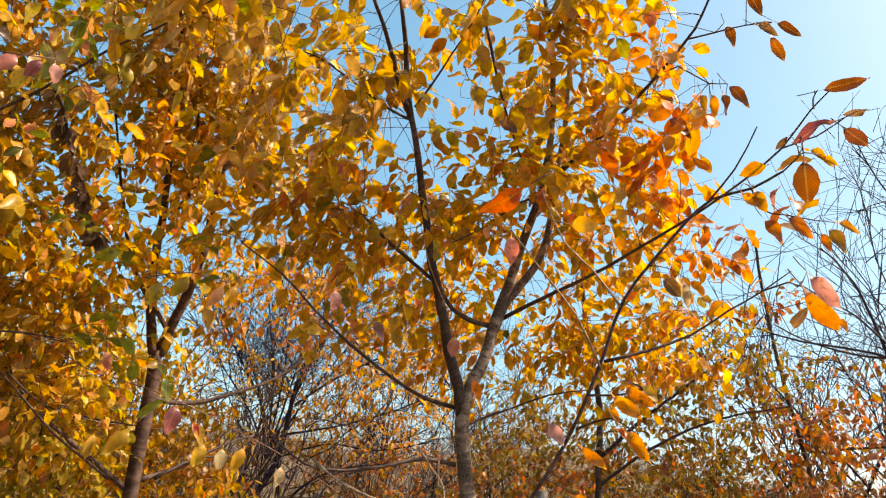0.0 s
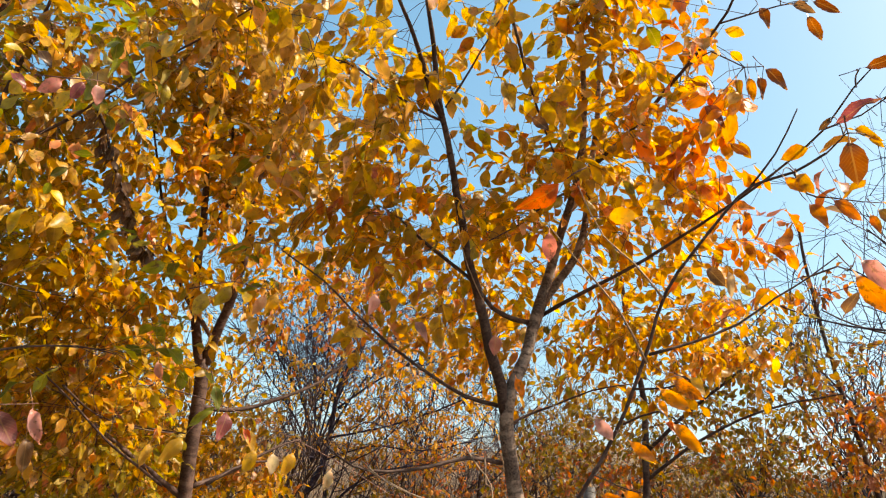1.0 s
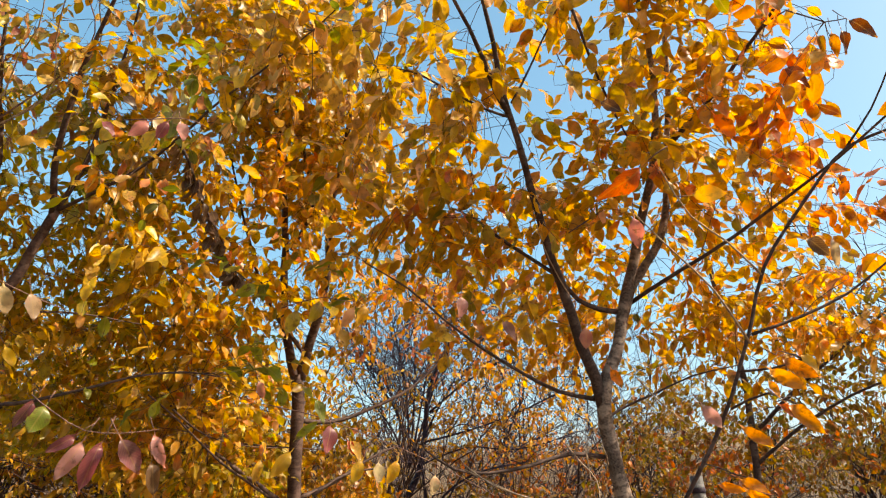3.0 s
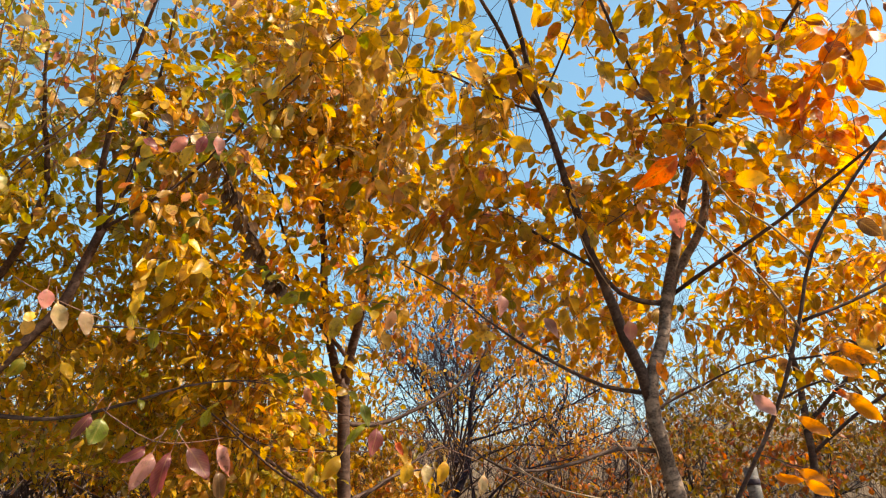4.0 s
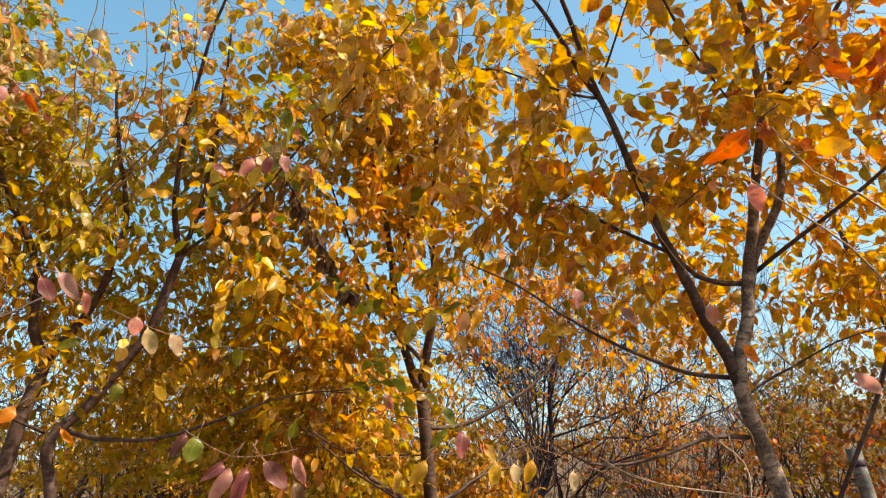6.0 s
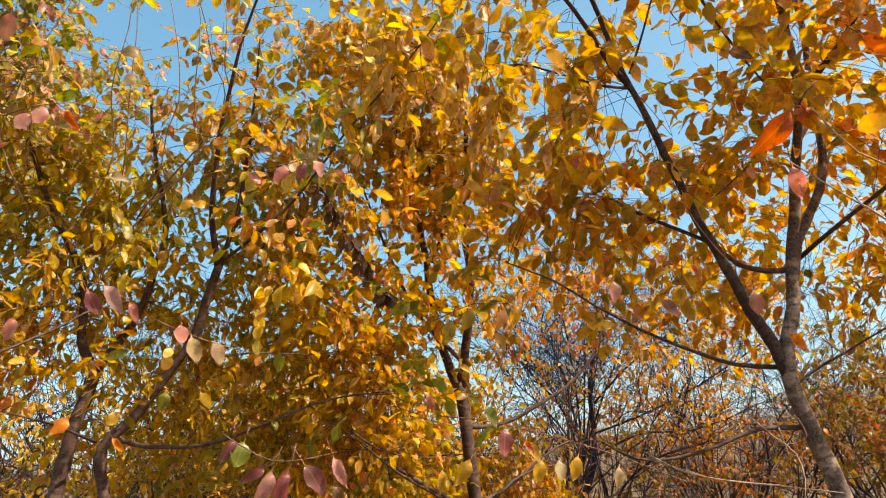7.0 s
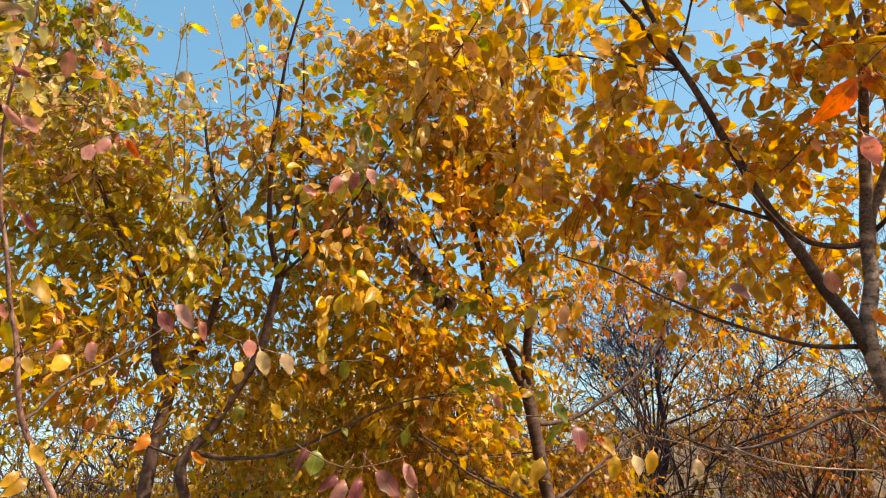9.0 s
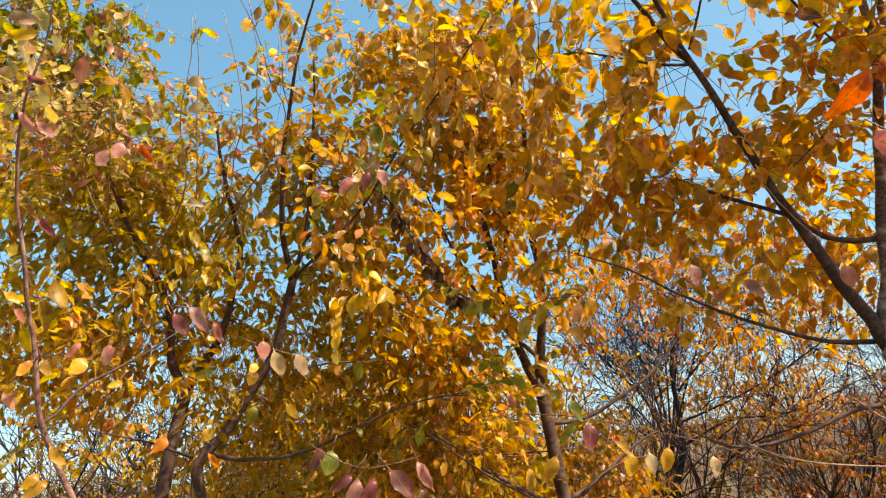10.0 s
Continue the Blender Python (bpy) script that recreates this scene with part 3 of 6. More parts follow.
cherry.limb("branch", 0.0055, 0.0017, (-0.15, 1.822, 2.682), (-0.214, 1.76, 2.675), (-0.28, 1.69, 2.676), (-0.349, 1.613, 2.68), (-0.412, 1.539, 2.674), (-0.502, 1.51, 2.677), bark="dark")
cherry.limb("branch", 0.0046, 0.0020, (-0.14, 1.8, 2.718), (-0.097, 1.801, 2.81), (-0.046, 1.781, 2.924), (0.014, 1.749, 3.043), (0.054, 1.671, 3.13), bark="brown")
cherry.limb("branch", 0.0171, 0.0069, (0.209, 2.275, 2.142), (0.238, 2.286, 2.242), (0.304, 2.296, 2.35), (0.366, 2.297, 2.466), (0.39, 2.292, 2.598), (0.396, 2.264, 2.765), (0.411, 2.195, 2.977), (0.4, 2.089, 3.213), (0.385, 1.958, 3.369))
cherry.limb("branch", 0.0078, 0.0014, (0.238, 2.297, 2.203), (0.347, 2.213, 2.261), (0.445, 2.127, 2.302), (0.571, 1.966, 2.357), (0.687, 1.787, 2.413), (0.776, 1.605, 2.457), (0.821, 1.434, 2.489), (0.836, 1.326, 2.533), (0.839, 1.25, 2.537), bark="brown", bare=0.2)
cherry.limb("branch", 0.0104, 0.0030, (0.335, 2.145, 2.685), (0.42, 2.094, 2.75), (0.508, 1.973, 2.818), (0.596, 1.88, 2.918), (0.656, 1.751, 2.973), (0.708, 1.67, 3.044), (0.732, 1.582, 3.126), bark="dark", bare=0.15)
cherry.limb("branch", 0.0100, 0.0047, (0.206, 2.269, 2.165), (0.128, 2.214, 2.161), (0.054, 2.16, 2.177), (-0.013, 2.088, 2.242), (-0.156, 2.051, 2.33), (-0.279, 2.003, 2.416), bark="dark")
cherry.limb("branch", 0.0077, 0.0020, (0.102, 2.226, 1.864), (-0.015, 2.175, 1.88), (-0.12, 2.114, 1.924), (-0.26, 2.035, 1.998), (-0.367, 1.949, 2.07), (-0.458, 1.857, 2.136), (-0.575, 1.803, 2.198), bark="dark", bare=0.2)
cherry.limb("branch", 0.0081, 0.0025, (0.123, 2.262, 1.69), (0.018, 2.195, 1.691), (-0.098, 2.095, 1.651), (-0.224, 2.036, 1.622), (-0.313, 1.974, 1.625), (-0.391, 1.906, 1.674), bark="dark", bare=0.3)
cherry.limb("branch", 0.0058, 0.0020, (0.130, 2.235, 1.800), (0.175, 2.246, 1.833), (0.282, 2.258, 1.884), (0.407, 2.23, 1.941), (0.549, 2.194, 1.971), bark="brown")
cherry.limb("branch", 0.0063, 0.0018, (0.326, 2.166, 2.648), (0.208, 2.07, 2.531), (0.132, 2.011, 2.432), (0.026, 1.948, 2.333), bark="brown")
cherry.limb("branch", 0.0059, 0.0021, (0.052, 1.752, 3.04), (0.145, 1.938, 2.871), (0.258, 2.089, 2.703), (0.316, 2.168, 2.647), bark="brown")
cherry.limb("branch", 0.0032, 0.0013, (0.618, 1.829, 2.942), (0.67, 1.716, 2.927), (0.733, 1.641, 2.818), (0.781, 1.624, 2.812), bark="brown")
cherry.limb("branch", 0.0032, 0.0013, (0.692, 1.698, 3.02), (0.734, 1.589, 2.964), (0.773, 1.479, 2.905), (0.813, 1.418, 2.869), bark="brown")
cherry.limb("branch", 0.0026, 0.0011, (0.001, 2.192, 1.721), (0.044, 2.044, 1.656), (0.079, 1.944, 1.607), (0.082, 1.894, 1.548), (0.062, 1.894, 1.475), bark="straw", bare=0.9)
cherry.limb("branch", 0.0026, 0.0011, (0.064, 2.191, 1.707), (0.082, 1.994, 1.604), (0.111, 1.94, 1.651), (0.096, 1.889, 1.691), bark="straw", bare=0.9)
cherry.limb("branch", 0.0023, 0.0011, (-0.276, 1.883, 1.624), (-0.125, 1.847, 1.563), (0.022, 1.847, 1.537), (0.148, 1.838, 1.515), bark="straw", bare=0.9)
cherry.limb("branch", 0.0023, 0.0011, (-0.276, 1.885, 1.637), (-0.194, 1.844, 1.585), (-0.093, 1.849, 1.557), (0.026, 1.847, 1.538), bark="straw", bare=0.9)
cherry.limb("branch", 0.0026, 0.0013, (0.228, 2.151, 1.919), (0.292, 2.055, 1.819), (0.354, 2.05, 1.768), bark="straw", bare=0.9)
cherry.limb("branch", 0.0026, 0.0012, (0.034, 2.112, 2.167), (-0.036, 1.976, 2.259), (-0.076, 1.885, 2.351), bark="straw", bare=0.9)
cherry.clump((0.357, 1.888, 3.15), (0.23, 0.42, 0.23), 137, "gold", 0.084)
cherry.clump((0.531, 1.863, 3.13), (0.204, 0.42, 0.23), 122, "amber", 0.084)
cherry.clump((0.666, 1.804, 2.987), (0.123, 0.42, 0.27), 23, "copper", 0.084)
cherry.clump((0.369, 1.977, 2.859), (0.221, 0.42, 0.245), 153, "gold", 0.084)
cherry.clump((0.561, 1.954, 2.825), (0.221, 0.42, 0.27), 169, "amber", 0.084)
cherry.clump((0.707, 1.981, 2.705), (0.147, 0.42, 0.221), 31, "copper", 0.084)
cherry.clump((0.136, 1.843, 3.081), (0.172, 0.42, 0.172), 69, "gold", 0.084)
cherry.clump((-0.058, 1.76, 3.03), (0.164, 0.42, 0.141), 48, "gold", 0.084)
cherry.clump((0.101, 1.951, 2.944), (0.123, 0.42, 0.147), 26, "gold", 0.084)
cherry.clump((0.502, 2.17, 2.685), (0.255, 0.42, 0.204), 136, "gold", 0.084)
cherry.clump((0.25, 2.011, 2.638), (0.164, 0.42, 0.188), 82, "gold", 0.084)
cherry.clump((0.061, 2.042, 2.607), (0.164, 0.42, 0.188), 73, "gold", 0.084)
cherry.clump((0.184, 2.189, 2.516), (0.147, 0.42, 0.098), 17, "gold", 0.084)
cherry.clump((0.613, 2.422, 2.573), (0.331, 0.42, 0.193), 189, "gold", 0.068)
cherry.clump((0.788, 2.549, 2.398), (0.314, 0.42, 0.229), 234, "gold", 0.068)
cherry.clump((0.533, 2.632, 2.343), (0.2, 0.42, 0.257), 122, "gold", 0.068)
cherry.clump((0.461, 2.694, 2.158), (0.2, 0.42, 0.172), 81, "gold", 0.068)
cherry.clump((0.705, 2.738, 2.196), (0.266, 0.42, 0.237), 205, "gold", 0.068)
cherry.clump((0.962, 2.655, 2.21), (0.237, 0.42, 0.207), 177, "amber", 0.068)
cherry.clump((0.791, 1.912, 2.555), (0.188, 0.42, 0.117), 21, "copper", 0.084)
cherry.clump((0.946, 2.104, 2.513), (0.204, 0.42, 0.153), 42, "copper", 0.068)
cherry.clump((0.733, 2.177, 2.537), (0.204, 0.42, 0.153), 59, "amber", 0.084)
cherry.clump((0.854, 1.666, 2.501), (0.107, 0.42, 0.086), 5, "copper", 0.084)
cherry.clump((0.079, 2.166, 2.321), (0.141, 0.42, 0.141), 53, "gold", 0.068)
cherry.clump((0.108, 2.323, 2.142), (0.098, 0.42, 0.123), 19, "gold", 0.068)
cherry.clump((0.297, 2.514, 2.145), (0.08, 0.42, 0.133), 14, "gold", 0.068)
cherry.clump((-0.368, 1.693, 2.906), (0.225, 0.375, 0.18), 102, "sunny", 0.08)
cherry.clump((-0.569, 1.663, 2.873), (0.225, 0.375, 0.18), 102, "sunny", 0.08)
cherry.clump((-0.246, 1.821, 2.76), (0.135, 0.375, 0.135), 23, "gold", 0.08)
cherry.clump((-0.4, 1.841, 2.687), (0.202, 0.375, 0.202), 78, "sunny", 0.08)
cherry.clump((-0.615, 1.888, 2.71), (0.211, 0.375, 0.211), 73, "sunny", 0.08)
cherry.clump((-0.258, 1.94, 2.554), (0.202, 0.375, 0.18), 80, "gold", 0.08)
cherry.clump((-0.45, 1.939, 2.486), (0.225, 0.375, 0.18), 90, "gold", 0.08)
cherry.clump((-0.676, 2.084, 2.53), (0.196, 0.375, 0.196), 77, "gold", 0.08)
cherry.clump((-0.206, 2.129, 2.396), (0.211, 0.375, 0.164), 70, "gold", 0.08)
cherry.clump((-0.391, 2.128, 2.331), (0.211, 0.375, 0.141), 60, "gold", 0.08)
cherry.clump((-0.574, 2.092, 2.314), (0.188, 0.375, 0.141), 42, "gold", 0.08)
cherry.clump((-0.13, 2.291, 2.252), (0.172, 0.375, 0.123), 33, "gold", 0.08)
cherry.clump((-0.299, 2.181, 2.216), (0.164, 0.375, 0.117), 27, "gold", 0.08)
cherry.clump((-0.033, 2.529, 2.154), (0.133, 0.375, 0.133), 22, "gold", 0.08)
cherry.clump((-0.434, 2.092, 2.075), (0.135, 0.375, 0.112), 15, "gold", 0.08)
cherry.clump((-0.213, 2.326, 2.104), (0.147, 0.375, 0.123), 17, "gold", 0.08)
cherry.near((0.063, 1.841, 2.016), (0.06, 1.828, 1.945), (-0.062, -1.034, -0.078), "pink", 1.107, 2)
cherry.near((0.131, 1.961, 1.921), (0.155, 1.94, 1.857), (-0.339, -1.159, 0.273), "orange", 0.902, 0)
cherry.near((0.814, 1.435, 2.849), (0.848, 1.442, 2.766), (-0.468, -0.624, -0.772), "rust", 0.738, 0)
cherry.near((0.811, 1.414, 2.873), (0.872, 1.388, 2.812), (-0.03, -0.656, -0.676), "rust", 0.615, 1)
cherry.near((0.769, 1.437, 2.875), (0.82, 1.402, 2.831), (-0.282, -0.823, -0.273), "dead", 0.738, 1)
cherry.near((0.735, 1.528, 2.951), (0.766, 1.532, 2.878), (0.135, -0.623, -0.82), "rust", 0.82, 0)
cherry.near((0.712, 1.661, 2.805), (0.731, 1.663, 2.732), (-0.141, -0.891, -0.22), "russet", 0.656, 1)
cherry.near((0.747, 1.648, 2.801), (0.759, 1.66, 2.718), (-0.373, -0.848, -0.314), "russet", 0.738, 0)
cherry.near((0.767, 1.639, 2.801), (0.787, 1.645, 2.721), (0.081, -0.969, 0.007), "rust", 0.738, 0)
cherry.near((0.775, 1.624, 2.816), (0.837, 1.609, 2.735), (-0.445, -0.908, -0.139), "rust", 0.738, 0)
cherry.near((0.723, 1.769, 2.641), (0.766, 1.744, 2.582), (-0.515, -0.71, -0.738), "rust", 0.82, 0)
cherry.near((0.633, 1.731, 2.751), (0.703, 1.716, 2.671), (-0.154, -0.936, -0.163), "rust", 0.82, 0)
cherry.near((0.767, 1.454, 3.013), (0.811, 1.457, 2.934), (-0.558, -0.763, -0.402), "rust", 0.82, 0)
cherry.near((0.618, 1.777, 2.872), (0.663, 1.752, 2.823), (-0.404, -0.787, -0.539), "rust", 0.82, 0)
cherry.near((-0.256, 1.608, 2.04), (-0.254, 1.6, 1.973), (0.645, -0.989, -0.178), "pink", 1.066, 0)
cherry.near((-0.168, 1.733, 2.008), (-0.12, 1.724, 1.947), (0.553, -0.948, -0.292), "pink", 0.82, 0)
cherry.near((-0.277, 1.734, 1.945), (-0.347, 1.691, 1.956), (0.584, -1.06, 0.03), "lemon", 0.902, 0)
cherry.near((-0.296, 1.621, 1.969), (-0.313, 1.602, 1.923), (0.651, -0.95, -0.255), "lemon", 0.902, 0)
cherry.near((-0.235, 1.543, 2.446), (-0.153, 1.548, 2.4), (0.085, -0.928, -0.316), "amber", 0.943, 2)
cherry.near((-0.518, 1.654, 2.035), (-0.534, 1.64, 1.96), (0.681, -0.979, -0.116), "gold", 0.902, 0)
cherry.near((0.017, 1.622, 2.719), (0.08, 1.645, 2.631), (0.307, -0.967, -0.185), "gold", 0.984, 0)
cherry.near((0.297, 1.52, 2.25), (0.376, 1.481, 2.236), (0.318, -0.948, -0.275), "amber", 1.066, 2)
cherry.near((0.113, 1.678, 2.633), (0.174, 1.667, 2.586), (0.018, -0.9, -0.385), "dead", 0.984, 0)
cherry.near((0.435, 1.752, 2.624), (0.496, 1.75, 2.534), (-0.294, -0.944, -0.23), "orange", 0.984, 0)
cherry.clump((-0.081, 2.681, 2.663), (0.237, 0.45, 0.178), 95, "gold", 0.068)
cherry.clump((0.124, 2.723, 2.536), (0.237, 0.45, 0.207), 123, "gold", 0.068)
cherry.clump((0.208, 2.79, 2.3), (0.207, 0.45, 0.207), 108, "gold", 0.068)
cherry.clump((-0.064, 2.903, 2.313), (0.276, 0.45, 0.184), 127, "gold", 0.068)
cherry.clump((0.07, 3.041, 2.144), (0.253, 0.45, 0.158), 90, "amber", 0.068)
cherry.clump((-0.256, 2.849, 2.476), (0.214, 0.45, 0.184), 63, "gold", 0.068)
cherry.clump((-0.408, 1.873, 3.014), (0.12, 0.25, 0.11), 24, "gold", 0.076)
cherry.clump((-0.407, 2.013, 2.814), (0.12, 0.25, 0.11), 24, "gold", 0.076)
cherry.clump((-0.414, 2.217, 2.655), (0.12, 0.25, 0.11), 24, "gold", 0.076)
cherry.clump((-0.064, 2.280, 2.582), (0.12, 0.25, 0.11), 24, "gold", 0.076)
cherry.clump((0.066, 2.158, 2.599), (0.12, 0.25, 0.11), 24, "gold", 0.076)
cherry.clump((-0.210, 2.375, 2.603), (0.12, 0.25, 0.11), 24, "gold", 0.076)
cherry.clump((0.092, 2.302, 2.520), (0.12, 0.25, 0.11), 24, "gold", 0.076)
cherry.clump((-0.212, 2.335, 3.270), (0.12, 0.25, 0.11), 24, "gold", 0.076)
cherry.finish(300)

# cherry sapling: slender dark cherry sapling with orange leaves
sapling = Tree("cherry_sapling", (-0.289, 2.12, -0.05), "slender dark cherry sapling with orange leaves", "tree", "brown", 0.078)
sapling.limb("trunk", 0.0088, 0.0030, (-0.289, 2.12, -0.05), (-0.039, 1.946, 0.945), (0.274, 1.728, 1.574), (0.353, 1.674, 1.732), (0.399, 1.623, 1.861), (0.427, 1.595, 1.956), (0.458, 1.55, 2.078), (0.512, 1.523, 2.164), (0.585, 1.485, 2.268), (0.654, 1.477, 2.344), (0.733, 1.431, 2.359), (0.788, 1.384, 2.389), bare=0.3)
sapling.limb("branch", 0.0043, 0.0016, (0.426, 1.601, 1.929), (0.541, 1.61, 1.973), (0.649, 1.61, 2.027), (0.742, 1.603, 2.099), (0.83, 1.596, 2.161), (0.882, 1.55, 2.205), bark="brown")
sapling.limb("branch", 0.0032, 0.0014, (0.421, 1.607, 1.909), (0.34, 1.545, 2.019), (0.241, 1.483, 2.101), (0.149, 1.456, 2.196), bark="straw")
sapling.limb("branch", 0.0032, 0.0014, (0.454, 1.558, 2.058), (0.368, 1.503, 2.124), (0.285, 1.449, 2.166), (0.218, 1.41, 2.273), bark="straw")
sapling.limb("branch", 0.0032, 0.0013, (0.393, 1.627, 1.847), (0.431, 1.515, 1.834), (0.458, 1.4, 1.831), bark="brown")
sapling.limb("branch", 0.0032, 0.0013, (0.373, 1.645, 1.765), (0.422, 1.526, 1.783), (0.452, 1.418, 1.739), bark="brown")
sapling.limb("branch", 0.0025, 0.0009, (0.799, 1.396, 2.464), (0.771, 1.255, 2.399), (0.748, 1.1, 2.345), (0.758, 1.087, 2.353), bark="brown")
sapling.limb("branch", 0.0025, 0.0009, (0.818, 1.285, 2.508), (0.722, 1.131, 2.421), (0.68, 1.051, 2.376), bark="brown")
sapling.limb("branch", 0.0025, 0.0010, (0.788, 1.384, 2.389), (0.719, 1.205, 2.318), (0.682, 1.12, 2.278), (0.759, 1.181, 2.317), bark="brown")
sapling.limb("branch", 0.0025, 0.0011, (0.733, 1.431, 2.359), (0.763, 1.442, 2.311), (0.786, 1.385, 2.276), (0.839, 1.363, 2.259), (0.891, 1.367, 2.262), bark="brown")
sapling.limb("branch", 0.0026, 0.0009, (0.83, 1.596, 2.161), (0.787, 1.398, 2.113), (0.716, 1.222, 2.045), (0.745, 1.251, 2.083), bark="brown")
sapling.limb("branch", 0.0031, 0.0015, (0.649, 1.481, 2.341), (0.691, 1.425, 2.405), (0.699, 1.319, 2.463), bark="brown")
sapling.clump((0.737, 1.443, 2.334), (0.092, 0.18, 0.055), 8, "russet", 0.089)
sapling.clump((0.751, 1.761, 2.129), (0.184, 0.225, 0.123), 16, "russet", 0.068)
sapling.near((0.16, 1.186, 2.174), (0.064, 1.209, 2.101), (0.315, -0.838, -0.568), "red", 0.82, 0)
sapling.near((0.138, 1.278, 2.105), (0.144, 1.284, 2.032), (-0.018, -0.908, -0.407), "pink", 0.943, 2)
sapling.near((0.683, 1.121, 2.276), (0.697, 1.142, 2.177), (-0.482, -0.74, -0.502), "rust", 1.025, 2)
sapling.near((0.721, 1.065, 2.322), (0.646, 1.098, 2.299), (-0.621, -0.909, -0.003), "mauve", 0.738, 3)
sapling.near((0.752, 1.102, 2.339), (0.785, 1.083, 2.286), (-0.68, -0.691, -0.559), "rust", 1.066, 0)
sapling.near((0.677, 1.054, 2.375), (0.736, 0.988, 2.365), (-0.433, -0.67, -0.633), "rust", 0.656, 1)
sapling.near((0.814, 1.099, 2.381), (0.767, 1.107, 2.368), (-0.191, -0.705, -0.474), "dead", 0.738, 1)
sapling.near((0.691, 1.183, 2.024), (0.738, 1.162, 1.929), (-0.664, -0.741, -0.519), "orange", 0.82, 0)
sapling.near((0.766, 1.292, 2.103), (0.815, 1.265, 2.017), (-0.488, -0.853, -0.229), "pink", 0.82, 1)
sapling.near((0.5, 1.417, 2.1), (0.54, 1.393, 2.051), (-0.526, -1.014, -0.012), "dead", 1.066, 1)
sapling.near((0.267, 1.462, 1.755), (0.299, 1.439, 1.703), (-0.44, -1.008, -0.052), "pink", 1.025, 0)
sapling.near((0.364, 1.328, 1.804), (0.418, 1.298, 1.753), (-0.043, -0.863, -0.401), "orange", 0.82, 0)
sapling.near((0.389, 1.337, 1.827), (0.447, 1.305, 1.779), (-0.37, -0.922, -0.245), "orange", 0.82, 1)
sapling.near((0.449, 1.4, 1.847), (0.479, 1.375, 1.802), (0.076, -0.939, -0.184), "lemon", 0.82, 0)
sapling.near((0.386, 1.332, 1.743), (0.441, 1.3, 1.68), (-0.515, -1.06, 0.141), "orange", 0.738, 1)
sapling.near((0.389, 1.383, 1.745), (0.419, 1.355, 1.72), (0.107, -1.014, 0.019), "red", 0.656, 1)
sapling.near((0.34, 1.452, 1.709), (0.379, 1.424, 1.661), (-0.451, -0.915, -0.243), "lemon", 0.574, 1)
sapling.near((0.394, 1.426, 1.798), (0.406, 1.405, 1.761), (-0.39, -1.062, 0.12), "orange", 0.82, 0)
sapling.near((0.763, 1.449, 2.298), (0.801, 1.43, 2.227), (-0.311, -0.975, 0.022), "orange", 0.902, 0)
sapling.near((0.78, 1.386, 2.279), (0.833, 1.355, 2.215), (-0.445, -0.878, -0.195), "russet", 0.738, 1)
sapling.near((0.861, 1.355, 2.247), (0.894, 1.331, 2.183), (-0.087, -0.822, -0.275), "russet", 0.902, 0)
sapling.near((0.898, 1.383, 2.273), (0.93, 1.345, 2.235), (-0.019, -0.839, -0.221), "russet", 0.656, 1)
sapling.near((0.878, 1.404, 2.256), (0.888, 1.389, 2.202), (-0.766, -0.959, 0.068), "russet", 0.82, 0)
sapling.near((0.724, 1.191, 2.335), (0.769, 1.156, 2.295), (-0.278, -0.912, -0.061), "amber", 0.574, 1)
sapling.near((0.755, 1.185, 2.315), (0.774, 1.159, 2.287), (-0.094, -0.813, -0.294), "amber", 0.738, 1)
sapling.near((0.699, 1.189, 2.361), (0.673, 1.193, 2.33), (-0.041, -0.926, -0.038), "dead", 0.738, 1)
sapling.near((0.801, 1.429, 2.003), (0.808, 1.379, 2.05), (-0.788, -0.882, -0.161), "dead", 0.82, 1)
sapling.near((0.823, 1.293, 2.008), (0.829, 1.272, 1.973), (-0.395, -0.82, -0.257), "orange", 0.82, 0)
sapling.near((0.692, 1.349, 2.32), (0.72, 1.336, 2.257), (-0.542, -0.897, -0.187), "russet", 0.902, 1)
sapling.near((0.671, 1.363, 2.313), (0.704, 1.341, 2.263), (-0.452, -0.785, -0.493), "russet", 0.902, 0)
sapling.near((0.566, 1.444, 2.114), (0.575, 1.439, 2.038), (-0.308, -0.955, -0.137), "pale", 0.574, 1)
sapling.near((0.259, 1.365, 1.593), (0.303, 1.333, 1.58), (-0.099, -0.892, -0.158), "orange", 0.738, 1)
sapling.near((0.297, 1.356, 1.604), (0.34, 1.323, 1.58), (-0.392, -1.076, 0.132), "orange", 0.82, 0)
sapling.near((0.301, 1.334, 1.587), (0.336, 1.304, 1.557), (-0.502, -0.979, -0.181), "orange", 0.902, 0)
sapling.near((0.313, 1.365, 1.701), (0.36, 1.334, 1.657), (-0.554, -1.047, -0.109), "orange", 0.738, 0)
sapling.limb("branch", 0.0020, 0.0008, (0.308, 1.66, 1.643), (0.313, 1.506, 1.623), (0.322, 1.37, 1.604), (0.341, 1.344, 1.6), bark="brown")
sapling.finish(300)

# cherry tree: forked cherry tree with smooth brown bark and yellow leaves
middle = Tree("cherry_tree", (-1.234, 3.166, 0), "forked cherry tree with smooth brown bark and yellow leaves", "tree", "brown", 0.078)
middle.limb("trunk", 0.0434, 0.0299, (-1.234, 3.166, 0), (-1.234, 3.166, 1.426), (-1.235, 3.111, 1.685), (-1.238, 3.093, 1.907), (-1.252, 3.061, 2.081), bare=1)
middle.limb("branch", 0.0242, 0.0070, (-1.248, 3.071, 2.031), (-1.299, 3.013, 2.223), (-1.3, 2.902, 2.433), (-1.289, 2.819, 2.681), (-1.289, 2.735, 2.871), (-1.288, 2.628, 3.074), (-1.264, 2.474, 3.331), (-1.242, 2.319, 3.543), bare=0.2)
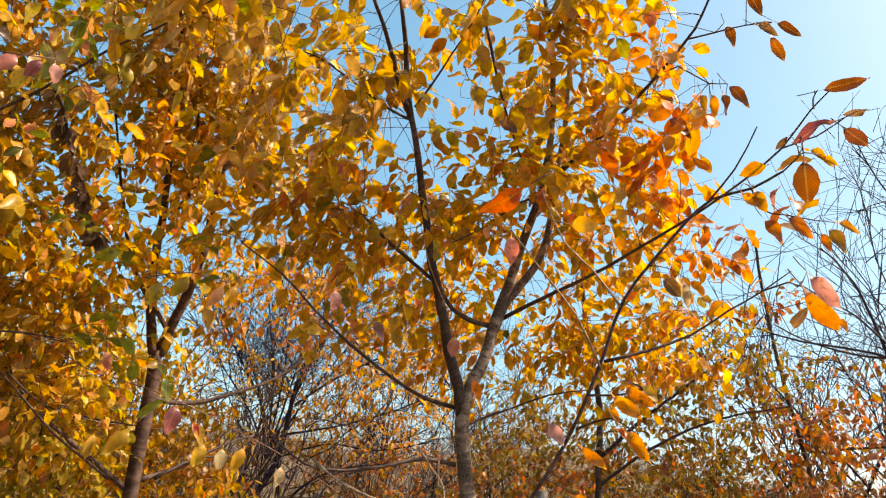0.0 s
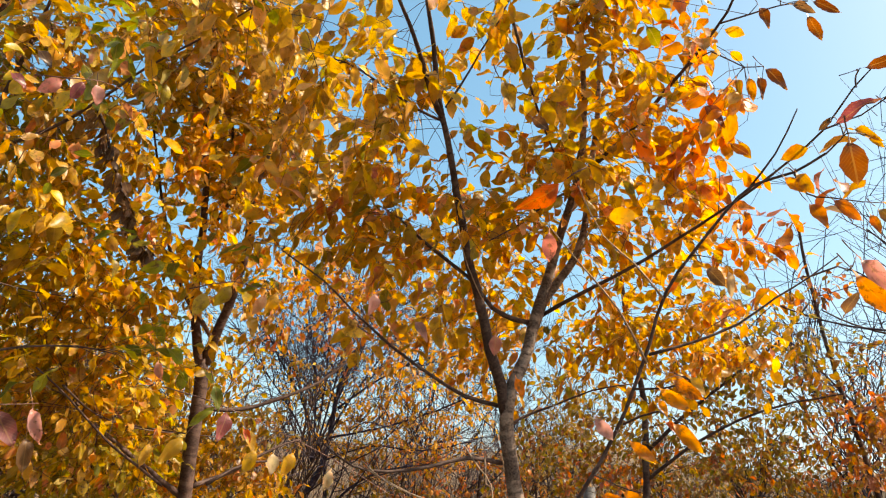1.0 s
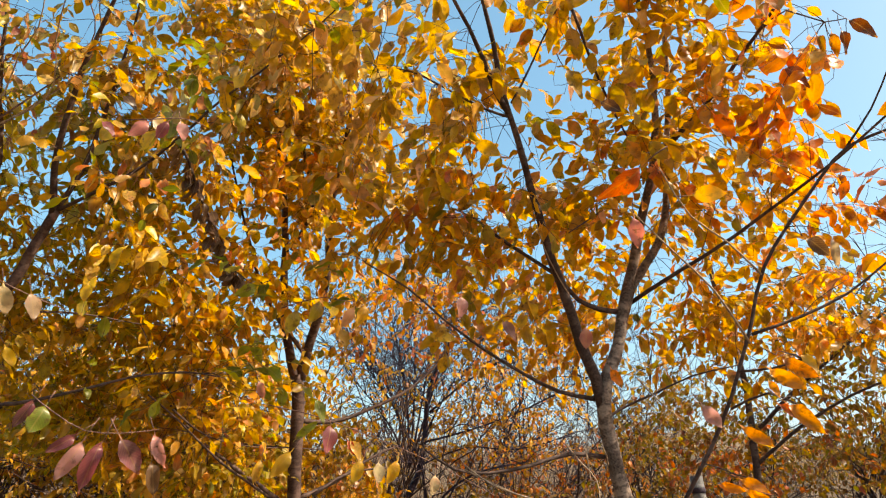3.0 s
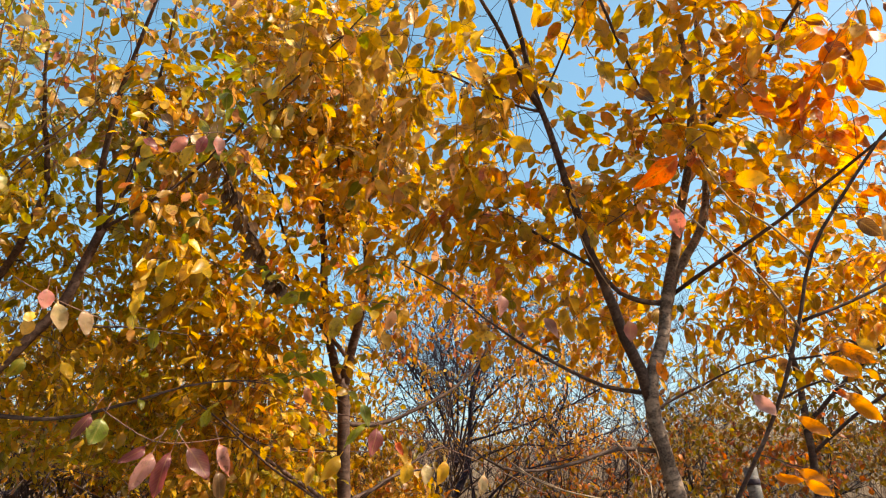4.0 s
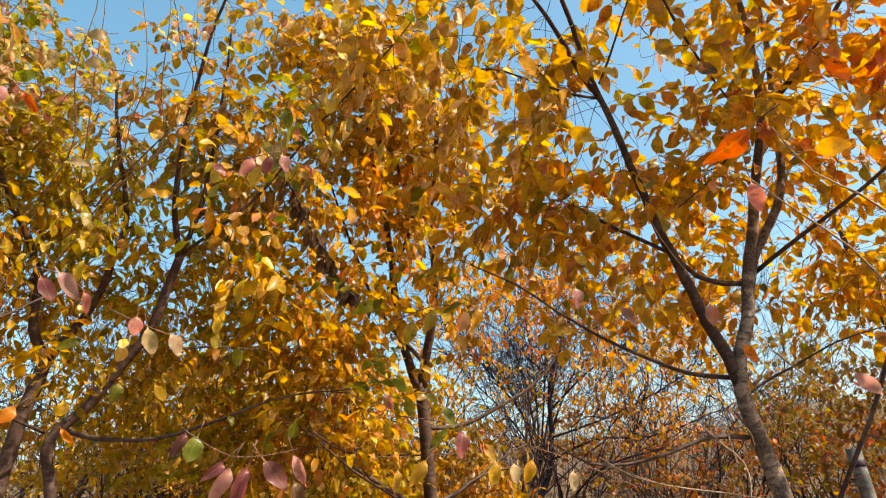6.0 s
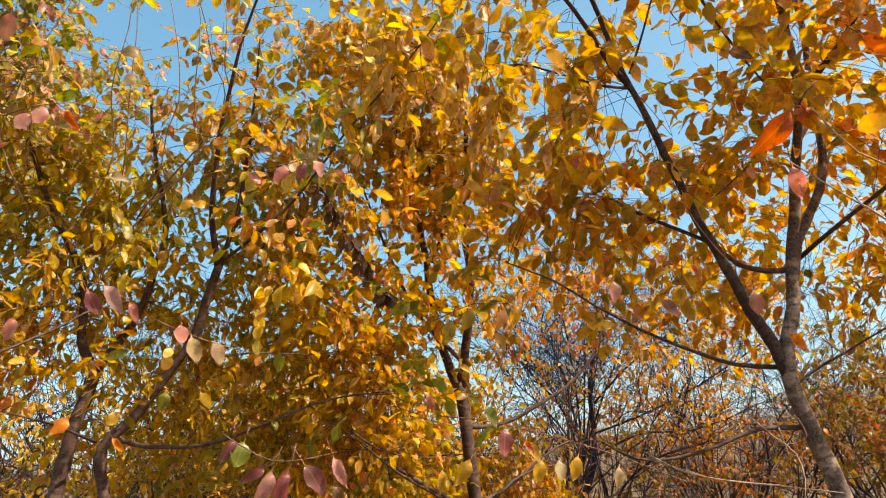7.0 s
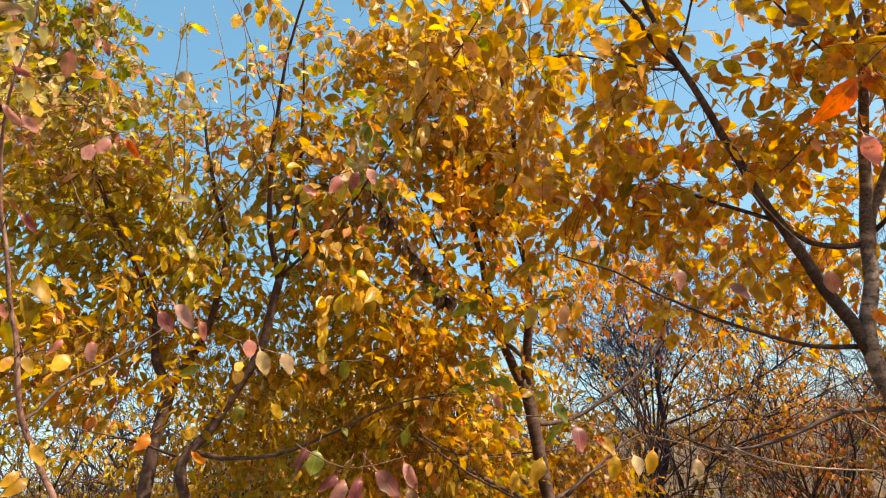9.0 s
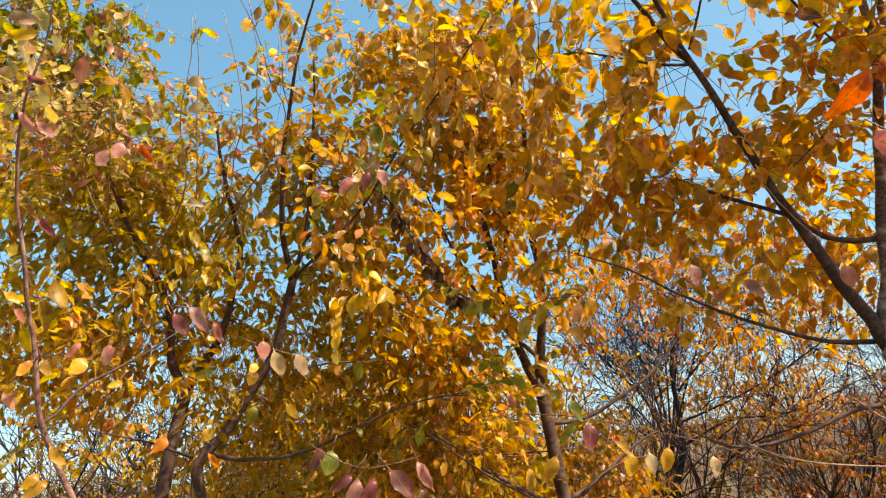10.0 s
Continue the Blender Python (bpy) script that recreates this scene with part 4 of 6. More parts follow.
middle.limb("branch", 0.0257, 0.0070, (-1.239, 3.071, 2.058), (-1.2, 3.052, 2.233), (-1.131, 2.974, 2.424), (-1.098, 2.917, 2.634), (-1.089, 2.849, 2.809), (-1.03, 2.759, 3.039), (-0.98, 2.692, 3.189), (-0.957, 2.554, 3.408), (-0.953, 2.372, 3.637), bare=0.2)
middle.limb("branch", 0.0145, 0.0051, (-1.261, 3.157, 1.481), (-1.311, 2.919, 1.569), (-1.424, 2.751, 1.674), (-1.482, 2.6, 1.756), (-1.569, 2.538, 1.862), bare=0.2)
middle.limb("branch", 0.0116, 0.0047, (-1.221, 3.173, 1.521), (-1.101, 3.322, 1.603), (-0.979, 3.46, 1.718), (-0.856, 3.591, 1.799), bare=0.2)
middle.limb("branch", 0.0128, 0.0050, (-1.237, 3.097, 1.869), (-1.137, 3.293, 1.886), (-0.925, 3.45, 1.996), (-0.77, 3.573, 2.124), (-0.648, 3.669, 2.295), (-0.613, 3.731, 2.506), bark="dark", bare=0.2)
middle.limb("branch", 0.0112, 0.0042, (-1.262, 2.847, 2.64), (-1.158, 2.797, 2.863), (-1.185, 2.683, 3.063), (-1.175, 2.524, 3.322), bare=0.2)
middle.limb("branch", 0.0114, 0.0041, (-1.212, 3.062, 2.166), (-1.323, 2.797, 2.366), (-1.412, 2.636, 2.689), (-1.449, 2.482, 2.957), bare=0.2)
middle.limb("branch", 0.0045, 0.0022, (-1.412, 2.303, 1.817), (-1.414, 2.495, 1.764), (-1.405, 2.686, 1.739), (-1.347, 2.895, 1.730), (-1.273, 3.104, 1.744), bare=0.2)
middle.limb("branch", 0.0062, 0.0028, (-1.227, 2.858, 1.519), (-1.288, 2.666, 1.601), (-1.305, 2.489, 1.655), (-1.366, 2.276, 1.776), (-1.379, 2.083, 1.839), bare=0.2)
middle.limb("branch", 0.0042, 0.0020, (-1.625, 3.001, 1.502), (-1.617, 3.005, 1.584), (-1.622, 2.988, 1.851), (-1.594, 2.981, 2.018), (-1.595, 2.950, 2.181), bare=0.2)
middle.limb("branch", 0.0040, 0.0016, (-1.607, 1.740, 2.039), (-1.573, 1.935, 2.083), (-1.508, 2.148, 2.102), (-1.435, 2.346, 2.147), bare=0.2)
middle.limb("branch", 0.0052, 0.0024, (-1.585, 2.921, 1.759), (-1.428, 3.035, 1.749), (-1.266, 3.139, 1.746), (-1.123, 3.225, 1.748), bare=0.2)
middle.limb("branch", 0.0050, 0.0024, (-1.380, 3.026, 1.560), (-1.408, 2.866, 1.618), (-1.426, 2.708, 1.669), (-1.448, 2.540, 1.758), bare=0.2)
middle.limb("branch", 0.0090, 0.0040, (-1.169, 3.215, 1.536), (-1.092, 3.310, 1.614), (-1.014, 3.401, 1.659), (-0.885, 3.503, 1.681), bark="dark", bare=0.2)
middle.clump((-1.115, 2.453, 3.367), (0.365, 0.525, 0.265), 444, "sunny", 0.078)
middle.clump((-1.369, 2.374, 3.297), (0.299, 0.525, 0.265), 363, "sunny", 0.078)
middle.clump((-1.16, 2.709, 3.144), (0.308, 0.525, 0.274), 225, "sunny", 0.078)
middle.clump((-1.362, 2.559, 3.019), (0.265, 0.525, 0.265), 242, "sunny", 0.078)
middle.clump((-1.22, 2.721, 2.843), (0.265, 0.525, 0.232), 188, "amber", 0.078)
middle.clump((-1.336, 2.516, 2.639), (0.187, 0.525, 0.187), 66, "yellow", 0.078)
middle.clump((-0.967, 2.894, 2.67), (0.232, 0.525, 0.199), 123, "gold", 0.078)
middle.clump((-1.115, 2.682, 2.48), (0.218, 0.525, 0.156), 90, "gold", 0.078)
middle.clump((-1.385, 2.587, 2.383), (0.28, 0.525, 0.187), 140, "yellow", 0.078)
middle.clump((-1.226, 3.321, 2.438), (0.261, 0.525, 0.186), 55, "gold", 0.078)
middle.clump((-1.32, 2.672, 2.199), (0.218, 0.525, 0.187), 93, "yellow", 0.078)
middle.clump((-1.447, 2.653, 1.966), (0.311, 0.525, 0.249), 455, "yellow", 0.066)
middle.clump((-1.617, 2.812, 1.748), (0.365, 0.525, 0.265), 569, "gold", 0.066)
middle.clump((-1.56, 3.075, 1.668), (0.317, 0.525, 0.247), 417, "lime", 0.066)
middle.clump((-1.693, 3.878, 1.949), (0.477, 0.525, 0.391), 896, "yellow", 0.066)
middle.clump((-1.606, 4.15, 1.606), (0.545, 0.525, 0.273), 714, "gold", 0.066)
middle.clump((-1.745, 3.205, 1.488), (0.41, 0.525, 0.261), 628, "lime", 0.066)
middle.clump((-1.287, 4.043, 1.793), (0.347, 0.525, 0.26), 241, "thicket", 0.066)
middle.clump((-1.263, 4.058, 1.547), (0.391, 0.525, 0.174), 253, "gold", 0.066)
middle.clump((-1.165, 2.28, 3.594), (0.431, 0.525, 0.265), 416, "sunny", 0.08)
middle.clump((-1.514, 2.051, 3.618), (0.299, 0.525, 0.199), 172, "sunny", 0.08)
middle.clump((-1.196, 3.096, 3.123), (0.447, 0.525, 0.335), 436, "sunny", 0.08)
middle.clump((-0.812, 2.758, 3.104), (0.299, 0.525, 0.299), 259, "sunny", 0.08)
middle.clump((-1.22, 2.523, 3.246), (0.365, 0.525, 0.299), 356, "sunny", 0.08)
middle.clump((-1.079, 3.545, 2.593), (0.314, 0.45, 0.197), 212, "amber", 0.057)
middle.clump((-0.811, 3.61, 2.614), (0.275, 0.45, 0.197), 216, "amber", 0.057)
middle.clump((-0.571, 3.882, 2.553), (0.289, 0.45, 0.207), 205, "russet", 0.057)
middle.clump((-0.35, 4.052, 2.375), (0.297, 0.45, 0.212), 180, "amber", 0.057)
middle.clump((-1.193, 3.773, 2.412), (0.248, 0.45, 0.165), 58, "russet", 0.057)
middle.clump((-0.836, 3.967, 2.437), (0.254, 0.45, 0.169), 61, "russet", 0.057)
middle.finish(300)

# cherry tree: cherry tree with several dark stems and yellow green leaves
left = Tree("cherry_tree", (-2.341, 1.947, 0), "cherry tree with several dark stems and yellow green leaves", "tree", "brown", 0.08)
left.limb("trunk", 0.0357, 0.0255, (-2.391, 1.947, 0), (-2.416, 1.855, 1.653), (-2.384, 1.869, 1.884), (-2.355, 1.88, 2.004), (-2.328, 1.887, 2.103), bare=1)
left.limb("trunk", 0.0296, 0.0167, (-2.291, 1.947, 0), (-2.236, 1.916, 1.635), (-2.246, 1.891, 1.803), (-2.179, 1.95, 1.904), (-2.053, 1.977, 2.054), (-1.92, 1.984, 2.226), (-1.861, 1.981, 2.379), (-1.815, 1.974, 2.488), bare=0.3)
left.limb("branch", 0.0204, 0.0049, (-2.33, 1.888, 2.092), (-2.349, 1.825, 2.218), (-2.321, 1.786, 2.398), (-2.285, 1.661, 2.557), (-2.254, 1.558, 2.642), (-2.238, 1.426, 2.837), (-2.219, 1.279, 3.014), bare=0.2)
left.limb("branch", 0.0179, 0.0051, (-2.328, 1.887, 2.103), (-2.221, 1.948, 2.294), (-2.148, 1.954, 2.466), (-2.072, 1.927, 2.672), (-2.035, 1.807, 2.914), (-1.957, 1.667, 3.178), bare=0.2)
left.limb("branch", 0.0131, 0.0034, (-1.827, 1.974, 2.466), (-1.773, 1.871, 2.621), (-1.679, 1.767, 2.803), (-1.56, 1.681, 3.048), (-1.446, 1.616, 3.22), (-1.312, 1.556, 3.376), (-1.247, 1.522, 3.447), bark="dark", bare=0.2)
left.limb("branch", 0.0107, 0.0037, (-1.821, 1.974, 2.477), (-1.74, 1.963, 2.639), (-1.682, 1.941, 2.872), (-1.621, 1.897, 3.101), (-1.512, 1.783, 3.327), bark="dark", bare=0.2)
left.limb("branch", 0.0078, 0.0017, (-1.816, 1.975, 2.484), (-1.574, 1.883, 2.52), (-1.344, 1.771, 2.545), (-1.131, 1.633, 2.572), (-1.015, 1.556, 2.596), (-0.824, 1.478, 2.668), (-0.661, 1.424, 2.747), (-0.541, 1.359, 2.796), bark="brown", bare=0.2)
left.limb("branch", 0.0099, 0.0018, (-2.212, 1.925, 1.831), (-1.892, 1.833, 1.775), (-1.629, 1.804, 1.77), (-1.446, 1.818, 1.811), (-1.262, 1.819, 1.857), (-1.124, 1.841, 1.876), (-1.008, 1.849, 1.863), bark="brown", bare=0.2)
left.limb("branch", 0.0074, 0.0021, (-2.261, 1.87, 1.826), (-2.132, 1.542, 1.866), (-2.144, 1.34, 1.897), bark="brown", bare=0.2)
left.limb("branch", 0.0036, 0.0013, (-2.226, 1.438, 2.599), (-2.082, 1.213, 2.769), (-1.973, 1.17, 2.876), (-1.813, 1.116, 2.949), (-1.717, 1.117, 3.062), (-1.632, 1.096, 3.165), bark="straw")
left.limb("branch", 0.0036, 0.0012, (-2.12, 1.579, 2.61), (-1.809, 1.418, 2.756), (-1.746, 1.337, 2.833), (-1.633, 1.246, 2.876), (-1.558, 1.213, 2.99), (-1.496, 1.16, 3.093), bark="straw")
left.limb("branch", 0.0036, 0.0012, (-2.068, 1.643, 2.614), (-1.725, 1.55, 2.711), (-1.65, 1.489, 2.786), (-1.528, 1.412, 2.829), (-1.468, 1.325, 2.981), (-1.42, 1.218, 3.117), bark="straw")
left.limb("branch", 0.0036, 0.0013, (-2.027, 1.69, 2.616), (-1.681, 1.677, 2.817), (-1.619, 1.574, 2.919), (-1.509, 1.458, 2.982), (-1.445, 1.393, 3.105), (-1.399, 1.308, 3.217), bark="straw")
left.limb("branch", 0.0036, 0.0013, (-2.006, 1.714, 2.617), (-1.599, 1.686, 3.093), (-1.575, 1.596, 3.124), (-1.503, 1.495, 3.122), (-1.479, 1.419, 3.212), (-1.472, 1.326, 3.294), bark="red")
left.limb("branch", 0.0036, 0.0013, (-1.995, 1.726, 2.617), (-1.591, 1.725, 3.057), (-1.552, 1.64, 3.1), (-1.466, 1.543, 3.109), (-1.425, 1.491, 3.195), (-1.403, 1.42, 3.274), bark="straw")
left.limb("branch", 0.0031, 0.0011, (-2.22, 1.405, 2.656), (-2, 1.252, 2.756), (-1.853, 1.146, 2.872), (-1.777, 1.096, 3.01), (-1.674, 1.066, 3.143), bark="straw")
left.limb("branch", 0.0031, 0.0011, (-2.029, 1.648, 2.676), (-1.819, 1.473, 2.783), (-1.681, 1.347, 2.903), (-1.607, 1.285, 3.045), (-1.541, 1.206, 3.172), bark="straw")
left.limb("branch", 0.0060, 0.0026, (-1.869, 1.028, 1.854), (-1.903, 1.093, 1.892), (-1.920, 1.168, 1.974), (-1.916, 1.274, 2.042), (-1.899, 1.385, 2.116), (-1.892, 1.476, 2.187), (-1.858, 1.601, 2.241), bark="dark", bare=0.2)
left.clump((-2.157, 1.142, 2.924), (0.337, 0.45, 0.197), 474, "mixed", 0.057)
left.clump((-2.057, 1.401, 2.953), (0.32, 0.45, 0.175), 229, "mixed", 0.057)
left.clump((-1.903, 1.68, 3.035), (0.331, 0.45, 0.181), 178, "mixed", 0.057)
left.clump((-1.782, 1.507, 3.208), (0.262, 0.45, 0.175), 41, "mixed", 0.057)
left.clump((-1.421, 1.686, 3.172), (0.253, 0.45, 0.197), 90, "mixed", 0.057)
left.clump((-1.563, 1.997, 3.006), (0.301, 0.45, 0.241), 277, "gold", 0.057)
left.clump((-1.916, 1.955, 2.986), (0.28, 0.45, 0.218), 226, "mixed", 0.073)
left.clump((-2.471, 1.343, 2.858), (0.374, 0.45, 0.218), 391, "lime", 0.073)
left.clump((-2.368, 1.643, 2.936), (0.354, 0.45, 0.225), 382, "lime", 0.073)
left.clump((-2.305, 1.959, 2.858), (0.332, 0.45, 0.265), 423, "lime", 0.073)
left.clump((-1.72, 2.251, 2.776), (0.311, 0.45, 0.249), 338, "lime", 0.073)
left.clump((-2.532, 1.456, 2.594), (0.374, 0.45, 0.218), 391, "lime", 0.073)
left.clump((-2.562, 1.817, 2.561), (0.299, 0.45, 0.232), 283, "lime", 0.064)
left.clump((-2.23, 2.064, 2.535), (0.322, 0.45, 0.225), 333, "yellow", 0.064)
left.clump((-1.837, 2.297, 2.491), (0.311, 0.45, 0.218), 347, "yellow", 0.064)
left.clump((-2.72, 1.705, 2.321), (0.398, 0.45, 0.199), 486, "gold", 0.064)
left.clump((-3.181, 1.666, 2.459), (0.335, 0.45, 0.298), 562, "yellow", 0.064)
left.clump((-3.299, 2.325, 2.273), (0.372, 0.45, 0.207), 136, "gold", 0.064)
left.clump((-3.715, 2.054, 2.259), (0.391, 0.45, 0.217), 128, "gold", 0.064)
left.clump((-3.917, 2.463, 2.385), (0.522, 0.45, 0.285), 190, "gold", 0.064)
left.clump((-4.277, 2.336, 2.098), (0.446, 0.45, 0.248), 84, "lime", 0.064)
left.clump((-4.183, 2.861, 2.128), (0.567, 0.45, 0.258), 134, "yellow", 0.064)
left.clump((-3.648, 2.079, 2.494), (0.434, 0.45, 0.217), 240, "gold", 0.064)
left.clump((-2.427, 2.257, 2.286), (0.41, 0.45, 0.239), 502, "yellow", 0.064)
left.clump((-2.007, 2.497, 2.292), (0.365, 0.45, 0.232), 476, "yellow", 0.064)
left.clump((-1.611, 2.497, 2.372), (0.218, 0.45, 0.187), 104, "yellow", 0.064)
left.clump((-1.709, 2.724, 2.21), (0.265, 0.45, 0.199), 243, "gold", 0.064)
left.clump((-2.298, 2.58, 2.048), (0.423, 0.45, 0.211), 502, "yellow", 0.064)
left.clump((-1.969, 2.837, 2.015), (0.352, 0.45, 0.211), 380, "yellow", 0.064)
left.clump((-2.689, 2.515, 1.852), (0.447, 0.45, 0.224), 357, "gold", 0.064)
left.clump((-2.41, 2.785, 1.764), (0.447, 0.45, 0.186), 426, "lime", 0.064)
left.clump((-2.036, 3.061, 1.777), (0.41, 0.45, 0.224), 421, "yellow", 0.064)
left.clump((-2.105, 3.828, 1.851), (0.4, 0.45, 0.266), 490, "gold", 0.064)
left.clump((-1.304, 2.456, 2.295), (0.204, 0.45, 0.175), 109, "gold", 0.064)
left.clump((-1.327, 2.609, 2.099), (0.151, 0.45, 0.12), 46, "gold", 0.064)
left.clump((-1.437, 2.228, 2.279), (0.309, 0.45, 0.197), 170, "yellow", 0.091)
left.clump((-1.515, 2.172, 2.603), (0.262, 0.45, 0.204), 134, "sunny", 0.091)
left.clump((-1.521, 2.001, 2.894), (0.262, 0.45, 0.233), 171, "sunny", 0.091)
left.near((-0.816, 1.051, 2.243), (-0.841, 1.028, 2.197), (0.859, -0.784, -0.247), "pink", 1.066, 0)
left.near((-0.787, 1.067, 2.252), (-0.801, 1.055, 2.205), (0.628, -0.882, -0.03), "mauve", 1.066, 0)
left.near((-0.771, 1.075, 2.257), (-0.76, 1.082, 2.21), (0.9, -0.89, -0.025), "pink", 1.148, 0)
left.near((-0.814, 1.633, 2.08), (-0.86, 1.59, 2.034), (0.722, -0.848, -0.308), "green", 1.025, 0)
left.near((-0.719, 1.692, 2.032), (-0.74, 1.671, 1.951), (0.773, -1.107, 0.302), "gold", 0.984, 2)
left.near((-0.661, 1.707, 2.06), (-0.689, 1.685, 1.983), (0.63, -0.856, -0.377), "gold", 0.984, 2)
left.near((-0.574, 1.74, 2.051), (-0.598, 1.721, 1.98), (0.435, -0.943, -0.196), "gold", 0.902, 0)
left.near((-0.616, 1.743, 1.991), (-0.589, 1.737, 1.924), (0.689, -1.041, 0.087), "lemon", 0.984, 0)
left.near((-0.504, 1.405, 1.698), (-0.499, 1.389, 1.627), (0.836, -0.864, -0.287), "mauve", 1.066, 2)
left.near((-0.52, 1.399, 1.7), (-0.564, 1.362, 1.652), (0.65, -1.14, 0.431), "green", 0.574, 1)
left.near((-0.539, 1.386, 1.746), (-0.51, 1.38, 1.689), (0.708, -1.037, 0.159), "green", 0.82, 0)
left.near((-0.607, 1.477, 1.644), (-0.638, 1.441, 1.576), (0.386, -0.836, -0.283), "lemon", 0.902, 0)
left.near((-0.69, 1.497, 1.625), (-0.689, 1.472, 1.568), (0.52, -0.98, 0.141), "gold", 0.82, 1)
left.near((-0.466, 1.421, 1.666), (-0.431, 1.412, 1.615), (0.707, -1.075, 0.251), "lemon", 0.82, 0)
left.near((-0.47, 1.42, 1.662), (-0.445, 1.406, 1.635), (0.542, -0.99, 0.036), "red", 0.82, 1)
left.near((-0.42, 1.386, 1.623), (-0.434, 1.361, 1.573), (0.433, -1.088, 0.29), "lemon", 1.066, 0)
left.near((-0.402, 1.443, 1.623), (-0.394, 1.424, 1.574), (0.542, -0.918, -0.163), "pale", 1.066, 2)
left.near((-0.371, 1.503, 1.631), (-0.386, 1.477, 1.575), (0.326, -1, 0.025), "amber", 0.984, 0)
left.near((-0.299, 1.571, 1.604), (-0.302, 1.547, 1.555), (0.407, -1.101, 0.273), "pale", 0.984, 0)
left.near((-0.769, 1.605, 1.818), (-0.751, 1.591, 1.77), (0.185, -0.909, -0.106), "pink", 0.984, 1)
left.near((-1.125, 1.123, 1.932), (-1.106, 1.127, 1.863), (0.591, -0.679, -0.346), "pale", 1.066, 0)
left.near((-1.09, 1.158, 1.925), (-1.066, 1.164, 1.86), (1.026, -0.696, -0.013), "pale", 0.984, 2)
left.near((-1.136, 1.104, 1.955), (-1.127, 1.096, 1.902), (0.824, -0.641, -0.262), "pink", 1.23, 2)
left.near((-1.222, 1.175, 1.921), (-1.222, 1.145, 1.897), (0.396, -0.761, -0.244), "lemon", 1.23, 2)
left.near((-1.234, 0.962, 2.034), (-1.193, 1.001, 1.967), (0.769, -0.738, 0.07), "pink", 0.82, 1)
left.near((-1.204, 1.013, 1.998), (-1.181, 1.023, 1.943), (1.008, -0.583, -0.2), "pink", 0.738, 1)
left.near((-1.253, 0.947, 2.016), (-1.228, 0.965, 1.955), (0.585, -0.843, 0.232), "mauve", 1.066, 0)
left.near((-1.049, 1.233, 1.706), (-1.051, 1.207, 1.642), (1.13, -0.816, 0.394), "green", 1.394, 2)
left.near((-1.065, 1.219, 1.717), (-1.076, 1.185, 1.651), (0.688, -0.712, -0.196), "mauve", 0.738, 1)
TAIL.append(left.near((-0.901, 1.164, 1.644), (-0.921, 1.117, 1.600), (0.813, -0.698, -0.171), "mauve", 0.738, 1))
TAIL.append(left.near((-0.892, 1.171, 1.64), (-0.904, 1.131, 1.554), (0.655, -0.753, -0.15), "pink", 0.738, 1))
TAIL.append(left.near((-0.866, 1.189, 1.64), (-0.879, 1.151, 1.541), (0.356, -0.887, -0.044), "mauve", 0.697, 1))
TAIL.append(left.near((-0.878, 1.241, 1.648), (-0.819, 1.249, 1.579), (0.534, -0.966, 0.279), "mauve", 0.984, 0))
TAIL.append(left.near((-0.824, 1.275, 1.659), (-0.789, 1.267, 1.589), (0.39, -0.946, 0.08), "pink", 0.738, 1))
TAIL.append(left.near((-0.822, 1.28, 1.608), (-0.793, 1.265, 1.538), (0.586, -0.999, 0.391), "dead", 0.82, 1))
left.near((-0.967, 1.088, 2.278), (-0.929, 1.101, 2.251), (0.935, -0.777, 0.066), "mauve", 0.984, 0)
left.near((-1.15, 1.352, 2.528), (-1.107, 1.37, 2.488), (1.078, -0.649, -0.167), "dead", 1.066, 0)
left.near((-1.181, 0.897, 2.233), (-1.129, 0.917, 2.235), (1.007, -0.677, 0.096), "pale", 0.82, 1)
left.near((-1.252, 1.241, 2.334), (-1.269, 1.199, 2.304), (1.116, -0.71, 0.093), "lemon", 1.066, 0)
left.near((-1.235, 1.263, 2.325), (-1.239, 1.221, 2.316), (0.723, -0.702, -0.238), "lemon", 1.23, 0)
left.near((-1.373, 1.316, 1.955), (-1.368, 1.294, 1.903), (0.745, -0.636, -0.274), "lemon", 1.23, 2)
left.near((-1.434, 1.25, 1.958), (-1.459, 1.187, 1.929), (0.911, -0.652, 0.006), "green", 0.82, 1)
left.near((-1.45, 1.402, 1.879), (-1.452, 1.37, 1.816), (1.103, -0.59, 0.084), "green", 1.066, 0)
left.near((-1.461, 1.259, 1.808), (-1.463, 1.221, 1.771), (1.226, -0.543, 0.191), "lemon", 1.23, 2)
left.near((-1.533, 1.177, 1.796), (-1.538, 1.133, 1.751), (1.012, -0.462, -0.199), "amber", 1.148, 0)
left.near((-1.478, 1.251, 1.748), (-1.439, 1.257, 1.707), (0.708, -0.604, -0.273), "orange", 0.738, 1)
left.near((-1.395, 1.455, 1.875), (-1.358, 1.459, 1.822), (0.537, -0.934, 0.158), "lemon", 0.984, 0)
left.near((-1.303, 1.061, 2.713), (-1.323, 1.011, 2.683), (0.978, -0.439, -0.35), "pale", 1.066, 0)
left.near((-1.334, 1.083, 2.657), (-1.349, 1.047, 2.619), (0.854, -0.361, -0.699), "pale", 1.23, 2)
left.near((-1.431, 0.92, 2.501), (-1.444, 0.896, 2.446), (0.652, -0.594, -0.328), "pink", 1.23, 2)
left.near((-1.457, 0.899, 2.481), (-1.47, 0.873, 2.427), (0.651, -0.693, -0.082), "pink", 1.23, 2)
left.near((-1.419, 0.934, 2.503), (-1.388, 0.974, 2.449), (0.62, -0.668, -0.206), "red", 0.656, 1)
left.near((-1.354, 0.864, 2.465), (-1.292, 0.891, 2.472), (0.867, -0.335, -0.658), "green", 0.902, 0)
left.near((-1.239, 0.509, 2.515), (-1.184, 0.553, 2.516), (0.595, -0.434, -0.504), "pale", 0.82, 1)
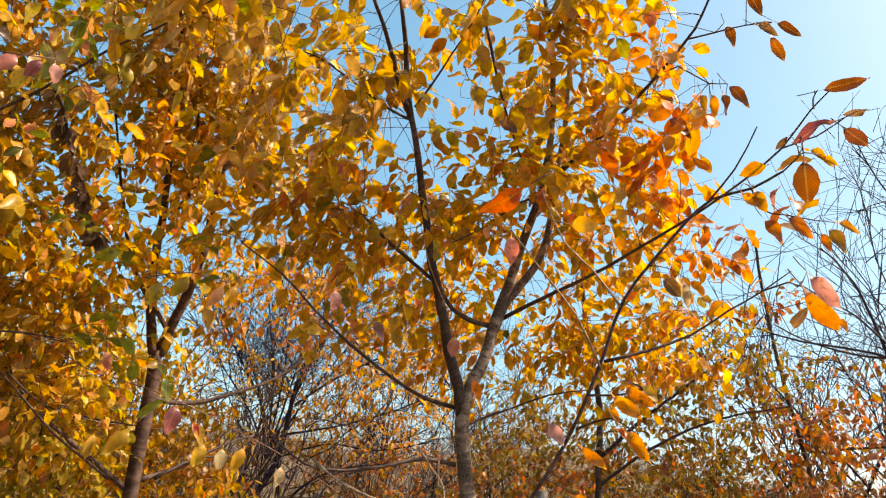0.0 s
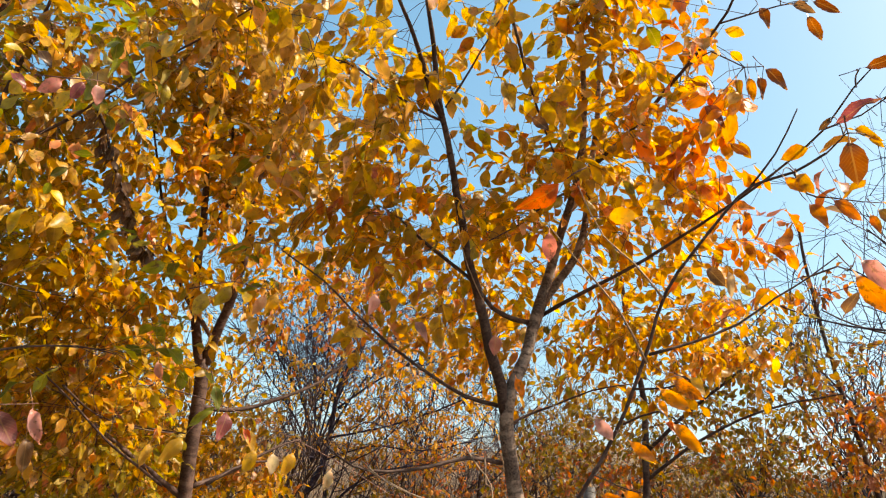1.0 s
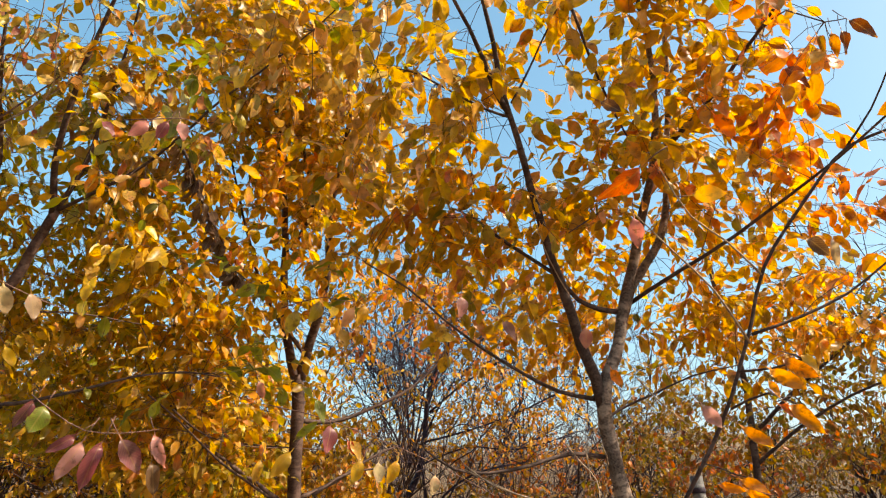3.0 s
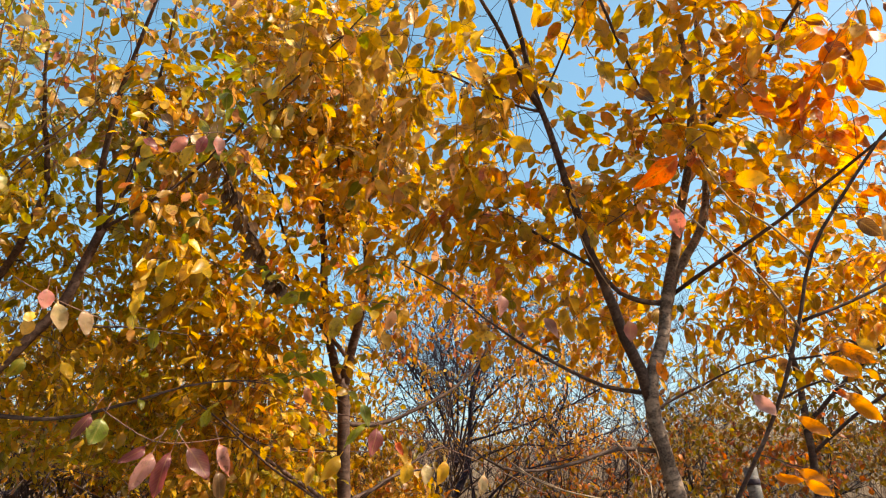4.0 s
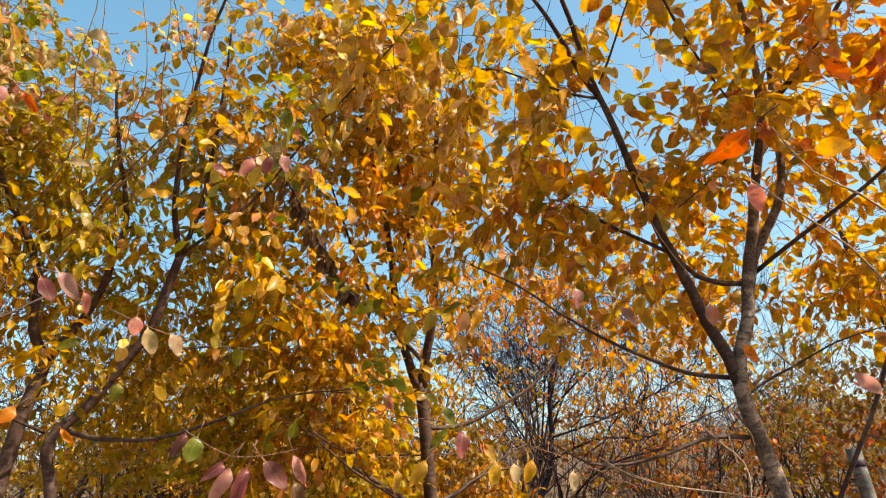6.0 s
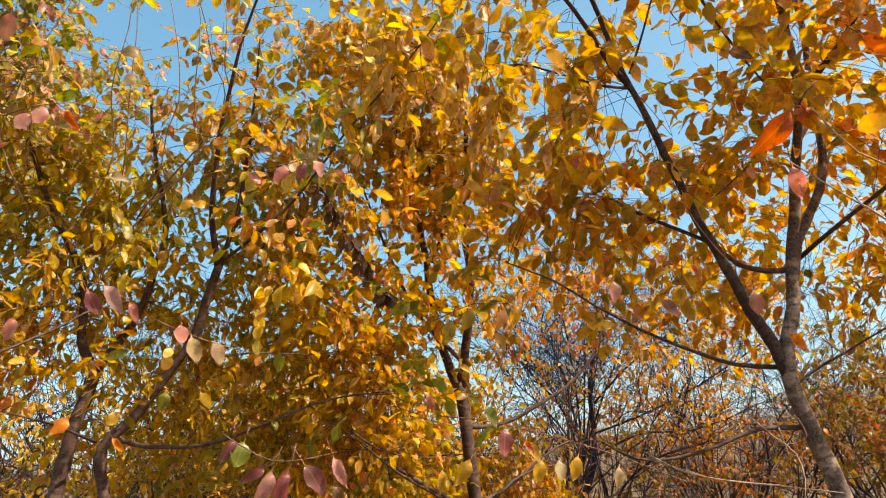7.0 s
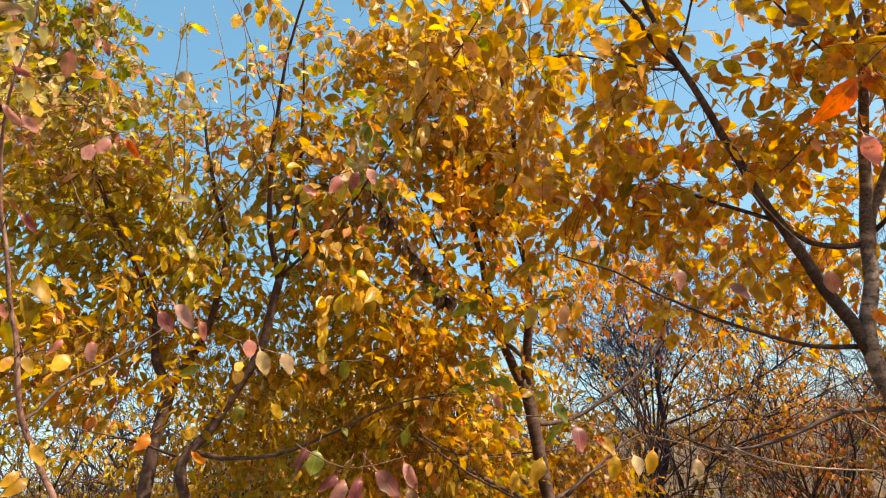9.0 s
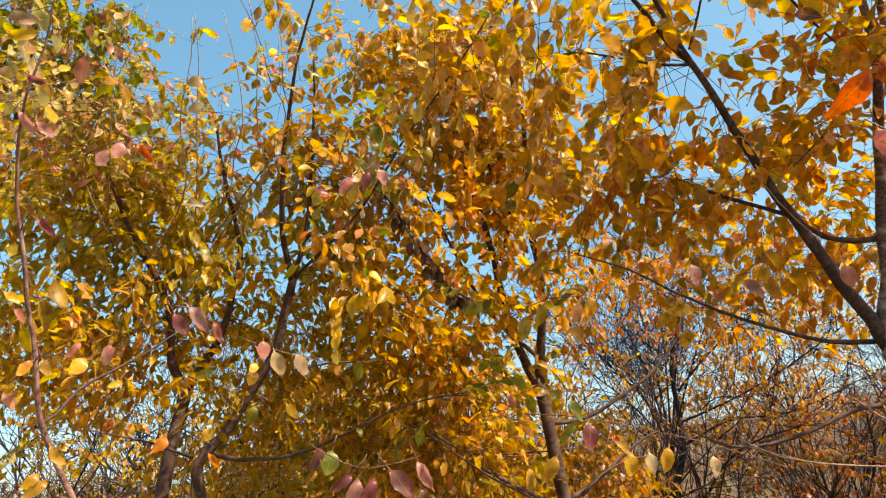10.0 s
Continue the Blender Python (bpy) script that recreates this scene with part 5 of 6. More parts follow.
left.near((-1.257, 0.523, 2.484), (-1.198, 0.564, 2.493), (0.75, -0.289, -0.664), "amber", 0.738, 1)
left.clump((-0.906, 1.749, 2.117), (0.188, 0.18, 0.063), 7, "green", 0.074, droop=0.4, per=4)
left.clump((-0.687, 1.945, 2.156), (0.154, 0.18, 0.066), 7, "green", 0.074, droop=0.4, per=4)
left.clump((-1.024, 1.851, 1.936), (0.198, 0.18, 0.088), 7, "green", 0.074, droop=0.4, per=4)
left.clump((-0.832, 1.948, 1.917), (0.176, 0.18, 0.088), 7, "green", 0.074, droop=0.4, per=4)
left.clump((-0.957, 1.519, 2.733), (0.176, 0.18, 0.088), 7, "green", 0.074, droop=0.4, per=4)
left.clump((-0.619, 1.527, 2.77), (0.188, 0.18, 0.063), 7, "green", 0.074, droop=0.4, per=4)
left.clump((-1.323, 1.718, 1.834), (0.263, 0.18, 0.132), 7, "green", 0.074, droop=0.4, per=4)
left.clump((-1.012, 1.882, 1.974), (0.176, 0.18, 0.11), 7, "green", 0.074, droop=0.4, per=4)
left.clump((-1.406, 1.747, 2.37), (0.216, 0.18, 0.144), 7, "green", 0.074, droop=0.4, per=4)
left.clump((-1.265, 1.703, 2.528), (0.141, 0.18, 0.117), 23, "gold", 0.075)
left.clump((-0.985, 1.518, 2.58), (0.126, 0.18, 0.105), 21, "mixed", 0.075)
left.clump((-0.8, 1.44, 2.646), (0.119, 0.18, 0.1), 19, "sunny", 0.075)
left.clump((-0.645, 1.388, 2.717), (0.136, 0.18, 0.097), 21, "sunny", 0.075)
left.clump((-0.814, 1.404, 2.849), (0.167, 0.18, 0.105), 28, "sunny", 0.075)
left.limb("branch", 0.0014, 0.0008, (-0.706, 1.534, 1.744), (-0.534, 1.436, 1.705), (-0.382, 1.447, 1.655), (-0.282, 1.533, 1.615), (-0.167, 1.591, 1.559), bark="red")
left.limb("branch", 0.0013, 0.0008, (-0.87, 1.039, 2.239), (-0.816, 1.05, 2.244), (-0.77, 1.075, 2.259), (-0.777, 1.179, 2.302), bark="red")
left.limb("branch", 0.0014, 0.0009, (-1.245, 1.121, 1.986), (-1.136, 1.105, 1.934), (-1.081, 1.164, 1.908), (-1.086, 1.294, 1.909), bark="red")
TAIL_TWIG = left.limb("branch", 0.0014, 0.0008, (-1.082, 1.231, 1.719), (-0.971, 1.171, 1.677), (-0.903, 1.175, 1.646), (-0.862, 1.228, 1.647), (-0.816, 1.28, 1.66), bark="red")
left.limb("branch", 0.0014, 0.0008, (-1.273, 0.94, 2.033), (-1.223, 0.976, 2.017), (-1.193, 1.026, 1.982), bark="red")
left.limb("branch", 0.0016, 0.0010, (-0.773, 1.691, 2.028), (-0.659, 1.707, 2.063), (-0.568, 1.741, 2.057), (-0.524, 1.787, 2.129), bark="red")
left.limb("branch", 0.0017, 0.0010, (-1.536, 0.881, 2.481), (-1.449, 0.899, 2.494), (-1.393, 0.956, 2.519), (-1.434, 1.053, 2.562), bark="red")
left.limb("branch", 0.0054, 0.0027, (-1.083, 1.537, 2.484), (-1.063, 1.576, 2.442), (-1.048, 1.626, 2.367), (-1.014, 1.687, 2.282), (-0.987, 1.74, 2.189), (-0.936, 1.783, 2.144), bark="dark")
left.clump((-1.45, 1.7, 2.53), (0.11, 0.12, 0.09), 10, "gold", 0.078)
left.clump((-1.22, 1.58, 2.56), (0.11, 0.12, 0.09), 10, "lime", 0.078)
left.clump((-1.05, 1.46, 2.6), (0.11, 0.12, 0.09), 10, "green", 0.078)
left.clump((-0.9, 1.4, 2.66), (0.11, 0.12, 0.09), 10, "sunny", 0.078)
left.clump((-0.72, 1.33, 2.74), (0.11, 0.12, 0.09), 10, "gold", 0.078)
left.clump((-0.6, 1.28, 2.8), (0.11, 0.12, 0.09), 10, "sunny", 0.078)
left.clump((-2.089, 1.715, 2.046), (0.17, 0.25, 0.13), 45, "yellow", 0.070)
left.clump((-2.098, 1.606, 2.310), (0.17, 0.25, 0.13), 45, "yellow", 0.070)
left.clump((-1.945, 1.704, 2.475), (0.17, 0.25, 0.13), 45, "lime", 0.070)
left.clump((-2.238, 1.304, 2.127), (0.17, 0.25, 0.13), 45, "yellow", 0.070)
left.clump((-2.178, 1.143, 2.240), (0.17, 0.25, 0.13), 45, "yellow", 0.070)
left.clump((-2.421, 1.600, 2.090), (0.17, 0.25, 0.13), 45, "gold", 0.070)
left.clump((-1.824, 2.421, 1.731), (0.17, 0.25, 0.13), 45, "yellow", 0.070)
left.clump((-1.654, 2.528, 1.828), (0.17, 0.25, 0.13), 45, "yellow", 0.070)
left.clump((-1.881, 2.208, 2.033), (0.17, 0.25, 0.13), 45, "yellow", 0.070)
left.strung(((-1.083, 1.537, 2.484), (-1.063, 1.576, 2.442), (-1.048, 1.626, 2.367), (-1.014, 1.687, 2.282), (-0.987, 1.74, 2.189), (-0.936, 1.783, 2.144)), 84, "dead", 0.055)
left.finish(300)

# cherry sapling: slim reddish brown cherry sapling with peach coloured leaves
stem = Tree("cherry_sapling", (-1.419, 1.561, -0.05), "slim reddish brown cherry sapling with peach coloured leaves", "tree", "red", 0.08)
stem.limb("trunk", 0.0194, 0.0018, (-1.419, 1.561, -0.05), (-1.524, 1.326, 0.974), (-1.655, 1.031, 1.623), (-1.682, 0.971, 1.754), (-1.675, 0.915, 1.862), (-1.636, 0.88, 1.965), (-1.627, 0.844, 2.067), (-1.601, 0.797, 2.204), (-1.547, 0.731, 2.383), (-1.441, 0.676, 2.496), (-1.366, 0.663, 2.606), (-1.294, 0.633, 2.706), bare=0.4)
stem.clump((-1.664, 0.875, 2.081), (0.097, 0.18, 0.136), 7, "yellow", 0.085)
stem.clump((-1.624, 0.774, 2.728), (0.193, 0.225, 0.236), 63, "mixed", 0.071)
stem.near((-1.552, 0.828, 1.948), (-1.551, 0.791, 1.911), (0.847, -0.602, 0.067), "lemon", 1.066, 0)
stem.near((-1.545, 0.838, 1.953), (-1.522, 0.845, 1.907), (0.899, -0.34, -0.486), "lemon", 1.066, 0)
stem.near((-1.536, 0.947, 1.966), (-1.542, 0.902, 1.924), (1.09, -0.498, 0.039), "lemon", 1.312, 2)
stem.near((-1.506, 0.975, 2.005), (-1.499, 0.964, 1.942), (0.956, -0.651, 0.191), "pink", 0.984, 1)
stem.near((-1.538, 0.924, 2.009), (-1.539, 0.894, 1.957), (1.234, -0.346, -0.131), "pink", 0.656, 1)
stem.near((-1.512, 0.72, 2.075), (-1.48, 0.743, 2.045), (0.889, -0.562, 0.06), "lemon", 0.902, 0)
stem.near((-1.554, 0.764, 2.059), (-1.524, 0.785, 2.022), (1.167, -0.444, 0.116), "pink", 0.738, 1)
stem.near((-1.522, 0.856, 1.705), (-1.52, 0.812, 1.675), (1.294, -0.426, 0.267), "lemon", 0.984, 0)
stem.near((-1.513, 0.873, 1.692), (-1.519, 0.818, 1.655), (0.913, -0.504, -0.031), "lemon", 0.902, 0)
stem.near((-1.557, 0.882, 1.77), (-1.523, 0.9, 1.714), (0.68, -0.656, 0.016), "lemon", 0.902, 0)
stem.near((-1.633, 0.81, 1.892), (-1.604, 0.824, 1.847), (1.277, -0.255, -0.141), "pink", 1.066, 0)
stem.near((-1.416, 0.648, 2.456), (-1.401, 0.683, 2.401), (0.558, -0.386, -0.743), "pink", 0.738, 1)
stem.near((-1.409, 0.683, 2.441), (-1.385, 0.718, 2.397), (0.996, -0.197, -0.674), "pink", 0.902, 0)
stem.near((-1.38, 0.632, 2.519), (-1.348, 0.665, 2.494), (0.622, -0.368, -0.695), "mauve", 0.738, 1)
stem.near((-1.485, 0.744, 2.252), (-1.452, 0.786, 2.206), (0.994, -0.426, -0.173), "mauve", 0.656, 1)
stem.finish(300)

# cherry tree: cherry tree with small green and russet leaves farther back
corner = Tree("cherry_tree", (-4.543, 2.201, 0), "cherry tree with small green and russet leaves farther back", "tree", "brown", 0.075)
corner.limb("trunk", 0.0383, 0.0120, (-4.543, 2.201, 0), (-4.543, 2.201, 1.811), (-4.501, 2.119, 2.452), (-4.222, 1.96, 3.247), (-3.871, 1.822, 3.841), (-3.501, 1.687, 4.281), (-3.284, 1.587, 4.589), bare=0.3)
corner.limb("branch", 0.0167, 0.0039, (-4.162, 1.939, 3.41), (-3.697, 1.961, 3.799), (-3.294, 1.983, 4.162), (-3.013, 1.98, 4.479))
corner.limb("branch", 0.0123, 0.0039, (-3.871, 1.822, 3.841), (-3.532, 1.564, 4.141), (-3.327, 1.472, 4.444))
corner.clump((-3.181, 1.522, 4.096), (0.439, 0.6, 0.351), 496, "green", 0.085)
corner.clump((-3.181, 1.522, 4.096), (0.439, 0.6, 0.351), 297, "mixed", 0.085)
corner.clump((-3.038, 1.852, 4.047), (0.395, 0.6, 0.307), 195, "mixed", 0.085)
corner.clump((-3.004, 1.751, 4.159), (0.263, 0.6, 0.22), 55, "green", 0.085)
corner.clump((-3.325, 1.638, 3.83), (0.483, 0.6, 0.263), 368, "mixed", 0.085)
corner.clump((-3.072, 2.034, 3.858), (0.483, 0.6, 0.22), 204, "mixed", 0.085)
corner.clump((-3.474, 1.767, 3.487), (0.527, 0.6, 0.307), 417, "yellow", 0.085)
corner.clump((-3.289, 2.115, 3.454), (0.483, 0.6, 0.307), 286, "yellow", 0.085)
corner.clump((-2.982, 2.033, 3.972), (0.263, 0.6, 0.176), 44, "green", 0.085)
corner.finish(150)

# cherry tree: small cherry tree with orange and olive leaves behind
back = Tree("cherry_tree", (1.161, 4.449, 0), "small cherry tree with orange and olive leaves behind", "tree", "dark", 0.075)
back.limb("trunk", 0.0333, 0.0150, (1.161, 4.449, 0), (1.161, 4.449, 1.696), (1.156, 4.429, 2.004), (1.149, 4.399, 2.252), (1.012, 4.234, 2.69), (0.919, 4.048, 3.009), bare=0.3)
back.limb("branch", 0.0137, 0.0045, (1.164, 4.43, 1.97), (1.384, 4.229, 2.222), (1.59, 4.009, 2.423), (1.811, 3.862, 2.628), (1.935, 3.742, 2.821))
back.limb("branch", 0.0117, 0.0045, (1.164, 4.443, 1.798), (1.455, 4.228, 2.058), (1.772, 3.968, 2.236), (2.092, 3.795, 2.315))
back.clump((1.715, 4.213, 2.732), (0.432, 0.6, 0.288), 376, "gold", 0.062)
back.clump((1.946, 4.173, 2.493), (0.432, 0.6, 0.288), 414, "thicket", 0.062)
back.clump((1.672, 4.413, 2.426), (0.392, 0.6, 0.294), 348, "thicket", 0.062)
back.clump((1.578, 4.701, 2.186), (0.562, 0.6, 0.306), 200, "thicket", 0.062)
back.clump((2.122, 4.592, 2.2), (0.625, 0.6, 0.312), 227, "thicket", 0.062)
back.clump((1.494, 5.074, 1.891), (0.703, 0.6, 0.271), 221, "russet", 0.062)
back.clump((2.288, 4.986, 1.938), (0.842, 0.6, 0.281), 275, "thicket", 0.062)
back.clump((0.873, 5.188, 2.194), (0.433, 0.6, 0.325), 297, "thicket", 0.062)
back.clump((0.973, 5.403, 1.885), (0.505, 0.6, 0.281), 117, "thicket", 0.062)
back.clump((2.834, 4.925, 1.998), (0.698, 0.6, 0.349), 283, "russet", 0.062)
back.clump((2.422, 4.377, 2.546), (0.312, 0.6, 0.26), 73, "thicket", 0.062)
back.clump((0.68, 5.023, 2.051), (0.469, 0.6, 0.312), 198, "thicket", 0.063)
back.clump((0.94, 4.998, 1.784), (0.573, 0.6, 0.312), 276, "russet", 0.063)
back.clump((0.475, 5.072, 1.62), (0.469, 0.6, 0.26), 117, "thicket", 0.063)
back.clump((1.117, 4.759, 1.636), (0.45, 0.6, 0.3), 209, "russet", 0.063)
back.clump((0.664, 4.781, 2.356), (0.35, 0.6, 0.25), 154, "thicket", 0.063)
back.clump((1.024, 4.744, 2.146), (0.45, 0.6, 0.3), 209, "thicket", 0.063)
back.finish(300)

# cherry tree: thin dark tree with sparse russet leaves
thin = Tree("cherry_tree", (2.507, 4.318, 0), "thin dark tree with sparse russet leaves", "tree", "dark", 0.075)
thin.limb("trunk", 0.0255, 0.0085, (2.507, 4.318, 0), (2.507, 4.318, 1.812), (2.435, 4.322, 2.177), (2.345, 4.307, 2.525), (2.253, 4.259, 2.885), (2.159, 4.178, 3.248), (2.098, 4.098, 3.5))
thin.limb("branch", 0.0094, 0.0043, (2.949, 3.871, 2.697), (2.638, 4.073, 2.755), (2.416, 4.181, 2.847), (2.264, 4.236, 2.939))
thin.limb("branch", 0.0094, 0.0043, (2.954, 3.98, 2.209), (2.649, 4.195, 2.174), (2.49, 4.295, 2.147), (2.435, 4.322, 2.177))
thin.clump((2.649, 4.149, 2.429), (0.562, 0.6, 0.306), 166, "russet", 0.071)
thin.clump((2.648, 4.197, 2.158), (0.562, 0.6, 0.306), 238, "russet", 0.071)
thin.clump((2.435, 4.316, 2.212), (0.306, 0.6, 0.306), 103, "russet", 0.071)
thin.clump((2.035, 4.307, 3.07), (0.357, 0.6, 0.255), 75, "russet", 0.071)
thin.finish(300)

# bare shrub: leafless dark shrub with a dense fan of branches
bush = Tree("bare_shrub", (-1.305, 6.367, 0), "leafless dark shrub with a dense fan of branches", "shrub", "shrub", 0.06, "bare shrubs behind the cherries")
bush.grow(Vector((0, 0, -0.05)), Vector((-0.783, -0.293, 2.246)), 0.0110, 2.0, 4, 0.6, 0.2, 2, (3, 5))
bush.grow(Vector((0, 0, -0.05)), Vector((-0.474, -0.289, 2.712)), 0.0110, 2.3, 4, 0.6, 0.2, 2, (3, 5))
bush.grow(Vector((0, 0, -0.05)), Vector((-0.151, -0.119, 2.798)), 0.0110, 2.3, 4, 0.6, 0.2, 2, (3, 5))
bush.grow(Vector((0, 0, -0.05)), Vector((0.097, -0.137, 2.656)), 0.0110, 2.2, 4, 0.6, 0.2, 2, (3, 5))
bush.grow(Vector((0, 0, -0.05)), Vector((0.608, -0.068, 2.138)), 0.0110, 1.9, 4, 0.6, 0.2, 2, (3, 5))
bush.limb("trunk", 0.0400, 0.0120, (-1.384, 6.122, 0.879), (-1.369, 6.162, 1.448), (-1.258, 6.183, 1.719), (-1.147, 6.126, 2.555), (-0.941, 6.063, 3.029), bare=0.5)
bush.limb("branch", 0.0140, 0.0060, (-1.159, 6.201, 1.380), (-1.077, 6.141, 1.456), (-0.985, 6.080, 1.570), (-0.766, 6.032, 1.725), (-0.413, 5.983, 1.837), bare=0.5)
bush.limb("branch", 0.0110, 0.0050, (-1.230, 6.175, 2.005), (-0.678, 6.074, 2.149), (-0.277, 5.918, 2.289), (0.278, 5.706, 2.546), bare=0.5)
bush.limb("branch", 0.0110, 0.0050, (-1.164, 6.162, 2.275), (-0.913, 6.073, 2.473), (-0.624, 5.975, 2.654), (-0.212, 5.860, 2.842), bare=0.5)
bush.limb("branch", 0.0120, 0.0050, (-1.260, 6.178, 1.851), (-1.487, 6.056, 2.313), (-1.743, 5.895, 2.692), (-1.948, 5.710, 3.070), bare=0.5)
bush.limb("branch", 0.0100, 0.0045, (-1.260, 6.180, 1.804), (-0.786, 6.077, 1.968), (-0.383, 5.945, 1.954), (0.087, 5.777, 2.057), bare=0.5)
bush.limb("branch", 0.0105, 0.0045, (-1.327, 6.167, 1.788), (-1.502, 6.054, 2.131), (-1.710, 5.917, 2.398), (-1.868, 5.789, 2.578), bare=0.35)
bush.limb("branch", 0.0105, 0.0045, (-1.327, 6.167, 1.788), (-1.453, 6.050, 2.278), (-1.618, 5.900, 2.656), (-1.745, 5.758, 2.911), bare=0.35)
bush.limb("branch", 0.0105, 0.0045, (-1.327, 6.167, 1.788), (-1.368, 6.053, 2.398), (-1.448, 5.900, 2.864), (-1.510, 5.754, 3.174), bare=0.35)
bush.limb("branch", 0.0105, 0.0045, (-1.327, 6.167, 1.788), (-1.292, 6.058, 2.476), (-1.293, 5.904, 2.995), (-1.298, 5.756, 3.336), bare=0.35)
bush.limb("branch", 0.0105, 0.0045, (-1.327, 6.167, 1.788), (-1.202, 6.072, 2.502), (-1.110, 5.930, 3.032), (-1.045, 5.792, 3.376), bare=0.35)
bush.limb("branch", 0.0105, 0.0045, (-1.327, 6.167, 1.788), (-1.131, 6.092, 2.451), (-0.963, 5.977, 2.935), (-0.842, 5.862, 3.246), bare=0.35)
bush.limb("branch", 0.0105, 0.0045, (-1.327, 6.167, 1.788), (-1.056, 6.119, 2.352), (-0.807, 6.037, 2.753), (-0.626, 5.950, 3.007), bare=0.35)
for q, d in list(bush.nodes)[-170:]:
    bush.grow(q, d * 0.7 + Vector(rs.normal(0, 0.5, 3)) + Vector((-0.15, 0, 0.4)), 0.0054, 0.62, 2, 0.65, 0.2, 0, (3, 5))
bush.clump((-1.3, 6.3, 2.75), (0.9, 0.9, 0.42), 110, "russet", 0.05)
bush.finish(300)

# bare shrub: bare dark shrub with a few remaining gold leaves
bush_b = Tree("bare_shrub", (-0.263, 7.996, 0), "bare dark shrub with a few remaining gold leaves", "shrub", "shrub", 0.06, "bare shrubs behind the cherries")
bush_b.grow(Vector((0, 0, -0.05)), Vector((-0.646, -0.165, 2.613)), 0.0130, 2.0, 4, 0.6, 0.2, 2, (3, 5))
bush_b.grow(Vector((0, 0, -0.05)), Vector((0.292, -0.11, 2.601)), 0.0130, 2.0, 4, 0.6, 0.2, 2, (3, 5))
bush_b.grow(Vector((0, 0, -0.05)), Vector((-0.971, -0.147, 2.185)), 0.0130, 1.8, 4, 0.6, 0.2, 2, (3, 5))
bush_b.grow(Vector((0, 0, -0.05)), Vector((0.514, -0.561, 2.805)), 0.0130, 2.2, 4, 0.6, 0.2, 2, (3, 5))
bush_b.clump((-1.019, 6.362, 2.46), (0.73, 1.2, 0.398), 480, "gold", 0.057)
bush_b.clump((-0.377, 6.434, 2.44), (0.73, 1.2, 0.465), 787, "amber", 0.057)
bush_b.clump((0.024, 6.407, 2.697), (0.398, 1.2, 0.398), 314, "gold", 0.057)
bush_b.clump((-0.544, 6.457, 2.111), (0.796, 1.2, 0.332), 611, "amber", 0.057)
bush_b.clump((-1.368, 6.334, 2.106), (0.531, 1.2, 0.332), 290, "amber", 0.057)
bush_b.clump((-0.183, 6.494, 1.801), (0.995, 1.2, 0.265), 611, "russet", 0.057)
bush_b.clump((-0.607, 5.316, 3.213), (0.45, 0.7, 0.28), 120, "amber", 0.056)
bush_b.clump((-0.174, 5.427, 2.921), (0.45, 0.7, 0.28), 120, "gold", 0.056)
bush_b.clump((-0.967, 5.217, 3.361), (0.45, 0.7, 0.28), 120, "russet", 0.056)
bush_b.clump((0.072, 5.481, 2.684), (0.45, 0.7, 0.28), 120, "amber", 0.056)
bush_b.clump((-1.537, 5.332, 2.367), (0.45, 0.7, 0.28), 120, "gold", 0.056)
bush_b.clump((-1.796, 5.213, 2.592), (0.45, 0.7, 0.28), 120, "amber", 0.056)
bush_b.finish(300)

# bare shrub: leafless dark shrub behind the yellow tree
bush_c = Tree("bare_shrub", (-5.076, 3.282, 0), "leafless dark shrub behind the yellow tree", "shrub", "shrub", 0.06, "bare shrubs behind the cherries")
bush_c.grow(Vector((0, 0, -0.05)), Vector((-0.135, -0.396, 2.329)), 0.0144, 1.9, 4, 0.95, 0.2, 2, (3, 6))
bush_c.grow(Vector((0, 0, -0.05)), Vector((0.039, -0.104, 2.325)), 0.0144, 1.9, 4, 0.95, 0.2, 2, (3, 6))
bush_c.grow(Vector((0, 0, -0.05)), Vector((0.274, 0.288, 2.138)), 0.0144, 1.8, 4, 0.95, 0.2, 2, (3, 6))
bush_c.grow(Vector((0, 0, -0.05)), Vector((-0.245, -0.57, 2.25)), 0.0144, 1.8, 4, 0.95, 0.2, 2, (3, 6))
bush_c.finish(300)

# bare shrub: tall leafless tree with a few red leaves
bush_d = Tree("bare_shrub", (4.027, 5.71, 0), "tall leafless tree with a few red leaves", "shrub", "shrub", 0.06, "bare shrubs behind the cherries")
bush_d.grow(Vector((0, 0, -0.05)), Vector((-0.132, -0.353, 3.516)), 0.0200, 2.5, 4, 0.75, 0.2, 2, (3, 6))
bush_d.grow(Vector((0, 0, -0.05)), Vector((-0.346, -0.069, 3.155)), 0.0200, 2.4, 4, 0.75, 0.2, 2, (3, 6))
bush_d.grow(Vector((0, 0, -0.05)), Vector((-0.512, 0.15, 2.768)), 0.0200, 2.2, 4, 0.75, 0.2, 2, (3, 6))
bush_d.grow(Vector((0, 0, -0.05)), Vector((-0.579, 0.278, 2.374)), 0.0200, 2.0, 4, 0.75, 0.2, 2, (3, 6))
bush_d.grow(Vector((0, 0, -0.05)), Vector((-0.407, -0.405, 2.771)), 0.0200, 2.2, 4, 0.75, 0.2, 2, (3, 6))
bush_d.grow(Vector((0, 0, -0.05)), Vector((0.086, -0.547, 3.581)), 0.0200, 2.4, 4, 0.75, 0.2, 2, (3, 6))
bush_d.limb("branch", 0.0120, 0.0045, (2.833, 3.880, 2.514), (2.717, 3.828, 2.729), (2.605, 3.764, 2.927), (2.484, 3.705, 3.091), (2.338, 3.667, 3.224), (2.256, 3.629, 3.254), bare=0.1)
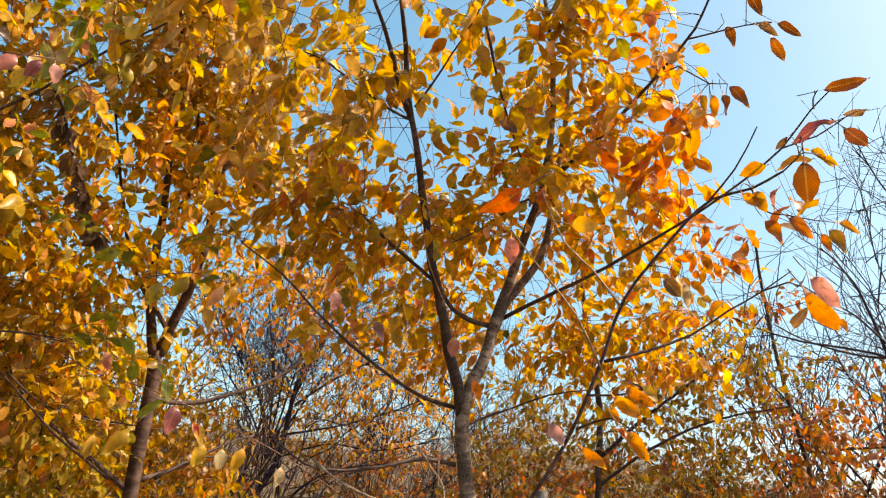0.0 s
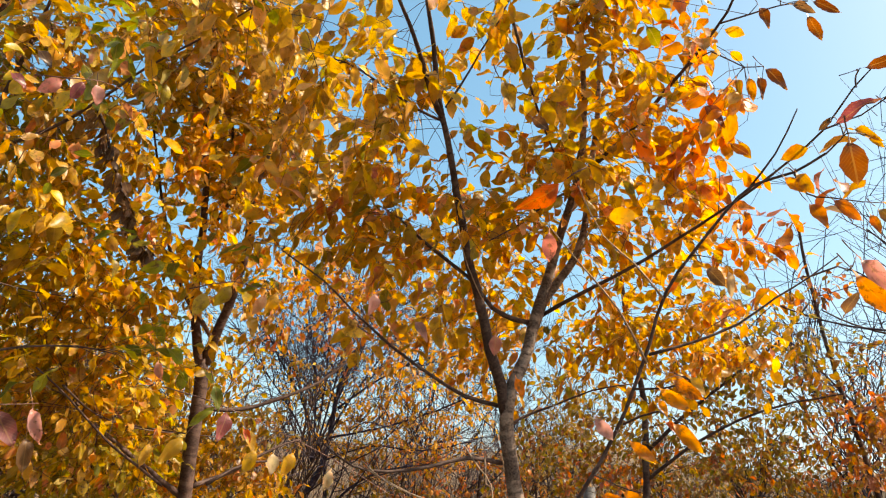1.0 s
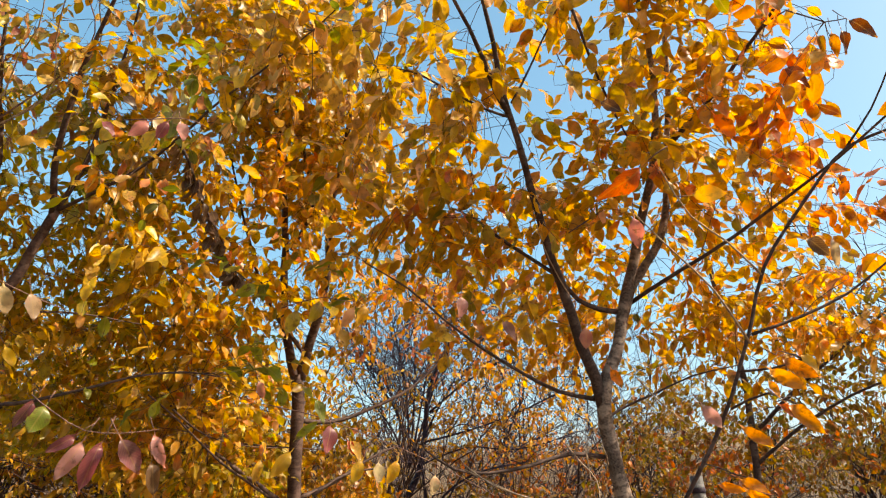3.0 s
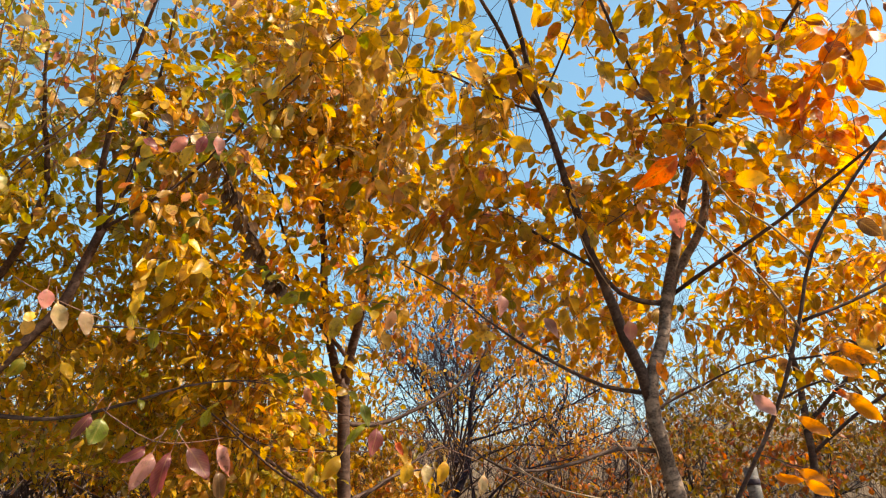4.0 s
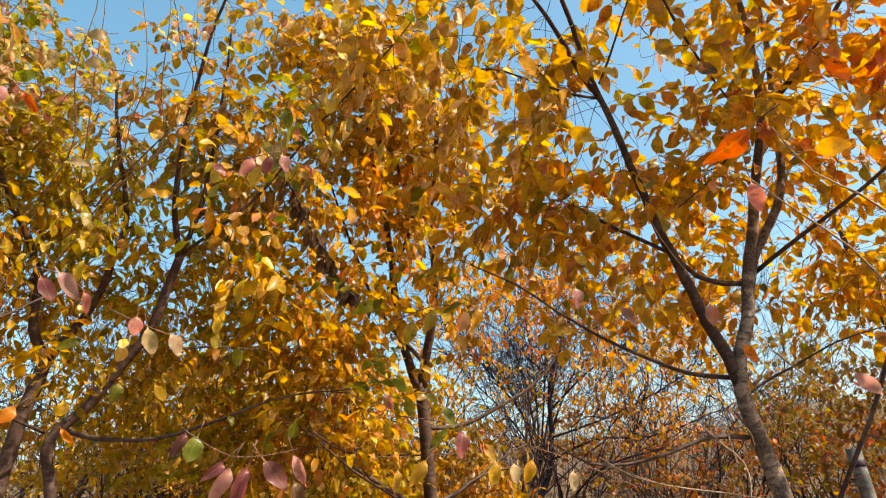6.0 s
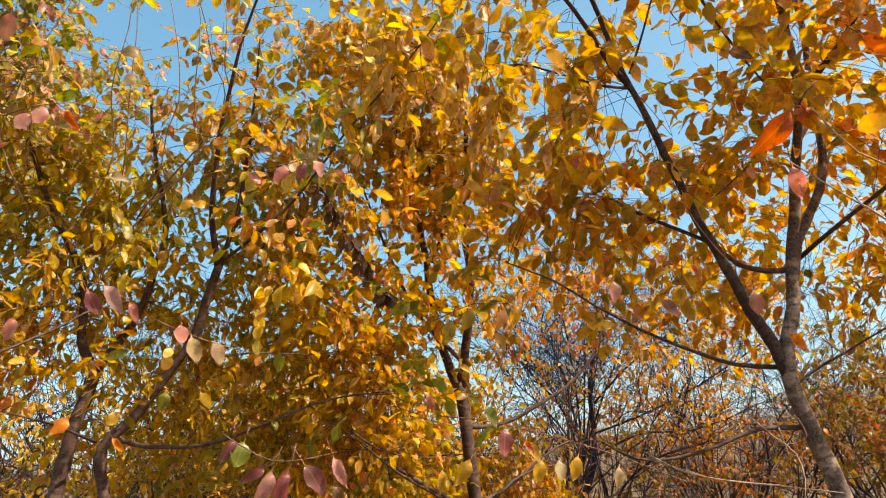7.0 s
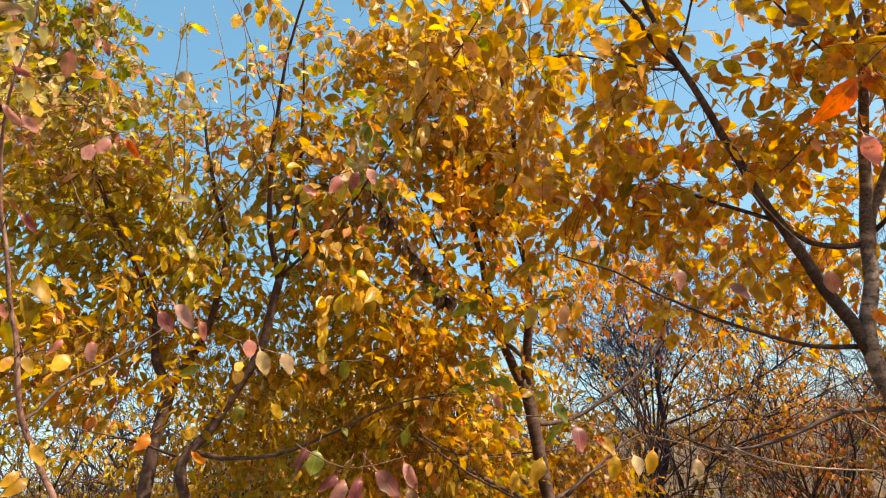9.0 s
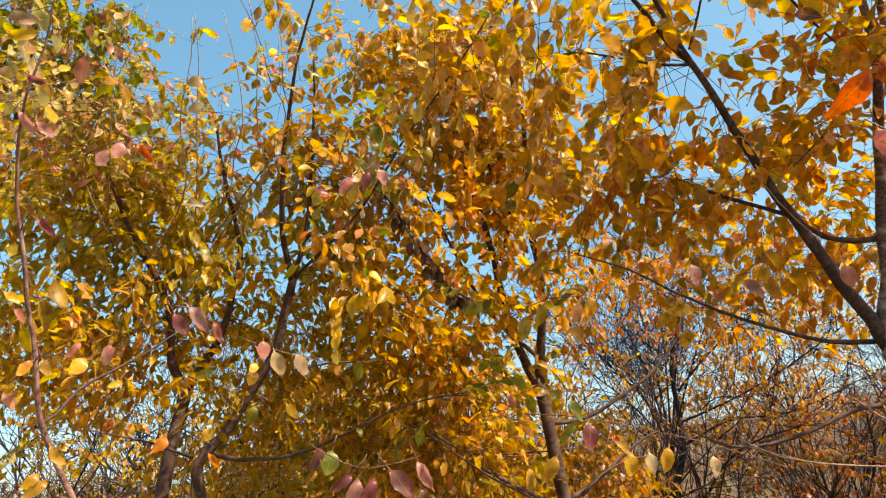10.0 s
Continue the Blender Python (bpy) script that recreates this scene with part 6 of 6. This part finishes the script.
bush_d.limb("branch", 0.0095, 0.0040, (2.851, 3.832, 2.643), (2.719, 3.838, 2.690), (2.521, 3.886, 2.729), (2.282, 3.952, 2.758), (2.056, 3.987, 2.812), (1.848, 3.996, 2.881), bare=0.1)
bush_d.limb("branch", 0.0085, 0.0035, (2.828, 3.840, 2.676), (2.673, 3.791, 2.784), (2.503, 3.745, 2.892), (2.334, 3.709, 2.949), (2.204, 3.655, 2.976), bare=0.1)
bush_d.limb("branch", 0.0070, 0.0030, (2.802, 3.548, 3.439), (2.610, 3.490, 3.620), (2.507, 3.426, 3.681), (2.408, 3.354, 3.743), (2.305, 3.273, 3.816), bare=0.1)
for q, d in list(bush_d.nodes)[-60::2]:
    bush_d.grow(q, d * 0.8 + Vector(rs.normal(0, 0.5, 3)), 0.0040, 0.34, 1, 0.7, 0.1, 0, (2, 4))
bush_d.clump((3.51, 5.384, 2.519), (0.597, 0.9, 0.597), 448, "russet", 0.068)
bush_d.finish(300)

# bare shrub: leafless dark shrub farther back
bush_f = Tree("bare_shrub", (-7.894, 4.4, 0), "leafless dark shrub farther back", "shrub", "shrub", 0.06, "bare shrubs behind the cherries")
bush_f.grow(Vector((0, 0, -0.05)), Vector((-0.018, -0.217, 2.624)), 0.0144, 2.0, 3, 0.9, 0.2, 2, (3, 6))
bush_f.grow(Vector((0, 0, -0.05)), Vector((0.118, 0.01, 2.679)), 0.0144, 2.1, 3, 0.9, 0.2, 2, (3, 6))
bush_f.grow(Vector((0, 0, -0.05)), Vector((0.25, 0.272, 2.547)), 0.0144, 2.0, 3, 0.9, 0.2, 2, (3, 6))
bush_f.finish(300)

# bare shrub: leafless dark shrub farther back
bush_g = Tree("bare_shrub", (-8.126, 5.892, 0), "leafless dark shrub farther back", "shrub", "shrub", 0.06, "bare shrubs behind the cherries")
bush_g.grow(Vector((0, 0, -0.05)), Vector((-0.074, -0.274, 2.741)), 0.0158, 2.2, 3, 0.9, 0.2, 2, (3, 6))
bush_g.grow(Vector((0, 0, -0.05)), Vector((0.129, -0.007, 2.8)), 0.0158, 2.3, 3, 0.9, 0.2, 2, (3, 6))
bush_g.grow(Vector((0, 0, -0.05)), Vector((0.372, 0.347, 2.634)), 0.0158, 2.2, 3, 0.9, 0.2, 2, (3, 6))
bush_g.finish(300)

# bare shrub: leafless dark shrub with fine purple twigs
bush_h = Tree("bare_shrub", (0.842, 8.959, 0), "leafless dark shrub with fine purple twigs", "shrub", "shrub", 0.06, "bare shrubs behind the cherries")
bush_h.grow(Vector((0, 0, -0.05)), Vector((-0.958, -0.086, 2.752)), 0.0135, 2.1, 4, 0.6, 0.2, 2, (3, 5))
bush_h.grow(Vector((0, 0, -0.05)), Vector((-0.677, -0.119, 2.93)), 0.0135, 2.2, 4, 0.6, 0.2, 2, (3, 5))
bush_h.grow(Vector((0, 0, -0.05)), Vector((-0.237, -0.161, 3.05)), 0.0135, 2.3, 4, 0.6, 0.2, 2, (3, 5))
bush_h.grow(Vector((0, 0, -0.05)), Vector((0.215, -0.198, 3.021)), 0.0135, 2.2, 4, 0.6, 0.2, 2, (3, 5))
bush_h.grow(Vector((0, 0, -0.05)), Vector((0.665, -0.244, 2.917)), 0.0135, 2.1, 4, 0.6, 0.2, 2, (3, 5))
bush_h.finish(300)

# bare shrub: leafless dark shrub behind the yellow cherry tree
bush_i = Tree("bare_shrub", (-5.063, 5.571, 0), "leafless dark shrub behind the yellow cherry tree", "shrub", "shrub", 0.06, "bare shrubs behind the cherries")
bush_i.grow(Vector((0, 0, -0.05)), Vector((-0.405, -0.548, 2.51)), 0.0130, 2.2, 4, 0.9, 0.2, 2, (3, 6))
bush_i.grow(Vector((0, 0, -0.05)), Vector((-0.133, -0.303, 2.647)), 0.0130, 2.3, 4, 0.9, 0.2, 2, (3, 6))
bush_i.grow(Vector((0, 0, -0.05)), Vector((0.168, -0.019, 2.623)), 0.0130, 2.3, 4, 0.9, 0.2, 2, (3, 6))
bush_i.grow(Vector((0, 0, -0.05)), Vector((0.497, 0.284, 2.48)), 0.0130, 2.1, 4, 0.9, 0.2, 2, (3, 6))
bush_i.grow(Vector((0, 0, -0.05)), Vector((-0.647, -0.766, 2.278)), 0.0130, 2.0, 4, 0.9, 0.2, 2, (3, 6))
bush_i.finish(300)

# leafy shrub: low shrub with olive and brown leaves
hedge_a = Tree("leafy_shrub", (-6.113, 3.494, 0), "low shrub with olive and brown leaves", "shrub", "dark", 0.06, "leafy shrubs behind the cherries")
hedge_a.grow(Vector((0, 0, -0.05)), Vector((-0.5, 0.1, 1.5)), 0.022, 1.5, 3, 0.55, 0.2, 2)
hedge_a.grow(Vector((0, 0, -0.05)), Vector((0, 0.1, 1.5)), 0.022, 1.5, 3, 0.55, 0.2, 2)
hedge_a.grow(Vector((0, 0, -0.05)), Vector((0.5, 0.1, 1.5)), 0.022, 1.5, 3, 0.55, 0.2, 2)
hedge_a.clump((-6.113, 3.483, 1.754), (0.929, 1.05, 0.286), 735, "thicket", 0.071)
hedge_a.clump((-6.105, 3.445, 2.033), (0.929, 1.05, 0.286), 330, "thicket", 0.071)
hedge_a.finish(120)

# leafy shrub: low shrub with yellow olive leaves
hedge_b = Tree("leafy_shrub", (-5.505, 4.389, 0), "low shrub with yellow olive leaves", "shrub", "dark", 0.06, "leafy shrubs behind the cherries")
hedge_b.grow(Vector((0, 0, -0.05)), Vector((-0.5, 0.1, 1.5)), 0.022, 1.5, 3, 0.55, 0.2, 2)
hedge_b.grow(Vector((0, 0, -0.05)), Vector((0, 0.1, 1.5)), 0.022, 1.5, 3, 0.55, 0.2, 2)
hedge_b.grow(Vector((0, 0, -0.05)), Vector((0.5, 0.1, 1.5)), 0.022, 1.5, 3, 0.55, 0.2, 2)
hedge_b.clump((-5.504, 4.382, 1.768), (0.929, 1.05, 0.286), 686, "yellow", 0.071)
hedge_b.clump((-5.491, 4.351, 2.119), (0.929, 1.05, 0.357), 536, "yellow", 0.071)
hedge_b.finish(120)

# leafy shrub: shrub with yellow olive leaves
hedge_c = Tree("leafy_shrub", (-4.404, 4.832, 0), "shrub with yellow olive leaves", "shrub", "dark", 0.06, "leafy shrubs behind the cherries")
hedge_c.grow(Vector((0, 0, -0.05)), Vector((-0.75, 0.1, 1.5)), 0.022, 1.5, 3, 0.55, 0.2, 2)
hedge_c.grow(Vector((0, 0, -0.05)), Vector((-0.25, 0.1, 1.5)), 0.022, 1.5, 3, 0.55, 0.2, 2)
hedge_c.grow(Vector((0, 0, -0.05)), Vector((0.25, 0.1, 1.5)), 0.022, 1.5, 3, 0.55, 0.2, 2)
hedge_c.grow(Vector((0, 0, -0.05)), Vector((0.75, 0.1, 1.5)), 0.022, 1.5, 3, 0.55, 0.2, 2)
hedge_c.clump((-4.398, 4.829, 1.895), (0.863, 1.05, 0.332), 1189, "yellow", 0.071)
hedge_c.clump((-4.371, 4.81, 2.288), (0.863, 1.05, 0.398), 1268, "yellow", 0.071)
hedge_c.clump((-4.333, 4.778, 2.64), (0.863, 1.05, 0.332), 792, "yellow", 0.071)
hedge_c.finish(120)

# leafy shrub: shrub with gold and rust leaves
hedge_d = Tree("leafy_shrub", (-3.516, 5.504, 0), "shrub with gold and rust leaves", "shrub", "dark", 0.06, "leafy shrubs behind the cherries")
hedge_d.grow(Vector((0, 0, -0.05)), Vector((-0.75, 0.1, 1.5)), 0.022, 1.5, 3, 0.55, 0.2, 2)
hedge_d.grow(Vector((0, 0, -0.05)), Vector((-0.25, 0.1, 1.5)), 0.022, 1.5, 3, 0.55, 0.2, 2)
hedge_d.grow(Vector((0, 0, -0.05)), Vector((0.25, 0.1, 1.5)), 0.022, 1.5, 3, 0.55, 0.2, 2)
hedge_d.grow(Vector((0, 0, -0.05)), Vector((0.75, 0.1, 1.5)), 0.022, 1.5, 3, 0.55, 0.2, 2)
hedge_d.clump((-3.504, 5.508, 1.788), (0.863, 1.05, 0.332), 1189, "gold", 0.071)
hedge_d.clump((-3.46, 5.504, 2.188), (0.863, 1.05, 0.398), 1268, "gold", 0.071)
hedge_d.clump((-3.402, 5.477, 2.6), (0.863, 1.05, 0.332), 792, "gold", 0.071)
hedge_d.finish(120)

# leafy shrub: shrub with gold and amber leaves
hedge_j = Tree("leafy_shrub", (-3.705, 5.001, 0), "shrub with gold and amber leaves", "shrub", "dark", 0.06, "leafy shrubs behind the cherries")
hedge_j.grow(Vector((0, 0, -0.05)), Vector((-0.75, 0.1, 1.5)), 0.022, 1.5, 3, 0.55, 0.2, 2)
hedge_j.grow(Vector((0, 0, -0.05)), Vector((-0.25, 0.1, 1.5)), 0.022, 1.5, 3, 0.55, 0.2, 2)
hedge_j.grow(Vector((0, 0, -0.05)), Vector((0.25, 0.1, 1.5)), 0.022, 1.5, 3, 0.55, 0.2, 2)
hedge_j.grow(Vector((0, 0, -0.05)), Vector((0.75, 0.1, 1.5)), 0.022, 1.5, 3, 0.55, 0.2, 2)
hedge_j.clump((-3.716, 4.991, 1.701), (0.823, 1.05, 0.317), 961, "gold", 0.071)
hedge_j.clump((-3.737, 4.952, 2.06), (0.823, 1.05, 0.38), 1154, "gold", 0.071)
hedge_j.clump((-3.746, 4.894, 2.43), (0.823, 1.05, 0.38), 865, "gold", 0.071)
hedge_j.finish(120)

# leafy shrub: low shrub with amber and brown leaves
hedge_k = Tree("leafy_shrub", (-0.831, 6.551, 0), "low shrub with amber and brown leaves", "shrub", "dark", 0.06, "leafy shrubs behind the cherries")
hedge_k.grow(Vector((0, 0, -0.05)), Vector((-0.5, 0.1, 1.5)), 0.022, 1.5, 3, 0.55, 0.2, 2)
hedge_k.grow(Vector((0, 0, -0.05)), Vector((0, 0.1, 1.5)), 0.022, 1.5, 3, 0.55, 0.2, 2)
hedge_k.grow(Vector((0, 0, -0.05)), Vector((0.5, 0.1, 1.5)), 0.022, 1.5, 3, 0.55, 0.2, 2)
hedge_k.clump((-0.81, 6.556, 1.194), (0.876, 1.05, 0.27), 227, "thicket", 0.071)
hedge_k.clump((-0.743, 6.562, 1.466), (0.876, 1.05, 0.27), 166, "thicket", 0.071)
hedge_k.clump((-0.673, 6.556, 1.744), (0.876, 1.05, 0.303), 163, "thicket", 0.071)
hedge_k.finish(120)

# leafy shrub: low shrub with rusty orange leaves
hedge_l = Tree("leafy_shrub", (-0.123, 6.593, 0), "low shrub with rusty orange leaves", "shrub", "dark", 0.06, "leafy shrubs behind the cherries")
hedge_l.grow(Vector((0, 0, -0.05)), Vector((-0.5, 0.1, 1.5)), 0.022, 1.5, 3, 0.55, 0.2, 2)
hedge_l.grow(Vector((0, 0, -0.05)), Vector((0, 0.1, 1.5)), 0.022, 1.5, 3, 0.55, 0.2, 2)
hedge_l.grow(Vector((0, 0, -0.05)), Vector((0.5, 0.1, 1.5)), 0.022, 1.5, 3, 0.55, 0.2, 2)
hedge_l.clump((-0.099, 6.596, 1.122), (0.876, 1.05, 0.27), 333, "russet", 0.071)
hedge_l.clump((-0.015, 6.598, 1.422), (0.876, 1.05, 0.27), 249, "russet", 0.071)
hedge_l.clump((0.059, 6.587, 1.685), (0.876, 1.05, 0.27), 124, "russet", 0.071)
hedge_l.finish(120)

# leafy shrub: shrub with gold, rust and olive leaves
hedge_h = Tree("leafy_shrub", (-2.489, 5.011, 0), "shrub with gold, rust and olive leaves", "shrub", "dark", 0.06, "leafy shrubs behind the cherries")
hedge_h.grow(Vector((0, 0, -0.05)), Vector((-0.75, 0.1, 1.5)), 0.022, 1.5, 3, 0.55, 0.2, 2)
hedge_h.grow(Vector((0, 0, -0.05)), Vector((-0.25, 0.1, 1.5)), 0.022, 1.5, 3, 0.55, 0.2, 2)
hedge_h.grow(Vector((0, 0, -0.05)), Vector((0.25, 0.1, 1.5)), 0.022, 1.5, 3, 0.55, 0.2, 2)
hedge_h.grow(Vector((0, 0, -0.05)), Vector((0.75, 0.1, 1.5)), 0.022, 1.5, 3, 0.55, 0.2, 2)
hedge_h.clump((-2.519, 5, 1.388), (0.743, 1.05, 0.286), 396, "thicket", 0.071)
hedge_h.clump((-2.585, 4.966, 1.645), (0.743, 1.05, 0.343), 423, "thicket", 0.071)
hedge_h.clump((-2.663, 4.903, 1.983), (0.743, 1.05, 0.343), 317, "thicket", 0.071)
hedge_h.finish(120)

# leafy shrub: low shrub with olive and rust leaves
hedge_i = Tree("leafy_shrub", (-1.913, 5.685, 0), "low shrub with olive and rust leaves", "shrub", "dark", 0.06, "leafy shrubs behind the cherries")
hedge_i.grow(Vector((0, 0, -0.05)), Vector((-0.75, 0.1, 1.5)), 0.022, 1.5, 3, 0.55, 0.2, 2)
hedge_i.grow(Vector((0, 0, -0.05)), Vector((-0.25, 0.1, 1.5)), 0.022, 1.5, 3, 0.55, 0.2, 2)
hedge_i.grow(Vector((0, 0, -0.05)), Vector((0.25, 0.1, 1.5)), 0.022, 1.5, 3, 0.55, 0.2, 2)
hedge_i.grow(Vector((0, 0, -0.05)), Vector((0.75, 0.1, 1.5)), 0.022, 1.5, 3, 0.55, 0.2, 2)
hedge_i.clump((-1.933, 5.68, 1.334), (0.796, 1.05, 0.245), 336, "thicket", 0.071)
hedge_i.clump((-1.991, 5.657, 1.586), (0.796, 1.05, 0.306), 360, "thicket", 0.071)
hedge_i.finish(120)

# leafy shrub: low shrub with olive and rust leaves
hedge_e = Tree("leafy_shrub", (1.09, 6.912, 0), "low shrub with olive and rust leaves", "shrub", "dark", 0.06, "leafy shrubs behind the cherries")
hedge_e.grow(Vector((0, 0, -0.05)), Vector((-0.5, 0.1, 1.5)), 0.022, 1.5, 3, 0.55, 0.2, 2)
hedge_e.grow(Vector((0, 0, -0.05)), Vector((0, 0.1, 1.5)), 0.022, 1.5, 3, 0.55, 0.2, 2)
hedge_e.grow(Vector((0, 0, -0.05)), Vector((0.5, 0.1, 1.5)), 0.022, 1.5, 3, 0.55, 0.2, 2)
hedge_e.clump((1.083, 6.909, 1.754), (0.929, 1.05, 0.286), 514, "thicket", 0.071)
hedge_e.clump((1.06, 6.891, 2.073), (0.929, 1.05, 0.286), 367, "thicket", 0.071)
hedge_e.clump((1.033, 6.858, 2.399), (0.929, 1.05, 0.286), 147, "thicket", 0.071)
hedge_e.finish(120)

# leafy shrub: low shrub with olive and amber leaves
hedge_f = Tree("leafy_shrub", (2.368, 6.579, 0), "low shrub with olive and amber leaves", "shrub", "dark", 0.06, "leafy shrubs behind the cherries")
hedge_f.grow(Vector((0, 0, -0.05)), Vector((-0.5, 0.1, 1.5)), 0.022, 1.5, 3, 0.55, 0.2, 2)
hedge_f.grow(Vector((0, 0, -0.05)), Vector((0, 0.1, 1.5)), 0.022, 1.5, 3, 0.55, 0.2, 2)
hedge_f.grow(Vector((0, 0, -0.05)), Vector((0.5, 0.1, 1.5)), 0.022, 1.5, 3, 0.55, 0.2, 2)
hedge_f.clump((2.367, 6.573, 1.889), (0.929, 1.05, 0.286), 588, "thicket", 0.071)
hedge_f.clump((2.361, 6.547, 2.196), (0.929, 1.05, 0.357), 643, "thicket", 0.071)
hedge_f.finish(120)

# leafy shrub: low shrub with russet and olive leaves
hedge_g = Tree("leafy_shrub", (3.56, 6.584, 0), "low shrub with russet and olive leaves", "shrub", "dark", 0.06, "leafy shrubs behind the cherries")
hedge_g.grow(Vector((0, 0, -0.05)), Vector((-0.5, 0.1, 1.5)), 0.022, 1.5, 3, 0.55, 0.2, 2)
hedge_g.grow(Vector((0, 0, -0.05)), Vector((0, 0.1, 1.5)), 0.022, 1.5, 3, 0.55, 0.2, 2)
hedge_g.grow(Vector((0, 0, -0.05)), Vector((0.5, 0.1, 1.5)), 0.022, 1.5, 3, 0.55, 0.2, 2)
hedge_g.clump((3.563, 6.575, 2.023), (0.995, 1.05, 0.306), 506, "thicket", 0.071)
hedge_g.clump((3.568, 6.537, 2.333), (0.995, 1.05, 0.306), 210, "thicket", 0.071)
hedge_g.finish(120)

def wooden_post(foot, top):
    "A weathered grey post with a dark strap."
    root = tagged(new("wooden_post"), "weathered pale grey wooden post with a dark strap", "post")
    root.location = foot
    span = Vector(top) - Vector(foot)
    body = new("post", tube_mesh("post", smooth_line([(0, 0, 0), tuple(span * 0.5), tuple(span)], 0.1), 0.034, 0.030, 12, BARK["grey"], 0.05))
    strap = new("strap", tube_mesh("strap", [span * 0.955, span * 0.962, span * 0.97], 0.0325, 0.0325, 12, BARK["shrub"], 0.02))
    body.parent = strap.parent = root


wooden_post((0.778, 3.525, -0.05), (0.637, 3.531, 1.688))


# how far the low twig with the mauve leaves swings along its arc, second by second
SWAY = ((0.0, -0.010), (2.5, -0.010), (3.2, -0.004), (3.8, 0.0), (4.0, 0.018), (4.5, 0.018), (5.0, -0.004), (5.8, -0.012), (6.5, -0.016), (7.0, -0.024), (7.5, -0.038), (8.0, -0.022), (8.6, -0.027), (9.5, -0.030), (10.0, -0.030))


def sway(t):
    """The twig's swing at t seconds, eased between the moments above."""
    for (t0, a), (t1, b) in zip(SWAY, SWAY[1:]):
        if t <= t1:
            f = (t - t0) / (t1 - t0)
            f = f * f * (3 - 2 * f)
            return Vector((0.80, 0.60, 0.0)) * (a + (b - a) * f)
    return Vector((0, 0, 0))


def flutter(ob, k, swings=False):
    """A leaf that rocks a little on its stalk in a light breeze."""
    place, turn, _ = ob.matrix_basis.decompose()
    lead, wide = k * 2.4, 4.0 + 3.0 * ((k * 37) % 10) / 10
    rows = []
    for i in range(21):
        t = i * 0.5
        a = radians(wide) * (math.sin(1.9 * t + lead) * 0.7 + math.sin(3.3 * t + lead * 1.7) * 0.45)
        c = radians(wide) * 0.8 * math.sin(2.5 * t + lead * 0.6)
        here = place + (sway(t) if swings else Vector((0, 0, 0)))
        rows.append((t, Matrix.Translation(here) @ turn.to_matrix().to_4x4() @ Euler((a, c, a * 0.4)).to_matrix().to_4x4()))
    walk(ob, rows)


def motions():
    for k, ob in enumerate(FLUTTER):
        flutter(ob, k, ob in TAIL)
    walk(TAIL_TWIG, [(i * 0.5, Matrix.Translation(sway(i * 0.5))) for i in range(21)])
    walk(cam, PATH, [(0.0, 1.13, 7650, 10), (10.0, 1.13, 7650, 10)])


motions()
